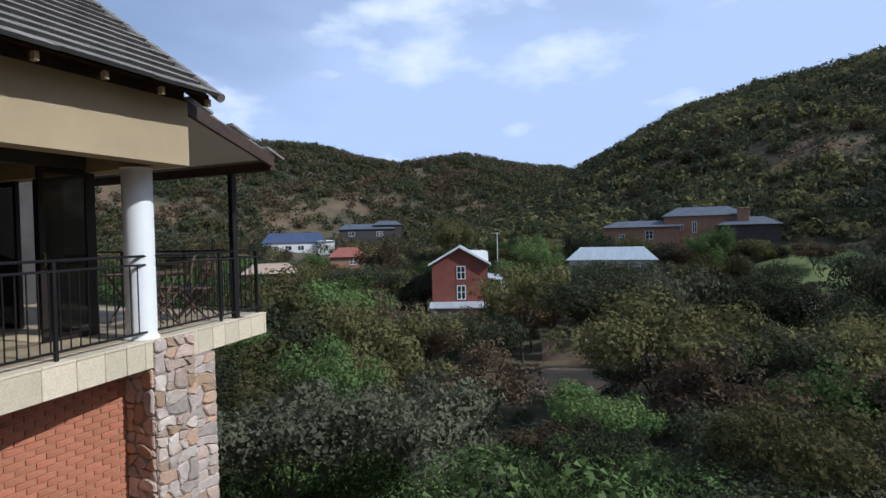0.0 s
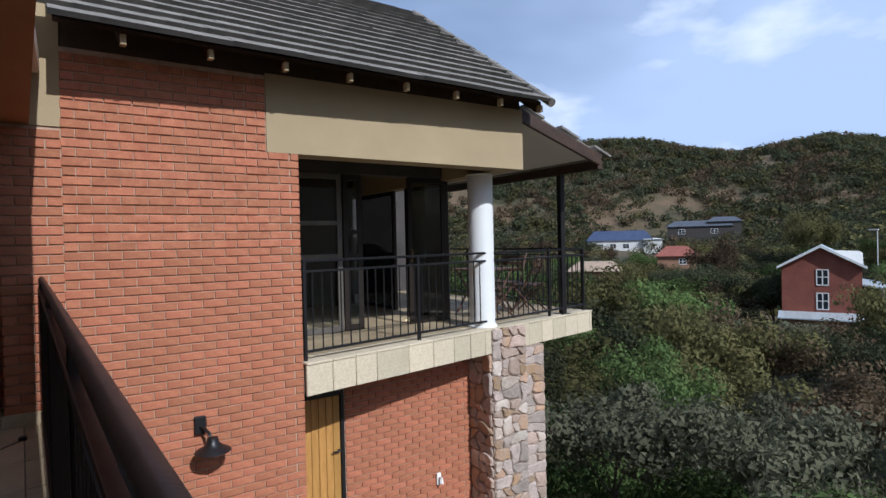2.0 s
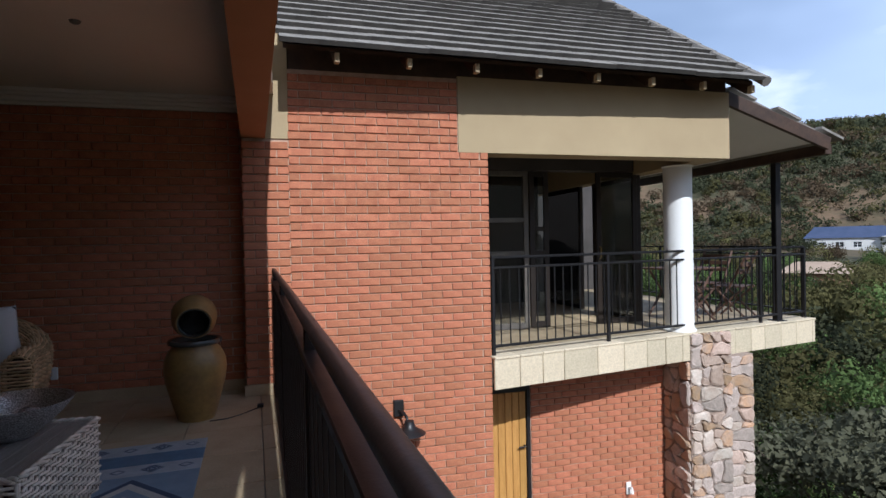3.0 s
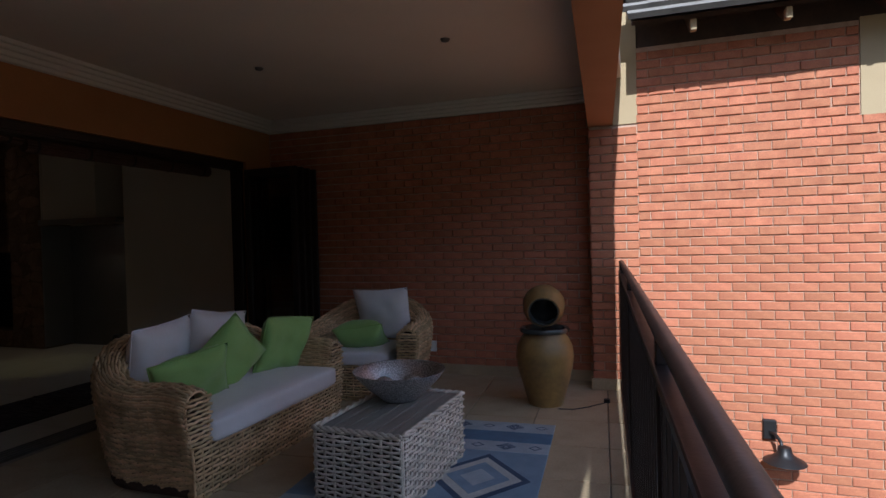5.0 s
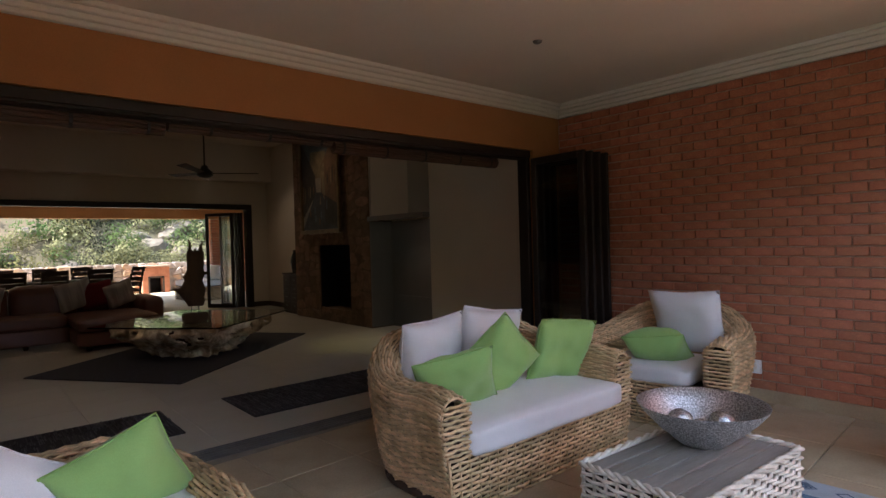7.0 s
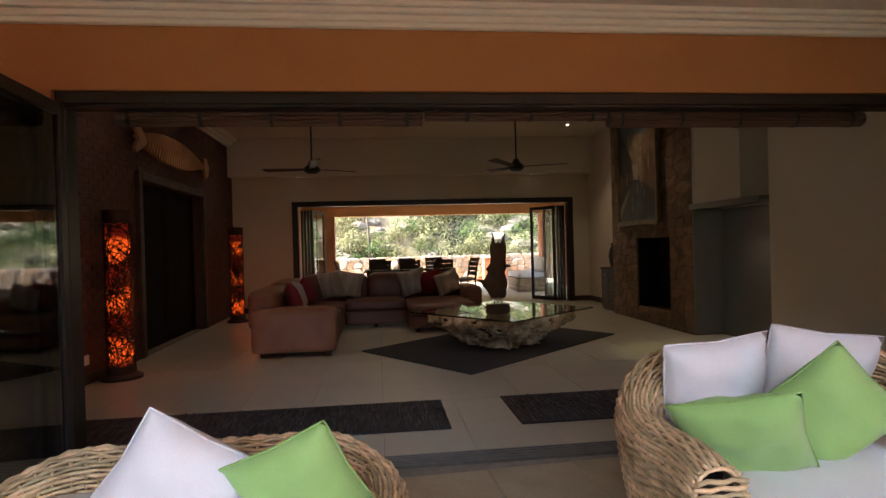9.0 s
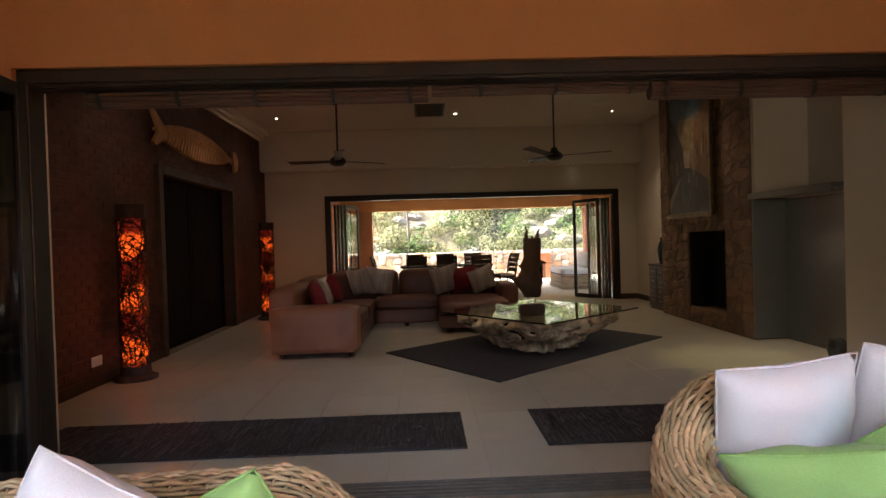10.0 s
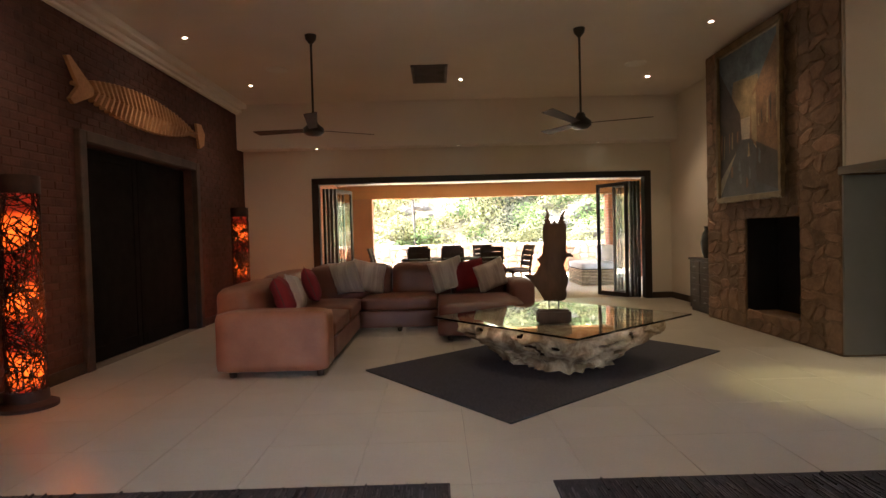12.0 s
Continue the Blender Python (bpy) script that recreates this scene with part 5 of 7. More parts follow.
def tub_seat(name, label, category, at, rz, w, d, back=0.80, arm=0.58, group=""):
    """A rounded woven tub sofa or chair that faces +y; at is the middle of its footprint."""
    s = thing(name, label, category, at, rz, group)
    th, seat_z = 0.16, 0.30
    # outline of the tub's middle line from one arm's front round the back to the other
    path, rad = [], 0.34
    hw, hd = w / 2 - th / 2, d / 2 - th / 2
    for k in range(9):
        path.append((-hw, d / 2 - 0.02 - (d - 0.02 - th / 2 - rad) * k / 8))
    for k in range(1, 9):
        a = math.pi / 2 * k / 8
        path.append((-hw + rad - rad * math.cos(a), -hd + rad - rad * math.sin(a)))
    m = max(int((w - 2 * rad) / 0.07), 3)
    for k in range(1, m):
        path.append((-hw + rad + (2 * hw - 2 * rad) * k / m, -hd))
    path = path + [(-x, y) for x, y in path[:17][::-1]]
    P = [Vector((x, y, 0)) for x, y in path]
    dist = [0.0]
    for a, b in zip(P, P[1:]):
        dist.append(dist[-1] + (b - a).length)
    total = dist[-1]
    ns = int(total / 0.062)
    mid, out, top = [], [], []
    for i in range(ns + 1):
        u = total * i / ns
        k = max(j for j in range(len(dist)) if dist[j] <= u + 1e-9)
        k = min(k, len(P) - 2)
        f = (u - dist[k]) / (dist[k + 1] - dist[k])
        mid.append(P[k].lerp(P[k + 1], f))
        dd = (P[k + 1] - P[k]).normalized()
        out.append(Vector((-dd.y, dd.x, 0)) * -1)
        run = min(u, total - u) / (d * 1.15)
        top.append(arm + (back - arm) * smooth((run - 0.25) / 0.75) + 0.02 * math.sin(min(run, 1) * 9))
    sgn = 1 if (mid[0] + out[0] * 0.1).x < mid[0].x else -1
    out = [o * sgn for o in out]

    def norm_up(p, m_, o_, h):
        """Roughly outward at a point of the roll."""
        side = (p - m_).dot(o_)
        return o_ * side + Vector((0, 0, max(p.z - h + 0.10, 0.0) * 1.2))

    def section(i, w_):
        """Outer foot, up the bulging flank, over the roll and down to the seat."""
        h = top[i]
        pts = [(-0.02, 0.0), (0.035, 0.16), (0.065, 0.34), (0.085, h * 0.72), (0.092, h - 0.09), (0.075, h - 0.03), (0.03, h), (-0.03, h), (-0.075, h - 0.04), (-0.085, h - 0.11), (-0.08, seat_z + 0.02)]
        run = [0.0]
        for a, b in zip(pts, pts[1:]):
            run.append(run[-1] + math.hypot(b[0] - a[0], b[1] - a[1]))
        x = w_ * run[-1]
        k = max(q for q in range(len(pts) - 1) if run[q] <= x + 1e-9)
        f = (x - run[k]) / (run[k + 1] - run[k])
        o = pts[k][0] * (1 - f) + pts[k + 1][0] * f
        z = pts[k][1] * (1 - f) + pts[k + 1][1] * f
        return mid[i] + out[i] * o + Vector((0, 0, z))
    nw = int((2 * back + 0.05) / 0.0245)
    grid = [[section(i, 0.012 + 0.985 * j / nw) for i in range(ns + 1)] for j in range(nw + 1)]
    norm = []
    for j in range(nw + 1):
        row = []
        for i in range(ns + 1):
            a = grid[min(j + 1, nw)][i] - grid[max(j - 1, 0)][i]
            b = grid[j][min(i + 1, ns)] - grid[j][max(i - 1, 0)]
            n = a.cross(b)
            n.normalize()
            up = norm_up(grid[j][i], mid[i], out[i], top[i])
            ref = up
            row.append(n if n.dot(ref) > 0 else -n)
        norm.append(row)
    weave(grid, norm, s, M_WICKER, "woven_body")
    stakes(grid, norm, s, M_WICKER, 1)
    # backing sheet and block in the gap-shade tone, seen between the strands
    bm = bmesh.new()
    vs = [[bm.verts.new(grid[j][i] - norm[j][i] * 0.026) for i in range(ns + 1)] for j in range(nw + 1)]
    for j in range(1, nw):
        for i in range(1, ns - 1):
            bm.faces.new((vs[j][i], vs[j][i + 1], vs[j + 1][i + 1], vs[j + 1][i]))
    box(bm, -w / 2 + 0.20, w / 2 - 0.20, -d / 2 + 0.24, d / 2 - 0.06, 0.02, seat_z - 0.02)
    part("core", bm, M_GAPSHADE, s)
    # woven front panel and arm fronts
    yf = d / 2 - 0.02
    nx = int((w - 0.1) / 0.062)
    g, nn = [], []
    for j in range(13):
        z = 0.012 + 0.0245 * j
        half = w / 2 - 0.05 + 0.03 * z / 0.3
        g.append([Vector((-half + 2 * half * i / nx, yf + 0.02 * math.sin(z * 5), z)) for i in range(nx + 1)])
        nn.append([Vector((0, 1, 0))] * (nx + 1))
    weave(g, nn, s, M_WICKER, "woven_front")
    stakes(g, nn, s, M_WICKER, 1)
    for sd in (-1, 1):
        g, nn = [], []
        for j in range(int((arm - 0.32) / 0.0235)):
            z = 0.325 + 0.0235 * j
            half = 0.09 if z < arm - 0.06 else 0.09 * math.sqrt(max(0.12, 1 - ((z - arm + 0.06) / 0.07) ** 2))
            g.append([Vector((sd * hw - half + 2 * half * i / 4, yf + 0.012, z)) for i in range(5)])
            nn.append([Vector((0, 1, 0))] * 5)
        weave(g, nn, s, M_WICKER, "arm_front", phase=1)
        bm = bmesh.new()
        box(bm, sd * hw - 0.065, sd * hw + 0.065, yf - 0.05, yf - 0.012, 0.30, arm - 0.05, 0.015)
        part("arm_core", bm, M_GAPSHADE, s)
    return s


def soft_block(bm, x0, x1, y0, y1, z0, z1, r=0.05, seed=0, sag=0.01):
    """A padded block with rounded edges and a slightly uneven skin."""
    n0 = len(bm.verts)
    box(bm, x0, x1, y0, y1, z0, z1)
    bm.verts.ensure_lookup_table()
    es = list({e for v in bm.verts[n0:] for e in v.link_edges})
    bmesh.ops.subdivide_edges(bm, edges=es, cuts=7, use_grid_fill=True)
    bm.verts.ensure_lookup_table()
    cx, cy, cz = (x0 + x1) / 2, (y0 + y1) / 2, (z0 + z1) / 2
    for v in bm.verts[n0:]:
        q = []
        for c, lo, hi in ((v.co.x, x0 + r, x1 - r), (v.co.y, y0 + r, y1 - r), (v.co.z, z0 + min(r, (z1 - z0) / 2.2), z1 - min(r, (z1 - z0) / 2.2))):
            q.append(min(max(c, lo), hi))
        q = Vector(q)
        dvec = v.co - q
        if dvec.length > 1e-6:
            v.co = q + dvec.normalized() * min(r, dvec.length)
        u, w = (v.co.x - cx) / (x1 - x0) * 2, (v.co.y - cy) / (y1 - y0) * 2
        if v.co.z > cz:
            v.co.z += sag * 1.5 * (1 - u * u) * (1 - w * w)
        v.co += Vector(noise.noise_vector(v.co * 5 + Vector((seed * 3.7, 0, 0)))) * sag * 0.5
    return bm


def pillow(label, at, rx, ry, rz, size, mat, pipe, seed=0, thick=0.15, group="", name="scatter_cushion", fold=0.0):
    """A filled square cushion with pinched corners and piping; it lies in its x-z plane."""
    p = thing(name, label, "cushion", (0, 0, 0), 0, group)
    p.matrix_basis = pose(*at, rx, ry, rz)
    n, h = 18, size / 2
    bm = bmesh.new()
    sheets = []
    for side in (1, -1):
        vs = {}
        for i in range(n + 1):
            for j in range(n + 1):
                u, v = -1 + 2 * i / n, -1 + 2 * j / n
                e = (1 - u ** 4) * (1 - v ** 4)
                bulge = thick * 0.64 * max(e, 0) ** 0.72
                pin = 1 - 0.07 * (1 - abs(u)) * abs(v) ** 2 - 0.07 * (1 - abs(v)) * abs(u) ** 2
                x, z = u * h * pin, v * h * pin
                w = noise.noise(Vector((u * 2.2, v * 2.2, seed * 5.1 + side))) * 0.018 * max(e, 0) ** 0.3
                y = side * bulge + w + fold * abs(u) ** 2
                vs[i, j] = bm.verts.new((x, y, z))
        for i in range(n):
            for j in range(n):
                bm.faces.new((vs[i, j], vs[i + 1, j], vs[i + 1, j + 1], vs[i, j + 1]))
        sheets.append(vs)
    edge = [(i, 0) for i in range(n)] + [(n, j) for j in range(n)] + [(n - i, n) for i in range(n)] + [(0, n - j) for j in range(n + 1)]
    line = [(sheets[0][q].co + sheets[1][q].co) / 2 for q in edge]
    bmesh.ops.remove_doubles(bm, verts=bm.verts, dist=0.004)
    part("cover", bm, mat, p, "", 180)
    bm = bmesh.new()
    tube(bm, line, 0.0042, 5)
    part("piping", bm, pipe, p, "", 180)
    return p


GC = "green cushions on the terrace"
WC = "pale cushions on the terrace"
tub_seat("rattan_sofa", "rounded natural rattan two-seater terrace sofa", "sofa", (-3.36, -2.78, 0.0), 0, 1.62, 0.92, 0.80, 0.60)
s = thing("seat_cushion", "pale grey seat cushion on the rattan sofa", "cushion", (-3.36, -2.64, 0.29))
bm = bmesh.new()
soft_block(bm, -0.655, 0.655, -0.42, 0.36, 0.0, 0.145, 0.035, 1)
part("cover", bm, M_LILAC, s, "", 180)
pillow("pale grey back cushion on the rattan sofa", (-3.02, -3.0, 0.66), -14, 4, 4, 0.50, M_LILAC, M_PIPE, 1, 0.17, WC)
pillow("pale grey back cushion leaning in the sofa", (-3.52, -3.02, 0.66), -14, -8, -4, 0.52, M_LILAC, M_PIPE, 2, 0.17, WC)
pillow("lime green scatter cushion slumped on the seat", (-2.93, -2.66, 0.575), -38, 12, -34, 0.45, M_GREEN, M_PIPEG, 3, 0.13, GC)
pillow("lime green scatter cushion standing on a corner", (-3.32, -2.70, 0.635), -20, 42, -30, 0.43, M_GREEN, M_PIPEG, 4, 0.13, GC)
pillow("lime green scatter cushion folded against the arm", (-3.86, -2.68, 0.625), -18, -6, -14, 0.45, M_GREEN, M_PIPEG, 5, 0.14, GC, fold=0.05)
tub_seat("rattan_armchair", "rounded natural rattan armchair by the brick wall", "armchair", (-5.02, -2.50, 0.0), -83, 1.14, 0.94, 0.80, 0.62, "rattan armchairs")
s = thing("seat_cushion", "pale grey seat cushion on the rattan armchair", "cushion", (-4.92, -2.53, 0.29), -83)
bm = bmesh.new()
soft_block(bm, -0.34, 0.34, -0.36, 0.33, 0.0, 0.13, 0.035, 2)
part("cover", bm, M_LILAC, s, "", 180)
pillow("pale grey back cushion on the armchair", (-5.20, -2.43, 0.67), -18, 2, -83, 0.54, M_LILAC, M_PIPE, 6, 0.16, WC)
pillow("lime green cushion lying on the armchair seat", (-4.86, -2.50, 0.51), -58, 6, -72, 0.44, M_GREEN, M_PIPEG, 7, 0.19, GC)
tub_seat("rattan_sofa", "low natural rattan sofa before the folding doors", "sofa", (-0.82, -2.80, 0.0), 2, 1.64, 0.92, 0.50, 0.43)
s = thing("seat_cushion", "pale grey seat cushion on the low sofa", "cushion", (-0.86, -2.66, 0.29), 2)
bm = bmesh.new()
soft_block(bm, -0.66, 0.66, -0.38, 0.36, 0.0, 0.12, 0.035, 3)
part("cover", bm, M_LILAC, s, "", 180)
pillow("pale grey cushion leaning in the low sofa", (-0.84, -2.74, 0.51), -20, -34, 12, 0.46, M_LILAC, M_PIPE, 8, 0.16, WC)
pillow("lime green cushion leaning on the low sofa", (-1.27, -2.68, 0.50), -20, 24, -8, 0.40, M_GREEN, M_PIPEG, 9, 0.13, GC)

# woven coffee table
ct = thing("coffee_table", "whitewashed woven coffee table with a slatted top", "table", (-3.235, -1.46, 0.0), -3.5)
cw, cd, chh = 0.86, 0.53, 0.40
for k, (nx, ny, half, off) in enumerate(((1, 0, cd / 2, cw / 2), (-1, 0, cd / 2, cw / 2), (0, 1, cw / 2, cd / 2), (0, -1, cw / 2, cd / 2))):
    n = int(2 * half / 0.055)
    g, nn = [], []
    for j in range(17):
        z = 0.012 + 0.0232 * j
        tq = -half + 0.01
        g.append([Vector((nx * off + (ny != 0) * (tq + (2 * half - 0.02) * i / n), ny * off + (nx != 0) * (tq + (2 * half - 0.02) * i / n), z)) for i in range(n + 1)])
        nn.append([Vector((nx, ny, 0))] * (n + 1))
    weave(g, nn, ct, M_WICKER_W, "woven_side", 0.0082, 0.010)
    stakes(g, nn, ct, M_WICKER_W, 1)
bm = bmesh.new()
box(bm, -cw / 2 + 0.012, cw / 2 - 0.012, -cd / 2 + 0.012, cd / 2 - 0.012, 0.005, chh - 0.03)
part("core", bm, M_GAPSHADE, ct)
M_SLAT = material("grey_slat", (0.26, 0.23, 0.20), (0.21, 0.185, 0.16), 4.0, 0.55, bump=0.3, bscale=50, stretch=(1, 10, 10), vary=0.08)
for k in range(6):
    bm = bmesh.new()
    y0 = -cd / 2 + 0.02 + (cd - 0.04) * k / 6
    box(bm, -cw / 2 + 0.02, cw / 2 - 0.02, y0 + 0.003, y0 + (cd - 0.04) / 6 - 0.003, chh - 0.03, chh - 0.005, 0.003)
    part("slat", bm, M_SLAT, ct)
bm = bmesh.new()
for q in range(2):
    for side in range(4):
        a, b = [((-1, -1), (1, -1)), ((1, -1), (1, 1)), ((1, 1), (-1, 1)), ((-1, 1), (-1, -1))][side]
        pts = []
        for i in range(41):
            f = i / 40
            ph = i * 0.9 + q * math.pi
            pts.append((a[0] * cw / 2 * (1 - f) + b[0] * cw / 2 * f + 0.008 * math.sin(ph) * (a[0] == b[0]), a[1] * cd / 2 * (1 - f) + b[1] * cd / 2 * f + 0.008 * math.sin(ph) * (a[1] == b[1]), chh - 0.005 + 0.008 * math.cos(ph)))
        tube(bm, pts, 0.010, 5)
part("braided_rim", bm, M_WICKER_W, ct, "", 180)

# hammered bowl with ornaments
# hammered metal; its sparkle is also put into the colour as a speckle
M_SILVER = material("hammered_silver_sparkle", (0.90, 0.91, 0.92), (0.36, 0.365, 0.375), 150.0, 0.44, metal=1.0, bump=1.0, bscale=85, spread=(0.44, 0.56))
bw = thing("metal_bowl", "hammered silver metal bowl on the coffee table", "bowl", (-3.41, -1.50, 0.396))
bm = bmesh.new()
prof = [(0.0, 0.006), (0.10, 0.006), (0.13, 0.03), (0.19, 0.085), (0.24, 0.14), (0.275, 0.185), (0.285, 0.19), (0.278, 0.175), (0.235, 0.125), (0.18, 0.07), (0.12, 0.03), (0.0, 0.02)]
lathe(bm, prof, 56)
part("bowl", bm, M_SILVER, bw, "", 70)
for k in range(3):
    og = thing("metal_ball", "openwork silver ball lying in the bowl", "ornament", (-3.41 + 0.10 * math.cos(k * 2.2 + 0.4), -1.50 + 0.10 * math.sin(k * 2.2 + 0.4), 0.475), 0, "silver balls in the bowl")
    bm = bmesh.new()
    bmesh.ops.create_icosphere(bm, subdivisions=3, radius=0.062)
    for v in bm.verts:
        v.co *= 1 + 0.04 * noise.noise(v.co * 40)
    part("ball", bm, M_SILVER, og, "", 180)

# patterned rug
M_RUGS = [material("rug_" + n, c, tuple(v * 0.85 for v in c), 9.0, 0.95, bump=0.8, bscale=220, fine=0.15) for n, c in
          (("blue", (0.11, 0.19, 0.29)), ("pale", (0.38, 0.43, 0.48)), ("mid", (0.21, 0.29, 0.38)), ("navy", (0.05, 0.08, 0.14)), ("cream", (0.50, 0.50, 0.47)))]
rug = thing("patterned_rug", "blue and grey woven rug with diamond motifs", "rug", (-4.33, -0.68, 0.001), 3.0)
bands = [(0.0, 0.20, 1), (0.20, 0.40, 0), (0.40, 0.58, 1), (0.58, 1.42, 2), (1.42, 1.60, 1), (1.60, 1.80, 0), (1.80, 2.0, 1)]
for x0, x1, k in bands:
    bm = bmesh.new()
    box(bm, x0, x1 - 0.002, -1.35, 0.0, 0.0, 0.009, 0.002)
    part("band", bm, M_RUGS[k], rug)
for x0, x1, k in bands:
    if k != 1:
        continue
    for j in range(7):
        yc = -0.09 - 0.19 * j
        bm = bmesh.new()
        big = 0.06 if j % 2 else 0.04
        for q in range(3 if j % 2 else 1):
            r0, r1 = big * (1 - 0.3 * q), big * (1 - 0.3 * q) - 0.012
            ring = [[bm.verts.new(((x0 + x1) / 2 + r * 1.0 * math.cos(a), yc + r * 1.15 * math.sin(a), 0.0105)) for a in (0, math.pi / 2, math.pi, 3 * math.pi / 2)] for r in (r0, r1)]
            for i in range(4):
                bm.faces.new((ring[0][i], ring[0][(i + 1) % 4], ring[1][(i + 1) % 4], ring[1][i]))
        part("motif", bm, M_RUGS[3], rug)
for k, (sz, m_) in enumerate(((0.36, 3), (0.30, 4), (0.22, 2), (0.12, 1))):
    for yc in (-0.36, -1.0):
        bm = bmesh.new()
        prism(bm, [(1.0 - sz, yc), (1.0, yc - sz * 0.85), (1.0 + sz, yc), (1.0, yc + sz * 0.85)], 0.0095 + 0.001 * k, 0.0105 + 0.001 * k)
        part("motif", bm, M_RUGS[m_], rug)

# jar fountain
M_JAR = material("ochre_glazed_clay", (0.32, 0.19, 0.055), (0.15, 0.095, 0.045), 3.5, 0.42, bump=0.25, bscale=25, spread=(0.3, 0.75))
M_JARRIM = material("dark_glaze", (0.06, 0.06, 0.055), (0.035, 0.035, 0.033), 6.0, 0.25, bump=0.2, bscale=30)
M_WATER = glass("running_water", (0.95, 0.97, 0.98))
jf = thing("jar_fountain", "two-tier ochre clay jar fountain on the terrace", "fountain", (-4.90, -0.835, 0.0))
bm = bmesh.new()
lathe(bm, [(0.0, 0.0), (0.138, 0.0), (0.146, 0.02), (0.185, 0.16), (0.222, 0.30), (0.236, 0.40), (0.228, 0.48), (0.195, 0.55), (0.172, 0.575), (0.170, 0.60)], 48)
part("lower_jar", bm, M_JAR, jf, "", 60)
bm = bmesh.new()
lathe(bm, [(0.172, 0.59), (0.20, 0.60), (0.205, 0.62), (0.195, 0.635), (0.17, 0.632), (0.165, 0.60), (0.0, 0.598)], 48)
part("rim", bm, M_JARRIM, jf, "dark wet rim with water", 50)
bm = bmesh.new()
prof = [(0.0, -0.17), (0.08, -0.165), (0.14, -0.12), (0.172, -0.03), (0.165, 0.06), (0.135, 0.115), (0.13, 0.13), (0.12, 0.13), (0.115, 0.10), (0.145, 0.05), (0.15, -0.03), (0.12, -0.11), (0.0, -0.145)]
lathe(bm, prof, 40)
for v in bm.verts:
    v.co = pose(0, 0, 0.812, 108, 0, 97) @ v.co
uj = part("upper_jar", bm, M_JAR, jf, "tilted jar with an open mouth", 60)
bm = bmesh.new()
lathe(bm, [(0.150, -0.03), (0.146, 0.05), (0.117, 0.10), (0.121, 0.1305), (0.112, 0.132), (0.108, 0.10), (0.138, 0.05), (0.142, -0.03), (0.112, -0.10), (0.0, -0.137)], 40)
for v in bm.verts:
    v.co = pose(0, 0, 0.812, 108, 0, 97) @ v.co
part("wet_lining", bm, M_JARRIM, uj, "", 60)
bm = bmesh.new()
mouth = pose(0, 0, 0.812, 108, 0, 97) @ Vector((0, -0.10, 0.135))
cyl(bm, (mouth.x, mouth.y, 0.60), (mouth.x, mouth.y, mouth.z + 0.005), 0.012, 0.016, 10)
part("water_stream", bm, M_WATER, jf, "thin stream of falling water")
pc = thing("pump_cable", "thin black pump cable lying on the tiles", "cable", (-4.75, -0.72, 0.004))
bm = bmesh.new()
tube(bm, [(0, 0, 0), (-0.02, 0.12, 0), (-0.10, 0.22, 0), (-0.20, 0.30, 0), (-0.27, 0.36, 0)], 0.005, 5)
part("flex", bm, M_BLACK, pc, "", 60)
bm = bmesh.new()
box(bm, -0.31, -0.26, 0.34, 0.39, -0.003, 0.025, 0.006)
part("plug", bm, M_BLACK, pc)
for k, (x, y) in enumerate(((-3.94, -1.32), (-3.97, -2.87))):
    sd = thing("smoke_detector", "small round ceiling detector on the terrace", "detector", (x, y, 2.76), 0, "terrace ceiling fittings")
    bm = bmesh.new()
    lathe(bm, [(0.0, -0.018), (0.018, -0.018), (0.028, -0.012), (0.034, 0.0), (0.0, 0.0)], 20)
    part("body", bm, M_GREYAL, sd, "", 50)


# ---- folding door leaves ----
def door_leaf(at, rz, w=0.80, h=2.18, mat=None, handle=True, group="folding door leaves", pane_mat=None):
    lf = thing("door_leaf", "dark framed folding glass door leaf standing open", "door", at, rz, group)
    bm = bmesh.new()
    for b in ((0, 0.07, 0.0, h), (w - 0.07, w, 0.0, h), (0.07, w - 0.07, 0.0, 0.10), (0.07, w - 0.07, h - 0.08, h)):
        box(bm, b[0], b[1], -0.02, 0.02, b[2] + 0.012, b[3], 0.003)
    part("leaf_frame", bm, mat or M_BRONZE, lf)
    bm = bmesh.new()
    box(bm, 0.065, w - 0.065, -0.005, 0.005, 0.105, h - 0.075)
    part("pane", bm, pane_mat or M_GLASS, lf).visible_shadow = False
    if handle:
        bm = bmesh.new()
        tube(bm, [(w - 0.035, 0.02, 0.95), (w - 0.035, 0.05, 0.95), (w - 0.035, 0.05, 1.15), (w - 0.035, 0.02, 1.15)], 0.008, 6)
        part("handle", bm, M_GREYAL, lf, "grey pull handle")
    return lf


for k in range(4):
    door_leaf((-5.27 - 0.10 * k, -4.05, 0.0), 90 - 3 + 2 * k, 0.66, handle=(k == 0))
for k in range(4):
    door_leaf((0.185 + 0.075 * k, -4.05, 0.0), 93.5 + 0.5 * k, 0.80, handle=(k == 0), pane_mat=M_DARKGLASS)
for k in range(4):
    door_leaf((0.06 - 0.07 * k, -13.12, -0.02), -97 - (0 if k < 3 else 7), 0.78, handle=False)
for k in range(4):
    door_leaf((-5.78 + 0.07 * k, -13.12, -0.02), -83 + (0 if k < 3 else 22), 0.78, handle=False)

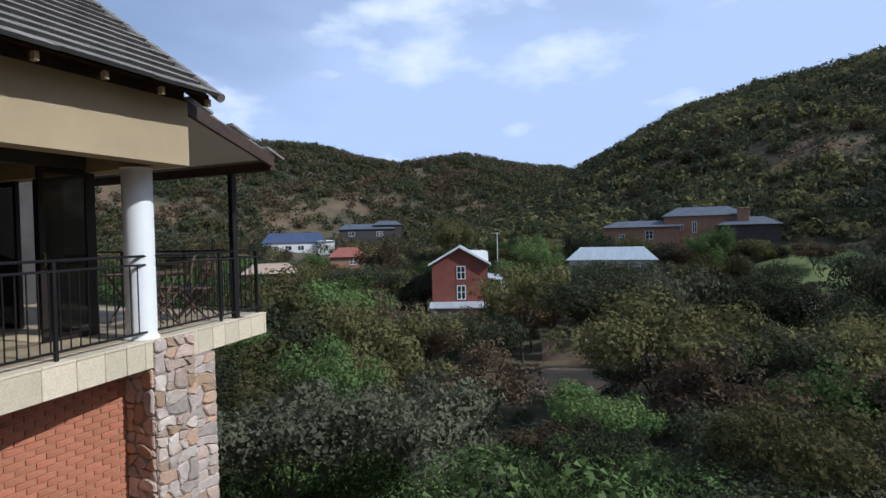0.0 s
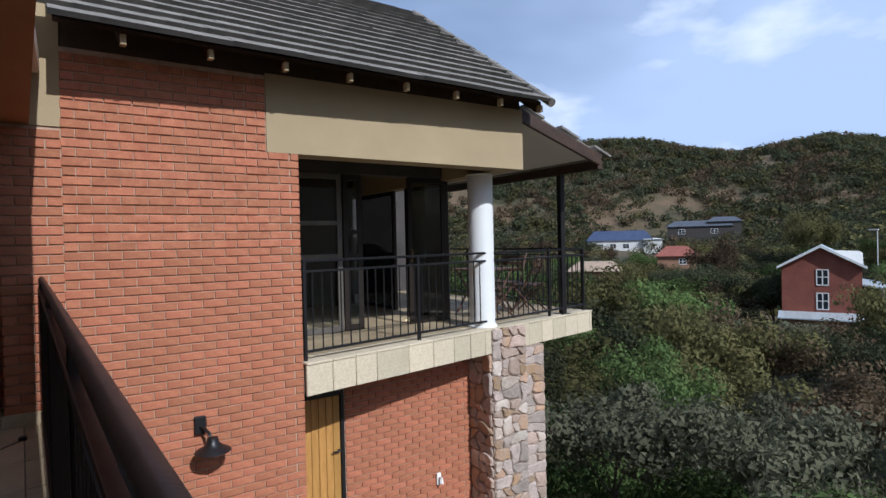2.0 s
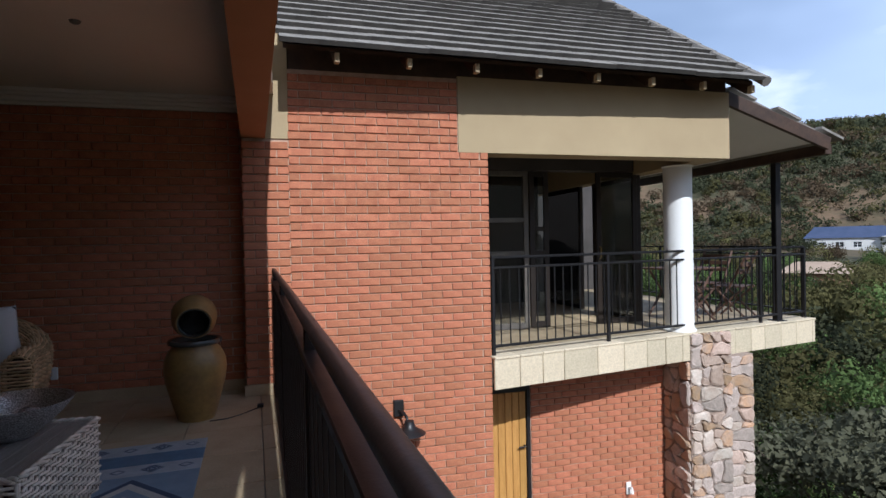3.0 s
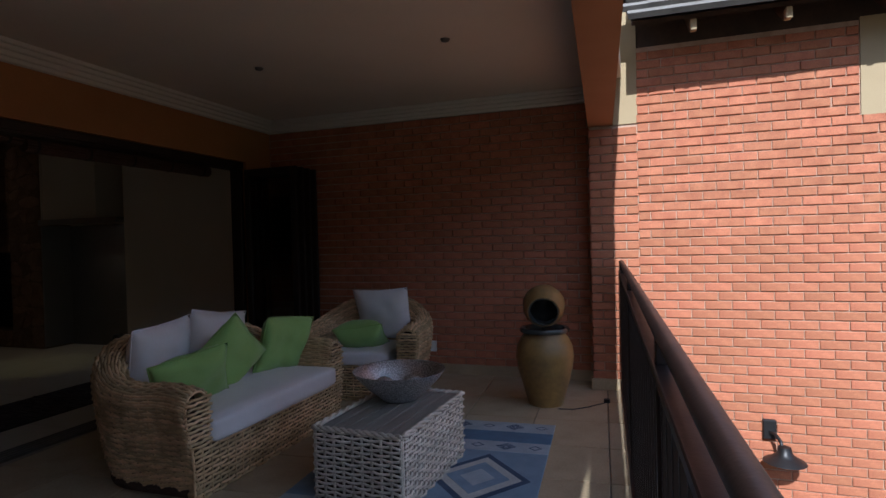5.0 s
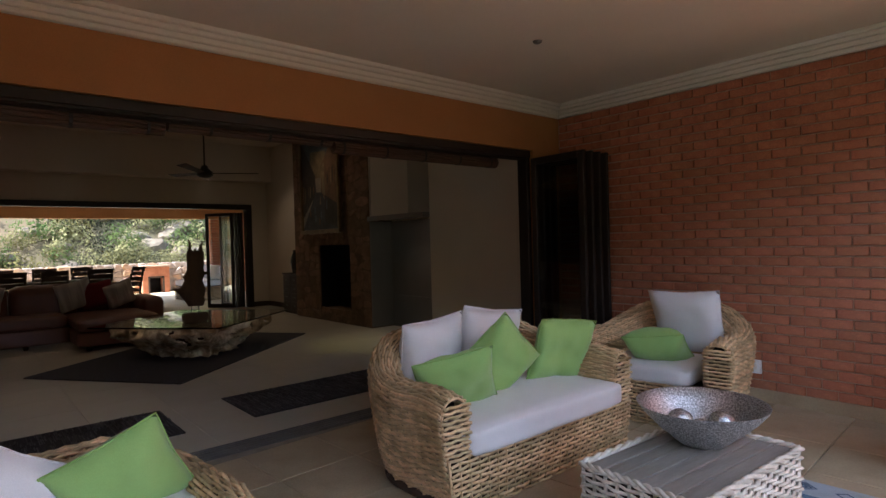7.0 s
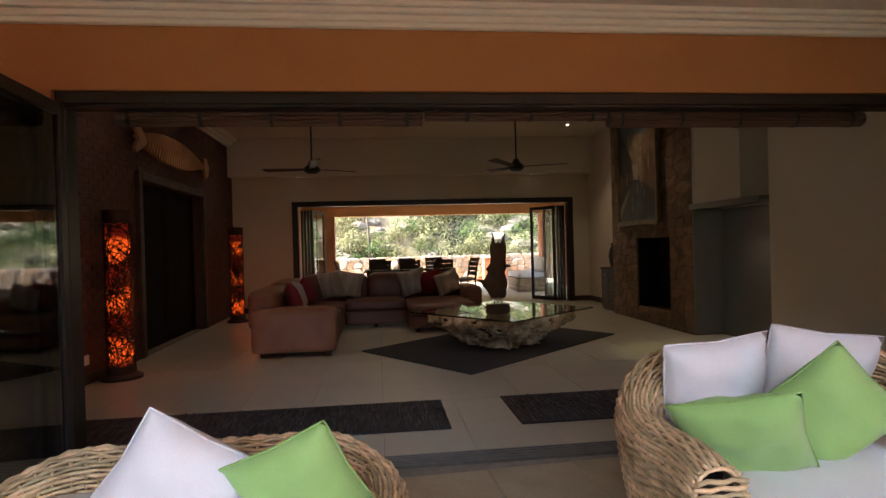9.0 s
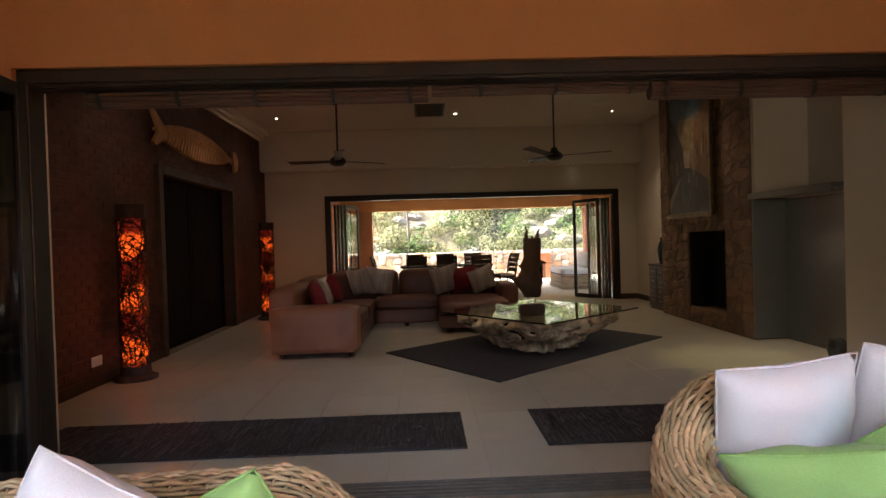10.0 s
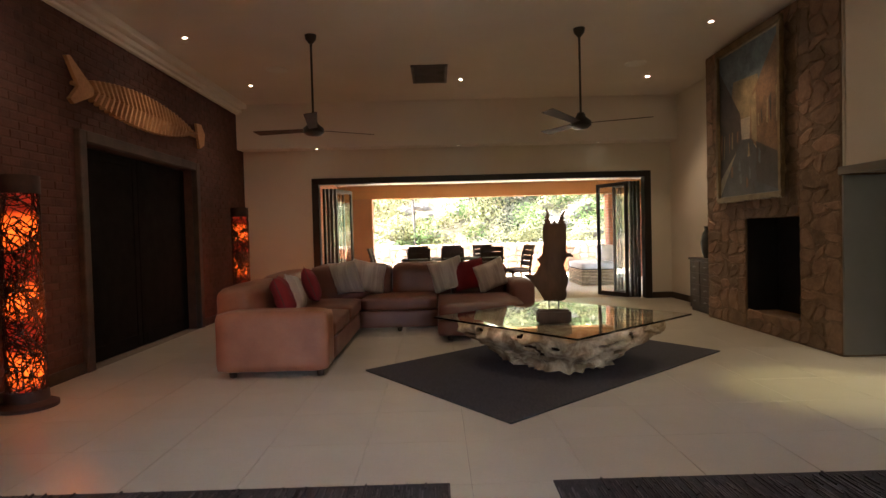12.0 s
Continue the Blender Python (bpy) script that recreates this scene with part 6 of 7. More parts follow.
# rolled blinds under the door head
M_BLIND = material("stained_bamboo", (0.10, 0.055, 0.035), (0.06, 0.032, 0.022), 5.0, 0.6, bump=0.5, bscale=90, stretch=(1, 20, 20))
for x0, x1, z in ((-1.87, -0.02, 2.105), (-3.10, -1.89, 2.135), (-4.98, -3.12, 2.09)):
    bl = thing("rolled_blind", "dark bamboo blind rolled up under the door head", "blind", (x0, -4.285, z), 0, "rolled blinds")
    w = x1 - x0
    bm = bmesh.new()
    ends = [[bm.verts.new((x, (0.053 - 0.008 * (q % 2)) * math.cos(2 * math.pi * q / 28), 0.055 + (0.053 - 0.008 * (q % 2)) * math.sin(2 * math.pi * q / 28))) for q in range(28)] for x in (0.0, w)]
    for q in range(28):
        bm.faces.new((ends[0][q], ends[0][(q + 1) % 28], ends[1][(q + 1) % 28], ends[1][q]))
    bm.faces.new(ends[0])
    bm.faces.new(ends[1])
    part("roll", bm, M_BLIND, bl, "", 40)
    bm = bmesh.new()
    box(bm, 0, w, -0.015, 0.015, 0.10, 0.165)
    part("head_rail", bm, M_BLIND, bl)
    for q in range(int(w / 0.42) + 1):
        bm = bmesh.new()
        lathe(bm, [(0.056, -0.01), (0.058, -0.01), (0.058, 0.01), (0.056, 0.01), (0.056, -0.01)], 14)
        for v in bm.verts:
            v.co = pose(0.1 + q * 0.42, 0, 0.055, 0, 90, 0) @ v.co
        if 0.1 + q * 0.42 < w:
            part("tie", bm, M_BLACK, bl)
        else:
            bm.free()

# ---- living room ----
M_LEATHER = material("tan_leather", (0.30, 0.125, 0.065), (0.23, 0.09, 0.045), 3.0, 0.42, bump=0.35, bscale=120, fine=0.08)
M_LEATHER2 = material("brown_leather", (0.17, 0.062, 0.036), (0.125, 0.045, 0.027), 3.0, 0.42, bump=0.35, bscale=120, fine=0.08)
M_RUGDARK = material("charcoal_leather_strip_rug", (0.045, 0.04, 0.043), (0.028, 0.025, 0.028), 14.0, 0.8, bump=1.0, bscale=120, stretch=(5, 1, 1), fine=0.4)
M_RED = material("red_cushion_cloth", (0.28, 0.025, 0.03), (0.22, 0.02, 0.025), 3.0, 0.9, bump=0.3, bscale=220)
M_LINEN = material("striped_linen", (0.64, 0.58, 0.50), (0.50, 0.43, 0.37), 1.0, 0.9, bump=0.3, bscale=220, stretch=(14, 1, 1), spread=(0.45, 0.55))
sf = thing("corner_sofa", "large brown leather corner sofa with a chaise", "sofa", (0.0, 0.0, 0.0))
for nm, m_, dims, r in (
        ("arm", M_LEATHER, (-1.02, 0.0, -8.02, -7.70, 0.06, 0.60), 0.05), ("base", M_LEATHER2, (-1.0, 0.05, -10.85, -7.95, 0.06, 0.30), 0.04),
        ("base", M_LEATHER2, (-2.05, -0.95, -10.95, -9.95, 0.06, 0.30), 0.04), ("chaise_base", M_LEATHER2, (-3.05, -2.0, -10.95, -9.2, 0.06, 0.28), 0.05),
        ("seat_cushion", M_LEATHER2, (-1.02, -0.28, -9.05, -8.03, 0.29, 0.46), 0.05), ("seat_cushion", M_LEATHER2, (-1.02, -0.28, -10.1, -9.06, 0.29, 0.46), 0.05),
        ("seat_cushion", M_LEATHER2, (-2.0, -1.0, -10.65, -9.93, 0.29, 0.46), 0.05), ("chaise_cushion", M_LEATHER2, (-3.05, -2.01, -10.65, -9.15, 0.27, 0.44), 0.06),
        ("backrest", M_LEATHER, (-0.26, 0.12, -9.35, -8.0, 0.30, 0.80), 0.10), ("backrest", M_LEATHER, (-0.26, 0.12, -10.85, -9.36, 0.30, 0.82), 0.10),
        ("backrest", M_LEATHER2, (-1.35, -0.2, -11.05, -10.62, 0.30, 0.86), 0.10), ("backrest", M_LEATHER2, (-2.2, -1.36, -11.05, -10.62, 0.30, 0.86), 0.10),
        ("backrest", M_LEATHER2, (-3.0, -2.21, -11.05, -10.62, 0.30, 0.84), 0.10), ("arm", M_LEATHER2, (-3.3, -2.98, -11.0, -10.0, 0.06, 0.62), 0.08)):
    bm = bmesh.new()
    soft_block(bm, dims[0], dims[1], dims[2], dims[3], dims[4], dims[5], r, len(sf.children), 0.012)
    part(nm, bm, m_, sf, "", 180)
for x, y in ((-0.12, -7.82), (-0.92, -7.82), (-0.1, -10.6), (-2.9, -9.35), (-2.15, -9.35), (-1.5, -10.1)):
    bm = bmesh.new()
    cyl(bm, (x, y, 0), (x, y, 0.07), 0.03, 0.04, 10)
    part("foot", bm, M_TIMBER, sf)
SC = "scatter cushions on the leather sofa"
for lab, at, r3, size, m_ in (("red cushion on the leather sofa", (-0.40, -8.55, 0.66), (-20, 0, -80), 0.44, M_RED), ("cream linen cushion on the leather sofa", (-0.42, -8.95, 0.66), (-20, 5, -84), 0.42, M_LINEN),
                             ("dark red cushion against the backrest", (-0.46, -9.6, 0.68), (-20, 8, -80), 0.44, M_RED), ("striped linen cushion in the sofa corner", (-0.75, -10.45, 0.70), (-18, 6, -30), 0.46, M_LINEN),
                             ("pale linen cushion beside the corner", (-1.05, -10.50, 0.70), (-18, -10, 0), 0.46, M_LINEN), ("pale linen cushion leaning on the backrest", (-2.15, -10.5, 0.70), (-18, 14, 0), 0.46, M_LINEN),
                             ("dark red cushion leaning on the backrest", (-2.45, -10.5, 0.69), (-18, 10, 0), 0.44, M_RED), ("striped cushion at the chaise end", (-2.75, -10.45, 0.68), (-18, 20, 8), 0.42, M_LINEN)):
    pillow(lab, at, *r3, size, m_, M_TIMBER if m_ is M_RED else M_PIPE, len(lab), 0.14, SC)

# rugs
for x0, x1, y0, y1, lab in ((-2.06, 0.92, -5.46, -4.70, "charcoal leather runner on pale tiles"), (-5.35, -2.58, -5.46, -4.70, "charcoal leather runner beside the sofa")):
    rg = thing("runner_rug", lab, "rug", (0, 0, 0), 0, "charcoal runners")
    bm = bmesh.new()
    box(bm, x0, x1, y0, y1, 0.0005, 0.012, 0.003)
    part("mat", bm, M_RUGDARK, rg)
    rng = random.Random(int(x1 * 10) + 40)
    bm = bmesh.new()
    n = int((x1 - x0) / 0.013)
    for i in range(n):
        x = x0 + (x1 - x0) * i / n
        for q in range(3):
            y = y0 + (y1 - y0) * rng.random() * 0.8
            ln = rng.uniform(0.05, 0.22)
            box(bm, x + rng.uniform(0, 0.006), x + 0.010, y, min(y + ln, y1 + 0.01), 0.010, 0.0165 + rng.uniform(0, 0.005))
    tagged(part("pile", bm, material("strip_leather", (0.06, 0.05, 0.052), (0.035, 0.03, 0.032), 9.0, 0.55, island=0.6), rg), "", "", "", "stuff")
rg = thing("diamond_rug", "large charcoal rug laid on the diagonal", "rug", (0, 0, 0))
bm = bmesh.new()
prism(bm, [(-1.32, -7.92), (-2.48, -6.33), (-4.86, -8.32), (-3.70, -9.91)], 0.0005, 0.014)
part("mat", bm, M_RUGDARK, rg)

# root table
M_DRIFT = material("driftwood", (0.105, 0.058, 0.030), (0.065, 0.037, 0.020), 6.0, 0.8, bump=1.0, bscale=40, stretch=(1, 1, 0.3))
M_ROOT = material("bleached_root_wood", (0.60, 0.48, 0.31), (0.24, 0.16, 0.085), 6.0, 0.75, bump=1.0, bscale=30, spread=(0.38, 0.60))
rt = thing("root_table", "glass-topped coffee table on a gnarled root base", "table", (-3.20, -8.12, 0.0), 39)
rt.scale = (0.885, 0.885, 1.0)
bm = bmesh.new()
rng = random.Random(77)
N, R = 150, 36
grid = []
for j in range(R + 1):
    w = j / R
    row = []
    for i in range(N):
        a = 2 * math.pi * i / N
        square = 1.0 / max(abs(math.cos(a)), abs(math.sin(a))) ** 0.55
        base = (0.48 + 0.42 * smooth(w * 1.15)) * square
        p = Vector((math.cos(a) * 3.2, math.sin(a) * 3.2, w * 1.5))
        lump = 0.5 - abs(noise.noise(p * 1.0)) * 1.5
        knot = 0.5 - abs(noise.noise(p * 2.3 + Vector((7, 1, 3)))) * 1.6
        r = base + 0.16 * lump + 0.10 * knot + 0.02 * noise.noise(p * 6)
        z = 0.005 + 0.415 * w + (0.07 * max(noise.noise(Vector((math.cos(a) * 2.6, math.sin(a) * 2.6, 9))) + 0.15, 0)) * (1 - w)
        row.append(bm.verts.new((r * math.cos(a), r * math.sin(a), min(z, 0.424))))
    grid.append(row)
for j in range(R):
    for i in range(N):
        a = 2 * math.pi * (i + 0.5) / N
        if noise.noise(Vector((math.cos(a) * 8, math.sin(a) * 8, j * 0.17 + 2))) > 0.40 and 1 < j < R - 1:
            continue
        bm.faces.new((grid[j][i], grid[j][(i + 1) % N], grid[j + 1][(i + 1) % N], grid[j + 1][i]))
lid = bm.verts.new((0, 0, 0.40))
for i in range(N):
    bm.faces.new((grid[R][i], grid[R][(i + 1) % N], lid))
rb = part("root_base", bm, M_ROOT, rt, "knotted bleached root wood", 180)
sm = rb.modifiers.new("thickness", "SOLIDIFY")
sm.thickness, sm.offset = 0.03, -1.0
# added dark body inside: the shade in the holes put into its colour
bm = bmesh.new()
lathe(bm, [(0.0, 0.002), (0.42, 0.002), (0.55, 0.2), (0.66, 0.39), (0.0, 0.39)], 32)
part("root_heart", bm, M_DRIFT, rt)
bm = bmesh.new()
box(bm, -0.99, 0.99, -0.99, 0.99, 0.43, 0.447, 0.003)
part("glass_top", bm, glass("table_glass", (0.86, 0.93, 0.90)), rt, "thick clear glass top").visible_shadow = False
sc = thing("driftwood_sculpture", "upright driftwood sculpture on a wooden block", "sculpture", (-3.05, -7.68, 0.446), 180)
bm = bmesh.new()
box(bm, -0.15, 0.15, -0.06, 0.06, 0.0, 0.12, 0.018, 2)
part("block", bm, M_DRIFT, sc)
for x in (-0.04, 0.045):
    bm = bmesh.new()
    cyl(bm, (x, 0, 0.115), (x, 0, 0.23), 0.006, n=8)
    part("pin", bm, M_BLACK, sc)
bm = bmesh.new()
# height, then the outline's two sides
SIDES = ((0.205, -0.07, 0.09), (0.25, -0.09, 0.105), (0.31, -0.125, 0.115), (0.36, -0.17, 0.115), (0.405, -0.215, 0.11), (0.455, -0.135, 0.105), (0.52, -0.095, 0.095), (0.57, -0.115, 0.115), (0.61, -0.09, 0.125), (0.65, -0.075, 0.115),
         (0.72, -0.07, 0.11), (0.79, -0.075, 0.115), (0.85, -0.07, 0.12), (0.885, -0.06, 0.115))
ringsv = []
for z, x0, x1 in SIDES:
    mid_, half_ = (x0 + x1) / 2, (x1 - x0) / 2 * 1.12
    row = []
    for i in range(26):
        a = 2 * math.pi * i / 26
        w = 1 + 0.20 * noise.noise(Vector((math.cos(a) * 2.4, z * 8, 1))) + 0.10 * noise.noise(Vector((math.cos(a) * 6, z * 19, math.sin(a) * 6)))
        row.append(bm.verts.new((mid_ + half_ * math.cos(a) * w, 0.42 * half_ * math.sin(a) * (1 + 0.5 * noise.noise(Vector((math.sin(a) * 3, z * 9, 4)))), z + 0.012 * noise.noise(Vector((a * 2, z * 5, 7))))))
    ringsv.append(row)
for a, b in zip(ringsv, ringsv[1:]):
    for i in range(26):
        bm.faces.new((a[i], a[(i + 1) % 26], b[(i + 1) % 26], b[i]))
bm.faces.new(ringsv[0][::-1])
bm.faces.new(ringsv[-1])
for line, r0 in ((((-0.03, 0, 0.86), (-0.045, 0, 0.93), (-0.03, 0, 0.97), (-0.055, 0, 1.03)), 0.03), (((0.07, 0, 0.86), (0.095, 0, 0.92), (0.09, 0, 0.95), (0.12, 0, 1.0)), 0.034),
                 (((0.09, 0, 0.60), (0.15, 0, 0.605), (0.185, 0, 0.59)), 0.03), (((-0.16, 0, 0.40), (-0.22, 0, 0.425), (-0.26, 0, 0.435)), 0.034), (((-0.08, 0, 0.57), (-0.125, 0, 0.565), (-0.14, 0, 0.58)), 0.022), (((0.02, 0, 0.87), (0.03, 0.01, 0.92)), 0.022)):
    for k, (p, q) in enumerate(zip(line, line[1:])):
        f0, f1 = 1 - 0.8 * k / (len(line) - 1), 1 - 0.8 * (k + 1) / (len(line) - 1)
        cyl(bm, p, q, r0 * f0, r0 * f1, 9)
part("driftwood", bm, M_DRIFT, sc, "", 60)


# glowing floor lamps
def shade_glow(name):
    m = bpy.data.materials.new(name)
    m.use_nodes = True
    t = m.node_tree
    b = t.nodes["Principled BSDF"]
    b.inputs["Base Color"].default_value = (0.25, 0.03, 0.01, 1)
    tc = t.nodes.new("ShaderNodeTexCoord")
    sep = t.nodes.new("ShaderNodeSeparateXYZ")
    t.links.new(tc.outputs["Object"], sep.inputs[0])
    wv = t.nodes.new("ShaderNodeMath")
    wv.operation = "SINE"
    ml = t.nodes.new("ShaderNodeMath")
    ml.operation = "MULTIPLY_ADD"
    ml.inputs[1].default_value, ml.inputs[2].default_value = 2 * math.pi / 0.53, -2.1
    t.links.new(sep.outputs["Z"], ml.inputs[0])
    t.links.new(ml.outputs[0], wv.inputs[0])
    rp = t.nodes.new("ShaderNodeValToRGB")
    rp.color_ramp.elements[0].position, rp.color_ramp.elements[1].position = 0.35, 1.0
    rp.color_ramp.elements[0].color, rp.color_ramp.elements[1].color = (0.07, 0.003, 0.001, 1), (1.0, 0.10, 0.008, 1)
    mr = t.nodes.new("ShaderNodeMapRange")
    mr.inputs[1].default_value, mr.inputs[2].default_value = -1.0, 1.0
    t.links.new(wv.outputs[0], mr.inputs[0])
    t.links.new(mr.outputs[0], rp.inputs["Fac"])
    t.links.new(rp.outputs["Color"], b.inputs["Emission Color"])
    b.inputs["Emission Strength"].default_value = 0.19
    return m


M_LAMPGLOW = shade_glow("lit_red_paper")
M_VINE = material("dark_vine", (0.05, 0.022, 0.014), (0.03, 0.014, 0.01), 8.0, 0.7)


def floor_lamp(at, r, h, seed):
    lp = thing("floor_lamp", "tall red glowing floor lamp wrapped in vine", "lamp", at, 0, "red floor lamps")
    bm = bmesh.new()
    lathe(bm, [(0.0, 0.0), (r * 1.55, 0.0), (r * 1.55, 0.03), (r * 1.1, 0.06), (r * 1.05, 0.14), (0.0, 0.14)], 28)
    part("base", bm, M_VINE, lp, "", 40)
    bm = bmesh.new()
    lathe(bm, [(r * 0.86, 0.14), (r * 0.86, h - 0.12)], 32)
    part("paper_shade", bm, M_LAMPGLOW, lp, "glowing red paper shade", 180)
    bm = bmesh.new()
    rng = random.Random(seed)
    for k in range(560):
        a, z = rng.uniform(0, 2 * math.pi), rng.uniform(0.14, h - 0.14)
        da, dz = rng.uniform(-0.5, 0.5), rng.uniform(-0.10, 0.10)
        pts = []
        for i in range(7):
            a += da + rng.uniform(-0.45, 0.45)
            z = min(max(z + dz + rng.uniform(-0.03, 0.03), 0.12), h - 0.12)
            rr_ = r * rng.uniform(0.93, 1.03)
            pts.append((rr_ * math.cos(a), rr_ * math.sin(a), z))
        tube(bm, pts, rng.uniform(0.0035, 0.007), 4)
    part("vine_mesh", bm, M_VINE, lp, "tangled dark vine", 180)
    bm = bmesh.new()
    lathe(bm, [(r * 0.80, h - 0.14), (r * 1.06, h - 0.14), (r * 1.06, h), (0.0, h), (0.0, h - 0.02)], 28)
    part("cap", bm, M_VINE, lp, "", 40)
    lt_ = new("lamp_light", bpy.data.lights.new("lamp_light", "POINT"))
    lt_.data.energy, lt_.data.color, lt_.data.shadow_soft_size = 0.3, (1.0, 0.22, 0.05), 0.15
    lt_.matrix_world = pose(at[0] - r - 0.22, at[1] + 0.05, at[2] + h * 0.45)


floor_lamp((1.20, -7.05, 0.0), 0.135, 1.80, 1)
floor_lamp((1.06, -11.52, 0.0), 0.125, 1.76, 2)

# wooden fish skeleton on the brick wall
M_FISH = material("carved_pale_wood", (0.50, 0.26, 0.11), (0.38, 0.19, 0.08), 4.0, 0.6, bump=0.4, bscale=40)
fs = thing("fish_skeleton", "large carved wooden fish skeleton on the wall", "wall art", (1.42, -8.0, 2.78))
bm = bmesh.new()
cyl(bm, (0.0, -0.1, 0.02), (0.0, -2.9, -0.02), 0.022, n=8)
part("spine", bm, M_FISH, fs)
for k in range(27):
    y = -0.42 - 0.09 * k
    hh = 0.20 * math.sin(math.pi * min(1.0, (k + 3.5) / 29)) ** 0.7
    bm = bmesh.new()
    v = []
    for yy, z in ((0.10, hh), (0.07, hh + 0.01), (-0.02, 0.0), (0.07, -hh - 0.01), (0.10, -hh), (0.012, 0.0)):
        v.append((yy, z))
    f0 = [bm.verts.new((-0.075, y + a, b)) for a, b in v]
    f1 = [bm.verts.new((-0.012, y + a, b)) for a, b in v]
    bm.faces.new(f0)
    bm.faces.new(f1[::-1])
    for i in range(6):
        bm.faces.new((f0[i], f0[(i + 1) % 6], f1[(i + 1) % 6], f1[i]))
    part("rib", bm, M_FISH, fs)
for nm, pts in (("tail", ((-0.38, 0.03), (-0.02, 0.26), (0.03, 0.24), (-0.14, 0.0), (0.0, -0.15), (-0.06, -0.19), (-0.38, -0.04))), ("head", ((-2.80, 0.16), (-2.96, 0.17), (-3.08, 0.05), (-3.04, -0.12), (-2.88, -0.19)))):
    bm = bmesh.new()
    f0 = [bm.verts.new((-0.045, a, b)) for a, b in pts]
    f1 = [bm.verts.new((-0.008, a, b)) for a, b in pts]
    bm.faces.new(f0)
    bm.faces.new(f1[::-1])
    for i in range(len(pts)):
        bm.faces.new((f0[i], f0[(i + 1) % len(pts)], f1[(i + 1) % len(pts)], f1[i]))
    part(nm, bm, M_FISH, fs)


# double doors in the hall doorway, near-black: the dark opening put into their colour
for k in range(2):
    hd2 = thing("hall_door", "hall door with a panel blackened for the dark opening", "door", (LX + 0.16, DY0 + 0.02 + 1.27 * k, 0.0), 0, "hall doors")
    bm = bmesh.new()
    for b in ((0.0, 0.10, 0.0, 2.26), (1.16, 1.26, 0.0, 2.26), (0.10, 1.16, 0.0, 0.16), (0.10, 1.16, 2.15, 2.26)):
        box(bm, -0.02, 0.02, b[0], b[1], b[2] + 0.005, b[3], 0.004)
    fr = part("leaf_frame", bm, M_VOIDSHADE, hd2)
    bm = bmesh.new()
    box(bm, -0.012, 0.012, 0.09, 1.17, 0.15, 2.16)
    part("panel", bm, M_VOIDSHADE, fr)

# ceiling fans, downlights, grilles
def ceiling_fan(at, rz):
    fn = thing("ceiling_fan", "dark brown three-bladed ceiling fan on a rod", "fan", at, rz, "ceiling fans")
    bm = bmesh.new()
    lathe(bm, [(0.0, 0.0), (0.07, 0.0), (0.06, -0.05), (0.02, -0.10), (0.0, -0.10)], 20)
    part("canopy", bm, M_BRONZE, fn, "", 50)
    bm = bmesh.new()
    cyl(bm, (0, 0, -0.08), (0, 0, -1.02), 0.013, n=10)
    part("rod", bm, M_BRONZE, fn)
    bm = bmesh.new()
    lathe(bm, [(0.0, -0.98), (0.04, -0.98), (0.06, -1.03), (0.12, -1.08), (0.12, -1.13), (0.08, -1.16), (0.0, -1.17)], 24)
    part("motor", bm, M_BRONZE, fn, "", 50)
    for k in range(3):
        bm = bmesh.new()
        box(bm, 0.10, 0.80, -0.065, 0.065, -0.004, 0.004, 0.003)
        for v in bm.verts:
            f = (v.co.x - 0.1) / 0.7
            v.co.y *= 0.75 + 0.35 * f
            v.co = pose(0, 0, -1.10, 11, -2, 120 * k) @ v.co
        part("blade", bm, M_TIMBER, fn)
    return fn


ceiling_fan((-0.61, -9.30, CZ), 100)
ceiling_fan((-3.74, -9.28, CZ), 50)
M_LEDGLOW = glow("lit_downlight", (1.0, 0.86, 0.66), 14.0)
M_LEDDIM = glow("dimmed_downlight", (1.0, 0.86, 0.66), 1.2)


def downlight(at, power, spread=85, colour=(1.0, 0.80, 0.56), group="ceiling downlights"):
    dl = thing("downlight", "small lit recessed ceiling downlight", "lamp", at, 0, group)
    bm = bmesh.new()
    lathe(bm, [(0.019, -0.003), (0.040, -0.004), (0.042, 0.0), (0.019, 0.0)], 20)
    part("trim_ring", bm, M_WHITE, dl)
    bm = bmesh.new()
    lathe(bm, [(0.0, -0.002), (0.019, -0.002)], 16)
    part("lens", bm, M_LEDGLOW if power > 0.1 else M_LEDDIM, dl)
    li = new("downlight_beam", bpy.data.lights.new("downlight_beam", "SPOT"))
    li.data.energy, li.data.color, li.data.spot_size, li.data.spot_blend, li.data.shadow_soft_size = power, colour, radians(spread), 0.7, 0.03
    li.matrix_world = pose(at[0], at[1], at[2] - 0.02)


# (0.84, -7.1) and (-2.4, -6.9) are added lamps out of view, positions guessed
for x, y in ((0.84, -9.28), (0.78, -11.41), (-2.44, -11.34), (-5.33, -11.40), (-5.22, -9.15), (0.84, -7.1), (-5.0, -6.95), (-2.4, -6.9)):
    downlight((x, y, CZ - 0.001), 1.2 if x > 0.5 else 3.7 if (x, y) != (-5.0, -6.95) else 9.0, 100 if (x, y) != (-5.0, -6.95) else 28, (1.0, 0.72, 0.47) if (x, y) != (-5.0, -6.95) else (0.95, 0.85, 0.35))
for x in (0.08, -2.44, -4.95):
    downlight((x, -12.78, 2.839), 0.012, 100, group="bulkhead downlights")
av = thing("air_grille", "dark slatted air grille in the ceiling", "vent", (-1.97, -11.0, CZ), 0)
bm = bmesh.new()
for b in ((-0.26, 0.26, -0.46, -0.42), (-0.26, 0.26, 0.42, 0.46), (-0.26, -0.22, -0.42, 0.42), (0.22, 0.26, -0.42, 0.42)):
    box(bm, *b, -0.015, 0.0, 0.003)
part("frame", bm, M_GREYAL, av)
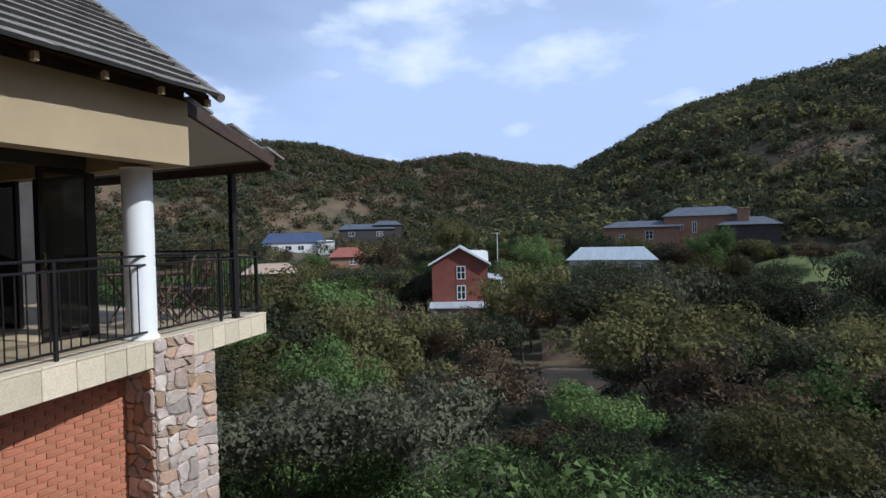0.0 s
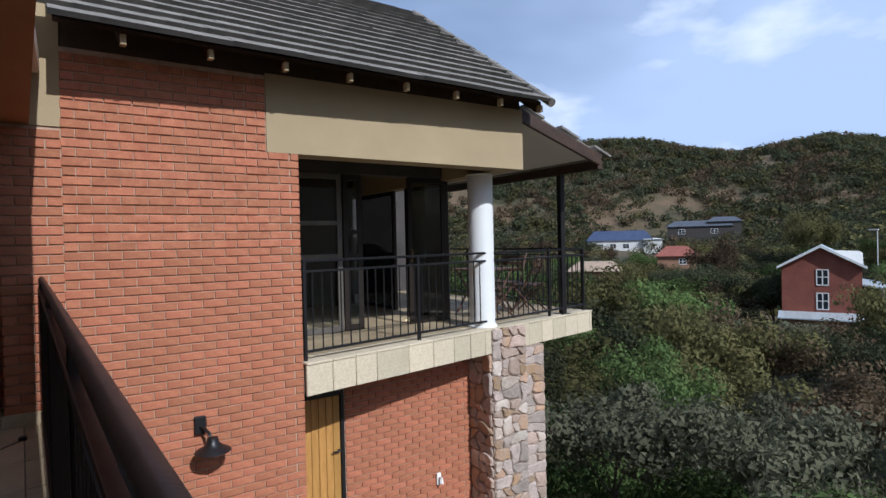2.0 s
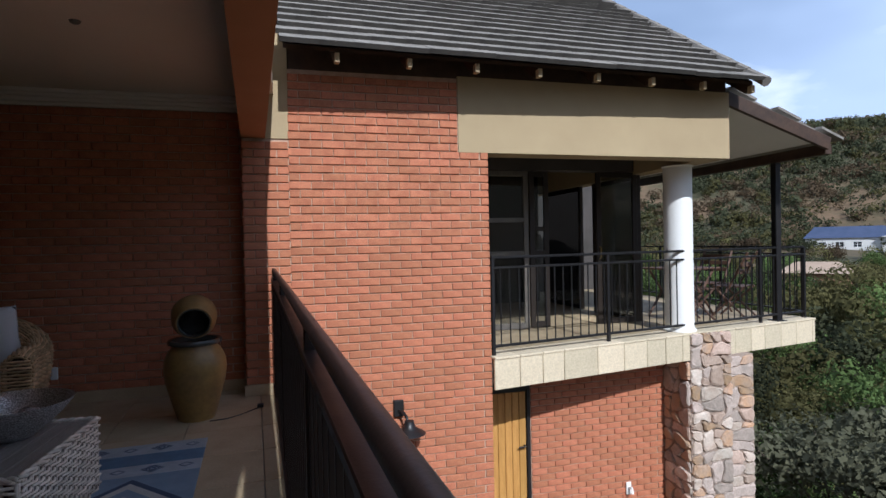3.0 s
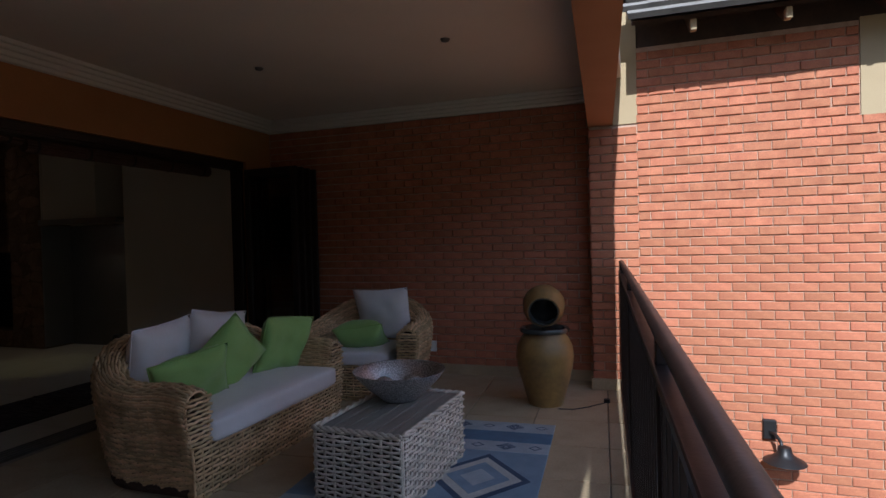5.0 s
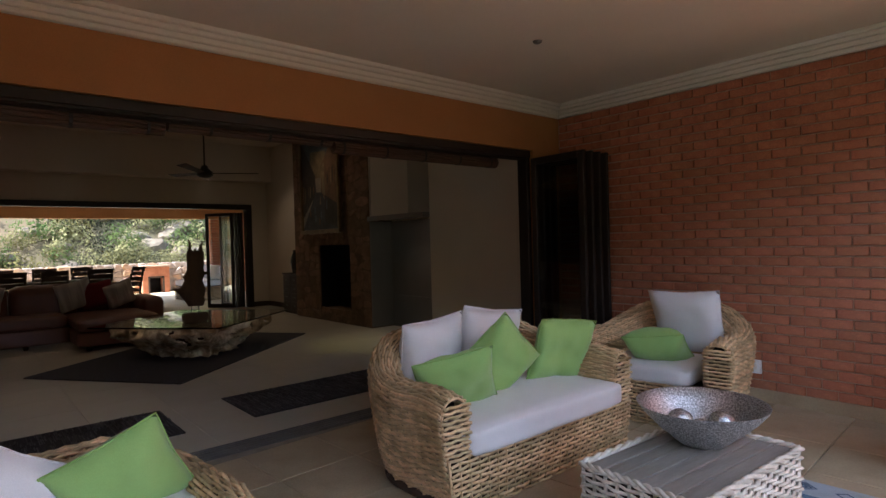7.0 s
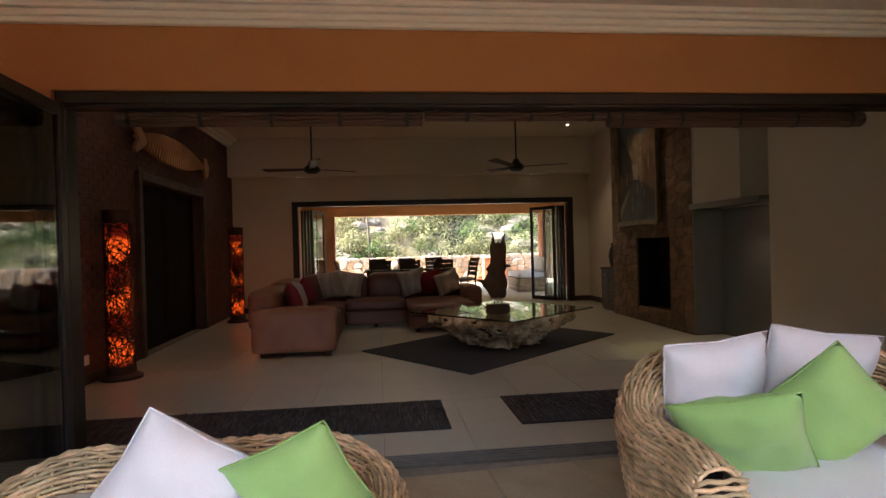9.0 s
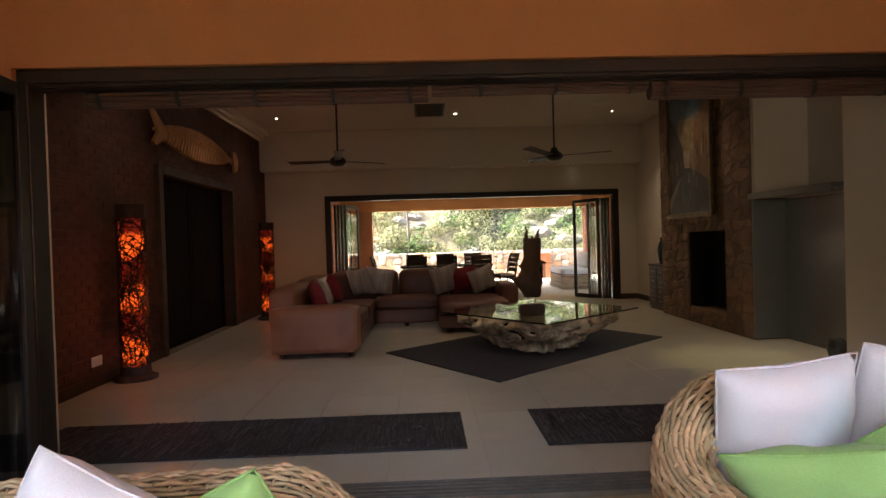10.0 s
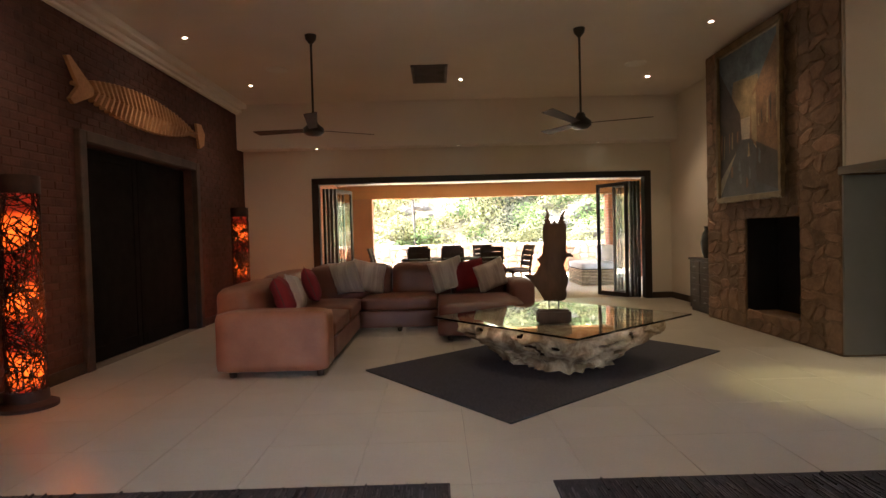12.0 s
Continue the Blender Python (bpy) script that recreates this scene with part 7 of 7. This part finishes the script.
bm = bmesh.new()
box(bm, -0.22, 0.22, -0.42, 0.42, -0.004, -0.001)
part("backing", bm, M_BLACK, av)
for k in range(14):
    bm = bmesh.new()
    box(bm, -0.22, 0.22, -0.40 + 0.06 * k, -0.385 + 0.06 * k, -0.014, -0.004)
    part("slat", bm, M_GREYAL, av)
for x, y in ((0.15, -10.6), (-4.9, -10.7)):
    sp = thing("ceiling_speaker", "round white ceiling speaker", "speaker", (x, y, CZ), 0, "ceiling speakers")
    bm = bmesh.new()
    lathe(bm, [(0.0, -0.006), (0.13, -0.008), (0.145, -0.012), (0.15, 0.0), (0.0, 0.0)], 28)
    part("grille", bm, M_CORNICE, sp, "", 50)
so = thing("wall_socket", "white double wall socket on the brick wall", "socket", (LX - 0.004, -6.78, 0.25))
bm = bmesh.new()
box(bm, -0.012, 0.0, -0.09, 0.09, -0.05, 0.05, 0.004)
part("plate", bm, M_WHITE, so)
for s in (-0.04, 0.04):
    bm = bmesh.new()
    lathe(bm, [(0.0, 0.0), (0.022, 0.0), (0.024, -0.004), (0.0, -0.004)], 14)
    for v in bm.verts:
        v.co = pose(-0.013, s, 0, 0, 90, 0) @ v.co
    part("outlet", bm, M_CORNICE, so)

# fireplace
FPX, FP0, FP1 = -5.80, -10.60, -7.95
chimney = solid("wall_fireplace", M_HEARTHMORTAR, "stone clad chimney breast with a hearth", "fireplace",
                (RX, FPX - 0.05, FP0, -9.62, -0.3, CZ - 0.003), (RX, FPX - 0.05, -8.57, FP1, -0.3, CZ - 0.003), (RX, FPX - 0.05, -9.62, -8.57, 1.36, CZ - 0.003), (RX, FPX - 0.05, -9.62, -8.57, -0.3, 0.22))
solid("hearth_back", M_BLACK, "black firebox lining", "fireplace", (RX, RX + 0.06, -9.60, -8.59, 0.22, 1.36), (RX + 0.06, FPX - 0.06, -9.616, -9.60, 0.224, 1.356), (RX + 0.06, FPX - 0.06, -8.59, -8.574, 0.224, 1.356))
for y0, ln, z0, z1, sd in ((FP0, 0.98, 0.0, CZ - 0.01, 11), (-8.57, 0.62, 0.0, CZ - 0.01, 12), (-9.62, 1.05, 1.36, CZ - 0.01, 13), (-9.62, 1.05, 0.0, 0.24, 14)):
    rubble(chimney, (FPX - 0.05, y0, 0), (0, 1, 0), (1, 0, 0), ln, z0, z1, M_STONE_IN, sd, 0.19, 0.009)
solid("wall_chimney_side", M_CREAM, "cream plastered side of the chimney", "wall", (RX, -5.86, FP1, FP1 + 0.02, 1.74, CZ - 0.004))
fd = thing("fire_tools", "black iron fire tool stand in the hearth", "fire tools", (-6.05, -8.75, 0.225))
bm = bmesh.new()
lathe(bm, [(0.0, 0.0), (0.09, 0.0), (0.08, 0.02), (0.0, 0.02)], 16)
part("base", bm, M_BLACK, fd)
bm = bmesh.new()
cyl(bm, (0, 0, 0.02), (0, 0, 0.62), 0.009, n=8)
part("rod", bm, M_GREYAL, fd)
bm = bmesh.new()
tube(bm, [(0.04, 0, 0.08), (0.05, 0, 0.56), (0.0, 0, 0.60)], 0.007, 6)
part("poker", bm, M_BLACK, fd)
# painting over the hearth
pt = thing("framed_painting", "large framed street scene painting in muted tones", "painting", (FPX + 0.02, -9.40, 1.57))
M_GILT = material("dull_gilt", (0.21, 0.14, 0.065), (0.13, 0.085, 0.04), 8.0, 0.45, metal=0.5, bump=0.3)
pw, ph = 1.42, 1.96

for b in ((-pw / 2, pw / 2, 0.0, 0.07), (-pw / 2, pw / 2, ph - 0.07, ph), (-pw / 2, -pw / 2 + 0.07, 0.07, ph - 0.07), (pw / 2 - 0.07, pw / 2, 0.07, ph - 0.07)):
    bm = bmesh.new()
    box(bm, 0.0, 0.05, b[0], b[1], b[2], b[3], 0.012, 2)
    part("frame_bar", bm, M_GILT, pt)
M_CANVAS = material("painted_canvas", (0.30, 0.24, 0.16), (0.16, 0.15, 0.13), 2.2, 0.6, bump=0.6, bscale=60, fine=0.3)
bm = bmesh.new()
box(bm, 0.005, 0.02, -pw / 2 + 0.06, pw / 2 - 0.06, 0.06, ph - 0.06)
canvas = part("canvas", bm, M_CANVAS, pt)
rng = random.Random(19)
PAINT = [material("paint_" + n, tuple(v * 0.68 for v in c), tuple(v * 0.36 for v in c), 5.0, 0.55, bump=0.6, bscale=70, fine=0.35) for n, c in (("sky", (0.13, 0.17, 0.19)), ("glow", (0.30, 0.22, 0.11)), ("wall", (0.22, 0.115, 0.05)), ("shade", (0.055, 0.04, 0.032)), ("water", (0.07, 0.075, 0.078)), ("light", (0.36, 0.27, 0.14)))]
STROKES = [(0, ((-0.64, 1.1), (0.64, 1.1), (0.64, 1.88), (-0.64, 1.88))), (1, ((-0.42, 1.0), (0.3, 1.0), (0.22, 1.45), (-0.3, 1.5))), (3, ((-0.64, 0.3), (-0.12, 0.72), (-0.14, 1.08), (-0.64, 1.72))),
           (2, ((0.64, 0.25), (0.06, 0.72), (0.08, 1.2), (0.64, 1.82))), (4, ((-0.64, 0.08), (0.64, 0.08), (0.1, 0.75), (-0.14, 0.75))), (5, ((0.10, 0.72), (0.2, 0.66), (0.2, 1.28), (0.1, 1.2))), (3, ((0.2, 0.2), (0.64, 0.1), (0.64, 0.5), (0.2, 0.68)))]
for k in range(7):
    f = 0.24 + 0.06 * k
    STROKES.append(((5, 3, 2)[k % 3], ((f, 0.85 + 0.03 * (k % 3)), (f + 0.035, 0.84), (f + 0.035, 1.0 + 0.04 * k), (f, 0.98 + 0.04 * k))))
    g = -0.2 - 0.06 * k
    STROKES.append(((2, 3, 1)[k % 3], ((g, 0.72 - 0.03 * k), (g - 0.03, 0.72 - 0.03 * k), (g - 0.03, 0.86), (g, 0.88))))
for k in range(9):
    y = rng.uniform(-0.45, 0.4)
    STROKES.append((rng.choice((3, 5, 0, 2)), ((y, 0.12 + 0.05 * k), (y + 0.05, 0.12 + 0.05 * k), (y + 0.045, 0.2 + 0.06 * k), (y + 0.01, 0.22 + 0.06 * k))))
for k, (m_, pts) in enumerate(STROKES):
    bm = bmesh.new()
    bm.faces.new([bm.verts.new((0.021 + 0.0005 * k, max(min(a + rng.uniform(-0.015, 0.015), 0.64), -0.64), max(min(b + rng.uniform(-0.02, 0.02), ph - 0.075), 0.075))) for a, b in pts])
    part("brushwork", bm, PAINT[m_], canvas)

# cabinet and vase
cb = thing("drawer_cabinet", "dark wooden cabinet with small drawers", "cabinet", (RX + 0.002, -11.35, 0.0))
bm = bmesh.new()
box(bm, 0.0, 0.38, 0.0, 0.72, 0.05, 0.78, 0.006)
box(bm, 0.0, 0.40, -0.015, 0.735, 0.78, 0.81, 0.006)
box(bm, 0.02, 0.36, 0.02, 0.70, 0.0, 0.05)
part("body", bm, M_TIMBER, cb)
for i in range(2):
    for j in range(4):
        bm = bmesh.new()
        box(bm, 0.38, 0.392, 0.03 + 0.34 * i, 0.35 + 0.34 * i, 0.08 + 0.172 * j, 0.24 + 0.172 * j, 0.004)
        dr = part("drawer", bm, M_TIMBER, cb)
        bm = bmesh.new()
        box(bm, 0.392, 0.405, 0.15 + 0.34 * i, 0.23 + 0.34 * i, 0.15 + 0.172 * j, 0.165 + 0.172 * j, 0.003)
        part("handle", bm, M_GREYAL, dr, "small metal pull")
vs_ = thing("vase", "tall black pottery vase on the cabinet", "vase", (RX + 0.28, -10.93, 0.812))
bm = bmesh.new()
lathe(bm, [(0.0, 0.0), (0.07, 0.0), (0.10, 0.10), (0.115, 0.24), (0.09, 0.36), (0.055, 0.42), (0.07, 0.47), (0.06, 0.47), (0.045, 0.42), (0.0, 0.38)], 28)
part("body", bm, M_JARRIM, vs_, "", 50)
# grill alcove: plaster hood, steel lip and back
M_STEEL = material("brushed_steel", (0.24, 0.235, 0.225), (0.21, 0.205, 0.195), 1.2, 0.36, metal=0.8, bump=0.04, bscale=150, fine=0.03)
hd_ = thing("grill_hood", "plastered grill hood with a steel lip", "hood", (RX, -7.90, 1.72))
bm = bmesh.new()
box(bm, 0.0, 0.44, 0.0, 0.98, 0.08, 1.88)
part("chimney_box", bm, M_CREAM, hd_)
bm = bmesh.new()
prism(bm, [(0.0, 0.0), (0.52, 0.0), (0.52, 1.40), (0.0, 1.40)], 0.03, 0.075)
box(bm, 0.50, 0.525, 0.0, 1.42, 0.0, 0.075, 0.004)
part("lip", bm, M_STEEL, hd_, "brushed steel lip")
sb = thing("steel_splashback", "brushed steel grill splashback", "splashback", (RX + 0.002, -7.945, 0.0))
bm = bmesh.new()
box(bm, 0.0, 0.45, 0.0, 0.02, 0.02, 1.72, 0.002)
part("panel", bm, M_STEEL, sb)
bm = bmesh.new()
box(bm, 0.0, 0.03, 0.02, 1.40, 0.0, 1.72, 0.004)
part("back_panel", bm, M_STEEL, sb)
bm = bmesh.new()
box(bm, 0.03, 0.04, 0.10, 1.30, 0.06, 0.52, 0.003)
part("panel_door", bm, M_STEEL, sb)
for y in (-7.2, -6.85):
    downlight((RX + 0.40, y, 1.749), 1.2, 100, group="hood downlights")
pot = thing("clay_pot", "small dark clay pot on the alcove floor", "pot", (-5.98, -6.72, 0.0))
bm = bmesh.new()
lathe(bm, [(0.0, 0.0), (0.06, 0.0), (0.09, 0.10), (0.08, 0.20), (0.06, 0.22), (0.05, 0.20), (0.0, 0.16)], 20)
part("body", bm, M_JARRIM, pot, "", 50)

# ---- patio furniture and the slope behind ----
dt = thing("dining_table", "dark wooden patio dining table", "table", (-2.35, -15.55, -0.02))
bm = bmesh.new()
for k in range(8):
    box(bm, -1.15, 1.15, -0.5 + 0.125 * k, -0.38 + 0.125 * k, 0.70, 0.74, 0.005)
part("tabletop", bm, M_TIMBER, dt)
for x in (-1.05, 1.05):
    for y in (-0.42, 0.42):
        bm = bmesh.new()
        box(bm, x - 0.045, x + 0.045, y - 0.045, y + 0.045, 0.0, 0.70, 0.006)
        part("leg", bm, M_TIMBER, dt)
M_SEATPAD = material("striped_seat_pad", (0.55, 0.50, 0.44), (0.35, 0.30, 0.27), 1.0, 0.9, stretch=(20, 1, 1), spread=(0.45, 0.55))


def dining_chair():
    c = thing("dining_chair", "dark wooden dining chair on the patio", "chair", (0, 0, 0), 0, "chairs round the patio table")
    for x in (-0.22, 0.22):
        bm = bmesh.new()
        box(bm, x - 0.022, x + 0.022, 0.18, 0.225, 0, 0.45, 0.004)
        part("leg", bm, M_TIMBER, c)
        bm = bmesh.new()
        tube(bm, [(x, -0.24, 0.0), (x, -0.20, 0.45), (x, -0.26, 0.80), (x, -0.33, 1.0)], 0.024, 6)
        part("back_leg", bm, M_TIMBER, c, "", 60)
    bm = bmesh.new()
    box(bm, -0.25, 0.25, -0.22, 0.24, 0.43, 0.46, 0.006)
    part("seat", bm, M_TIMBER, c)
    bm = bmesh.new()
    soft_block(bm, -0.22, 0.22, -0.2, 0.22, 0.46, 0.51, 0.02, 4, 0.004)
    part("seat_pad", bm, M_SEATPAD, c, "striped seat pad", 180)
    bm = bmesh.new()
    for z in (0.60, 0.72, 0.84, 0.95):
        y = -0.235 - (z - 0.5) * 0.17
        box(bm, -0.22, 0.22, y - 0.012, y + 0.012, z - 0.052, z + 0.052, 0.004)
    part("backrest", bm, M_TIMBER, c)
    return c


dc = dining_chair()
dc.matrix_basis = pose(-3.15, -14.72, -0.02, 0, 0, 180)
for x, y, rz in ((-2.35, -14.72, 176), (-1.6, -14.74, 184), (-3.15, -16.4, 4), (-2.35, -16.4, -3), (-1.55, -16.4, 2), (-3.74, -14.98, -72), (-0.78, -15.6, 88)):
    copy_thing(dc, pose(x, y, -0.02, 0, 0, rz))
ps = thing("wicker_daybed", "wicker patio daybed with white cushions", "daybed", (-5.78, -16.3, -0.02), 0)
for k, (nx, ny, half, off) in enumerate(((1, 0, 0.7, 0.45), (0, 1, 0.45, 0.7))):
    n = int(2 * half / 0.06)
    g, nn = [], []
    for j in range(11):
        z = 0.02 + 0.034 * j
        g.append([Vector((nx * off + (ny != 0) * (-half + 2 * half * i / n), ny * off + (nx != 0) * (-half + 2 * half * i / n), z)) for i in range(n + 1)])
        nn.append([Vector((nx, ny, 0))] * (n + 1))
    weave(g, nn, ps, M_WICKER, "woven_side", 0.011)
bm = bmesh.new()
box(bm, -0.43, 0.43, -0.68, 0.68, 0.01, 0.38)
part("core", bm, M_GAPSHADE, ps)
bm = bmesh.new()
soft_block(bm, -0.44, 0.44, -0.68, 0.68, 0.38, 0.54, 0.05, 5)
part("mattress", bm, M_LILAC, ps, "white mattress", 180)
bm = bmesh.new()
soft_block(bm, -0.44, -0.22, -0.68, 0.68, 0.54, 0.92, 0.09, 6)
part("bolster", bm, M_LILAC, ps, "white bolster", 180)
ret = solid("wall_retaining", M_PIERMORTAR, "low dry-stone retaining wall behind the patio", "wall", (-14.0, 7.0, -20.9, -20.46, -0.6, 0.92))
rubble(ret, (-8.5, -20.46, 0), (1, 0, 0), (0, 1, 0), 9.5, 0.0, 0.95, [M_STONES[0], M_STONES[2], M_STONES[1]], 31, 0.25, 0.05)
br = thing("garden_grill", "red brick garden grill with a dark recess by the stone wall", "grill", (-5.62, -20.44, -0.02))
bm = bmesh.new()
for b in ((-0.40, -0.20, 0.0, 0.50), (0.20, 0.40, 0.0, 0.50), (-0.40, 0.40, 0.50, 0.84)):
    box(bm, b[0], b[1], 0.0, 0.40, b[2], b[3], 0.012)
part("body", bm, M_BRICK_FAR, br)
# recess back in near-black: the shade inside put into its colour
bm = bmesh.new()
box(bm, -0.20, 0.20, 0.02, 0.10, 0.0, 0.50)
part("recess_back", bm, M_VOIDSHADE, br)
bm = bmesh.new()
for b in ((-0.24, -0.19, 0.0, 0.53), (0.19, 0.24, 0.0, 0.53), (-0.24, 0.24, 0.49, 0.54)):
    box(bm, b[0], b[1], 0.385, 0.415, b[2], b[3], 0.004)
part("opening_frame", bm, M_TIMBER, br)
bm = bmesh.new()
box(bm, -0.44, 0.44, -0.02, 0.44, 0.84, 0.89, 0.012)
part("coping", bm, M_MORTAR, br)
bush_field("hill_scrub", "pale scrub and grass on the rocky slope", 41, 2700, 150, 205, 21.5, 48, 0.8, [M_LEAF[5], M_LEAF[0], M_LEAF[5], M_LEAF[2], M_LEAF[5], M_LEAF[1]], 110, lambda x, y, r: y < -21.6 and noise.noise(Vector((x * 0.3, y * 0.3, 1))) > -0.28, 0.4)
rng = random.Random(3)
M_ROCK = material("pale_rock", (0.20, 0.165, 0.12), (0.13, 0.105, 0.08), 2.0, 0.9, bump=1.0, bscale=14, vary=0.2)
bm = bmesh.new()
for k in range(170):
    x, y = rng.uniform(-12, 6), -21.3 - 16 * rng.random() ** 1.3
    n0 = len(bm.verts)
    bmesh.ops.create_icosphere(bm, subdivisions=2, radius=1.0)
    bm.verts.ensure_lookup_table()
    sz = rng.uniform(0.12, 0.5)
    for v in bm.verts[n0:]:
        v.co = Vector((v.co.x * sz * 1.3, v.co.y * sz, v.co.z * sz * 0.7)) + Vector(noise.noise_vector(v.co * 1.4 + Vector((k, 0, 0)))) * sz * 0.3 + Vector((x, y, ground_at(x, y)))
tagged(part("rocks", bm, M_ROCK, None, "pale boulders strewn over the slope"), "", "rocks", "", "stuff")


def slender_tree(x, y, h, seed):
    """A thin, almost bare tree: forking limbs and twigs with sparse leaves at their ends."""
    rr, g = random.Random(seed), np.random.default_rng(seed)
    t = thing("tree", "slender half-bare thorn tree on the rocky slope", "tree", (x, y, ground_at(x, y) - 0.1), 0, "trees on the slope")
    bm = bmesh.new()
    tips = []

    def grow(p, d, length, rad, level):
        q = p + d * length
        mid_ = p.lerp(q, 0.5) + Vector((rr.uniform(-1, 1), rr.uniform(-1, 1), 0)) * length * 0.06
        cyl(bm, p, mid_, rad, rad * 0.85, 6)
        cyl(bm, mid_, q, rad * 0.85, rad * 0.65, 6)
        if level == 0:
            tips.append(tuple(q))
            return
        for _ in range(3 if level > 1 else 2):
            e = (d + Vector((rr.uniform(-1, 1), rr.uniform(-1, 1), rr.uniform(-0.1, 0.5))) * 0.75).normalized()
            grow(q, e, length * rr.uniform(0.55, 0.8), rad * 0.6, level - 1)
    grow(Vector((0, 0, 0)), Vector((0.03, 0, 1)), h * 0.42, 0.055, 4)
    part("trunk", bm, M_BARK, t, "", 60)
    ob = new("crown", card_mesh("crown", leaf_cards(g, tips, [(0.28, 0.28, 0.2)] * len(tips), 5, 0.05), M_LEAF[1]))
    ob.parent = t


for k, (x, y, h) in enumerate(((-1.25, -22.3, 4.4), (-3.3, -25.0, 4.0), (-5.6, -26.0, 4.4), (0.6, -25.5, 3.8))):
    slender_tree(x, y, h, 50 + k)
sk = thing("wall_socket", "white wall socket low on the red brick", "socket", (-5.722, -2.12, 0.28))
bm = bmesh.new()
box(bm, 0.0, 0.03, -0.04, 0.04, -0.055, 0.055, 0.006)
part("plate", bm, M_WHITE, sk)
bm = bmesh.new()
box(bm, 0.03, 0.036, -0.012, 0.012, -0.02, 0.02, 0.003)
part("switch", bm, M_CORNICE, sk)

# ---- bricks and tiles, piece by piece ----
brick_face(wing_wall, (WX - 0.012, -0.074, 0), (0, 1, 0), (1, 0, 0), 1.954, GROUND, 2.98, (0, 1.95, -1.0, 2.98), ((1.635, 1.96, 2.262, 3.1),))
brick_face(pier, (WX - 0.012, -0.485, 0), (0, 1, 0), (1, 0, 0), 0.41, 0.10, 2.35)
brick_face(pier, (TX, -0.478, 0), (1, 0, 0), (0, -1, 0), 0.28, 0.10, 2.35)
brick_face(wall_terrace, (TX - 0.012, -4.05, 0), (0, 1, 0), (1, 0, 0), 3.56, 0.10, 2.66, (0.9, 3.56, 0.1, 2.5))
brick_face(lower_wall, (-6.362, 1.88, 0), (0, 1, 0), (1, 0, 0), 2.72, GROUND, -0.14, (0, 2.72, -2.2, -0.1), ((0.20, 0.82, -3.6, -0.35),))
brick_face(wall_living, (LX + 0.012, -12.94, 0), (0, 1, 0), (-1, 0, 0), 8.62, 0.0, 3.46, (5.0, 9.0, 0.0, 2.3), ((2.03, 4.78, -0.1, 2.37),), M_BRICK_IN, M_BRICK_IN, proud=0.004)
brick_face(patio_wall, (0.652, -17.88, 0), (0, 1, 0), (-1, 0, 0), 4.66, 0.0, 2.6, (99, 99, 0, 0))
brick_face(patio_pier, (-6.662, -18.24, 0), (0, 1, 0), (1, 0, 0), 0.38, 0.0, 2.26, (99, 99, 0, 0))
brick_face(patio_pier, (-8.0, -17.85, 0), (1, 0, 0), (0, 1, 0), 1.33, 0.0, 2.26, (99, 99, 0, 0))

# terrace tiles follow the slanting edge
TS = 0.535
base = pose(-5.05, skew(-5.05, -0.17), 0, 0, 0, TILT_DEG)
bm = bmesh.new()
box(bm, 0.003, TS - 0.003, 0.003, TS - 0.003, -0.012, 0.0, 0.003)
tile_me = mesh_of("floor_tile", bm, M_TILE)
bm = bmesh.new()
box(bm, 0.003, TS - 0.003, 0.003, 0.185, -0.012, 0.0, 0.003)
edge_me = mesh_of("floor_tile", bm, M_TILE)
rng = random.Random(2)
for i in range(-2, 13):
    ob = new("floor_tile", edge_me)
    ob.parent = floor_terrace
    ob.matrix_basis = base @ pose(i * TS, 0, rng.uniform(-0.0008, 0.0008))
    for j in range(1, 8):
        m = base @ pose(i * TS, -j * TS, rng.uniform(-0.0008, 0.0008))
        ys = [(m @ Vector((a, b, 0))).y for a in (0, TS) for b in (0, TS)]
        if max(ys) < -4.05:
            continue
        if min(ys) < -4.07:
            bm = bmesh.new()
            box(bm, 0.003, TS - 0.003, 0.003, TS - 0.003, -0.012, 0.0)
            for v in bm.verts:
                w = m @ v.co
                if w.y < -4.065:
                    w.y = -4.065
                v.co = m.inverted() @ w
            ob = part("floor_tile", bm, M_TILE, floor_terrace)
        else:
            ob = new("floor_tile", tile_me)
            ob.parent = floor_terrace
        ob.matrix_basis = m
PS = 0.60
bm = bmesh.new()
box(bm, 0.0015, PS - 0.0015, 0.0015, PS - 0.0015, -0.008, 0.0, 0.001)
porc_me = mesh_of("floor_tile", bm, M_PORC)
for i in range(13):
    for j in range(15):
        ob = new("floor_tile", porc_me)
        ob.parent = floor_living
        ob.matrix_basis = pose(-6.37 + PS * i, -4.26 - PS * (j + 1), rng.uniform(-0.0004, 0.0004), rng.uniform(-0.03, 0.03), rng.uniform(-0.03, 0.03), 0)
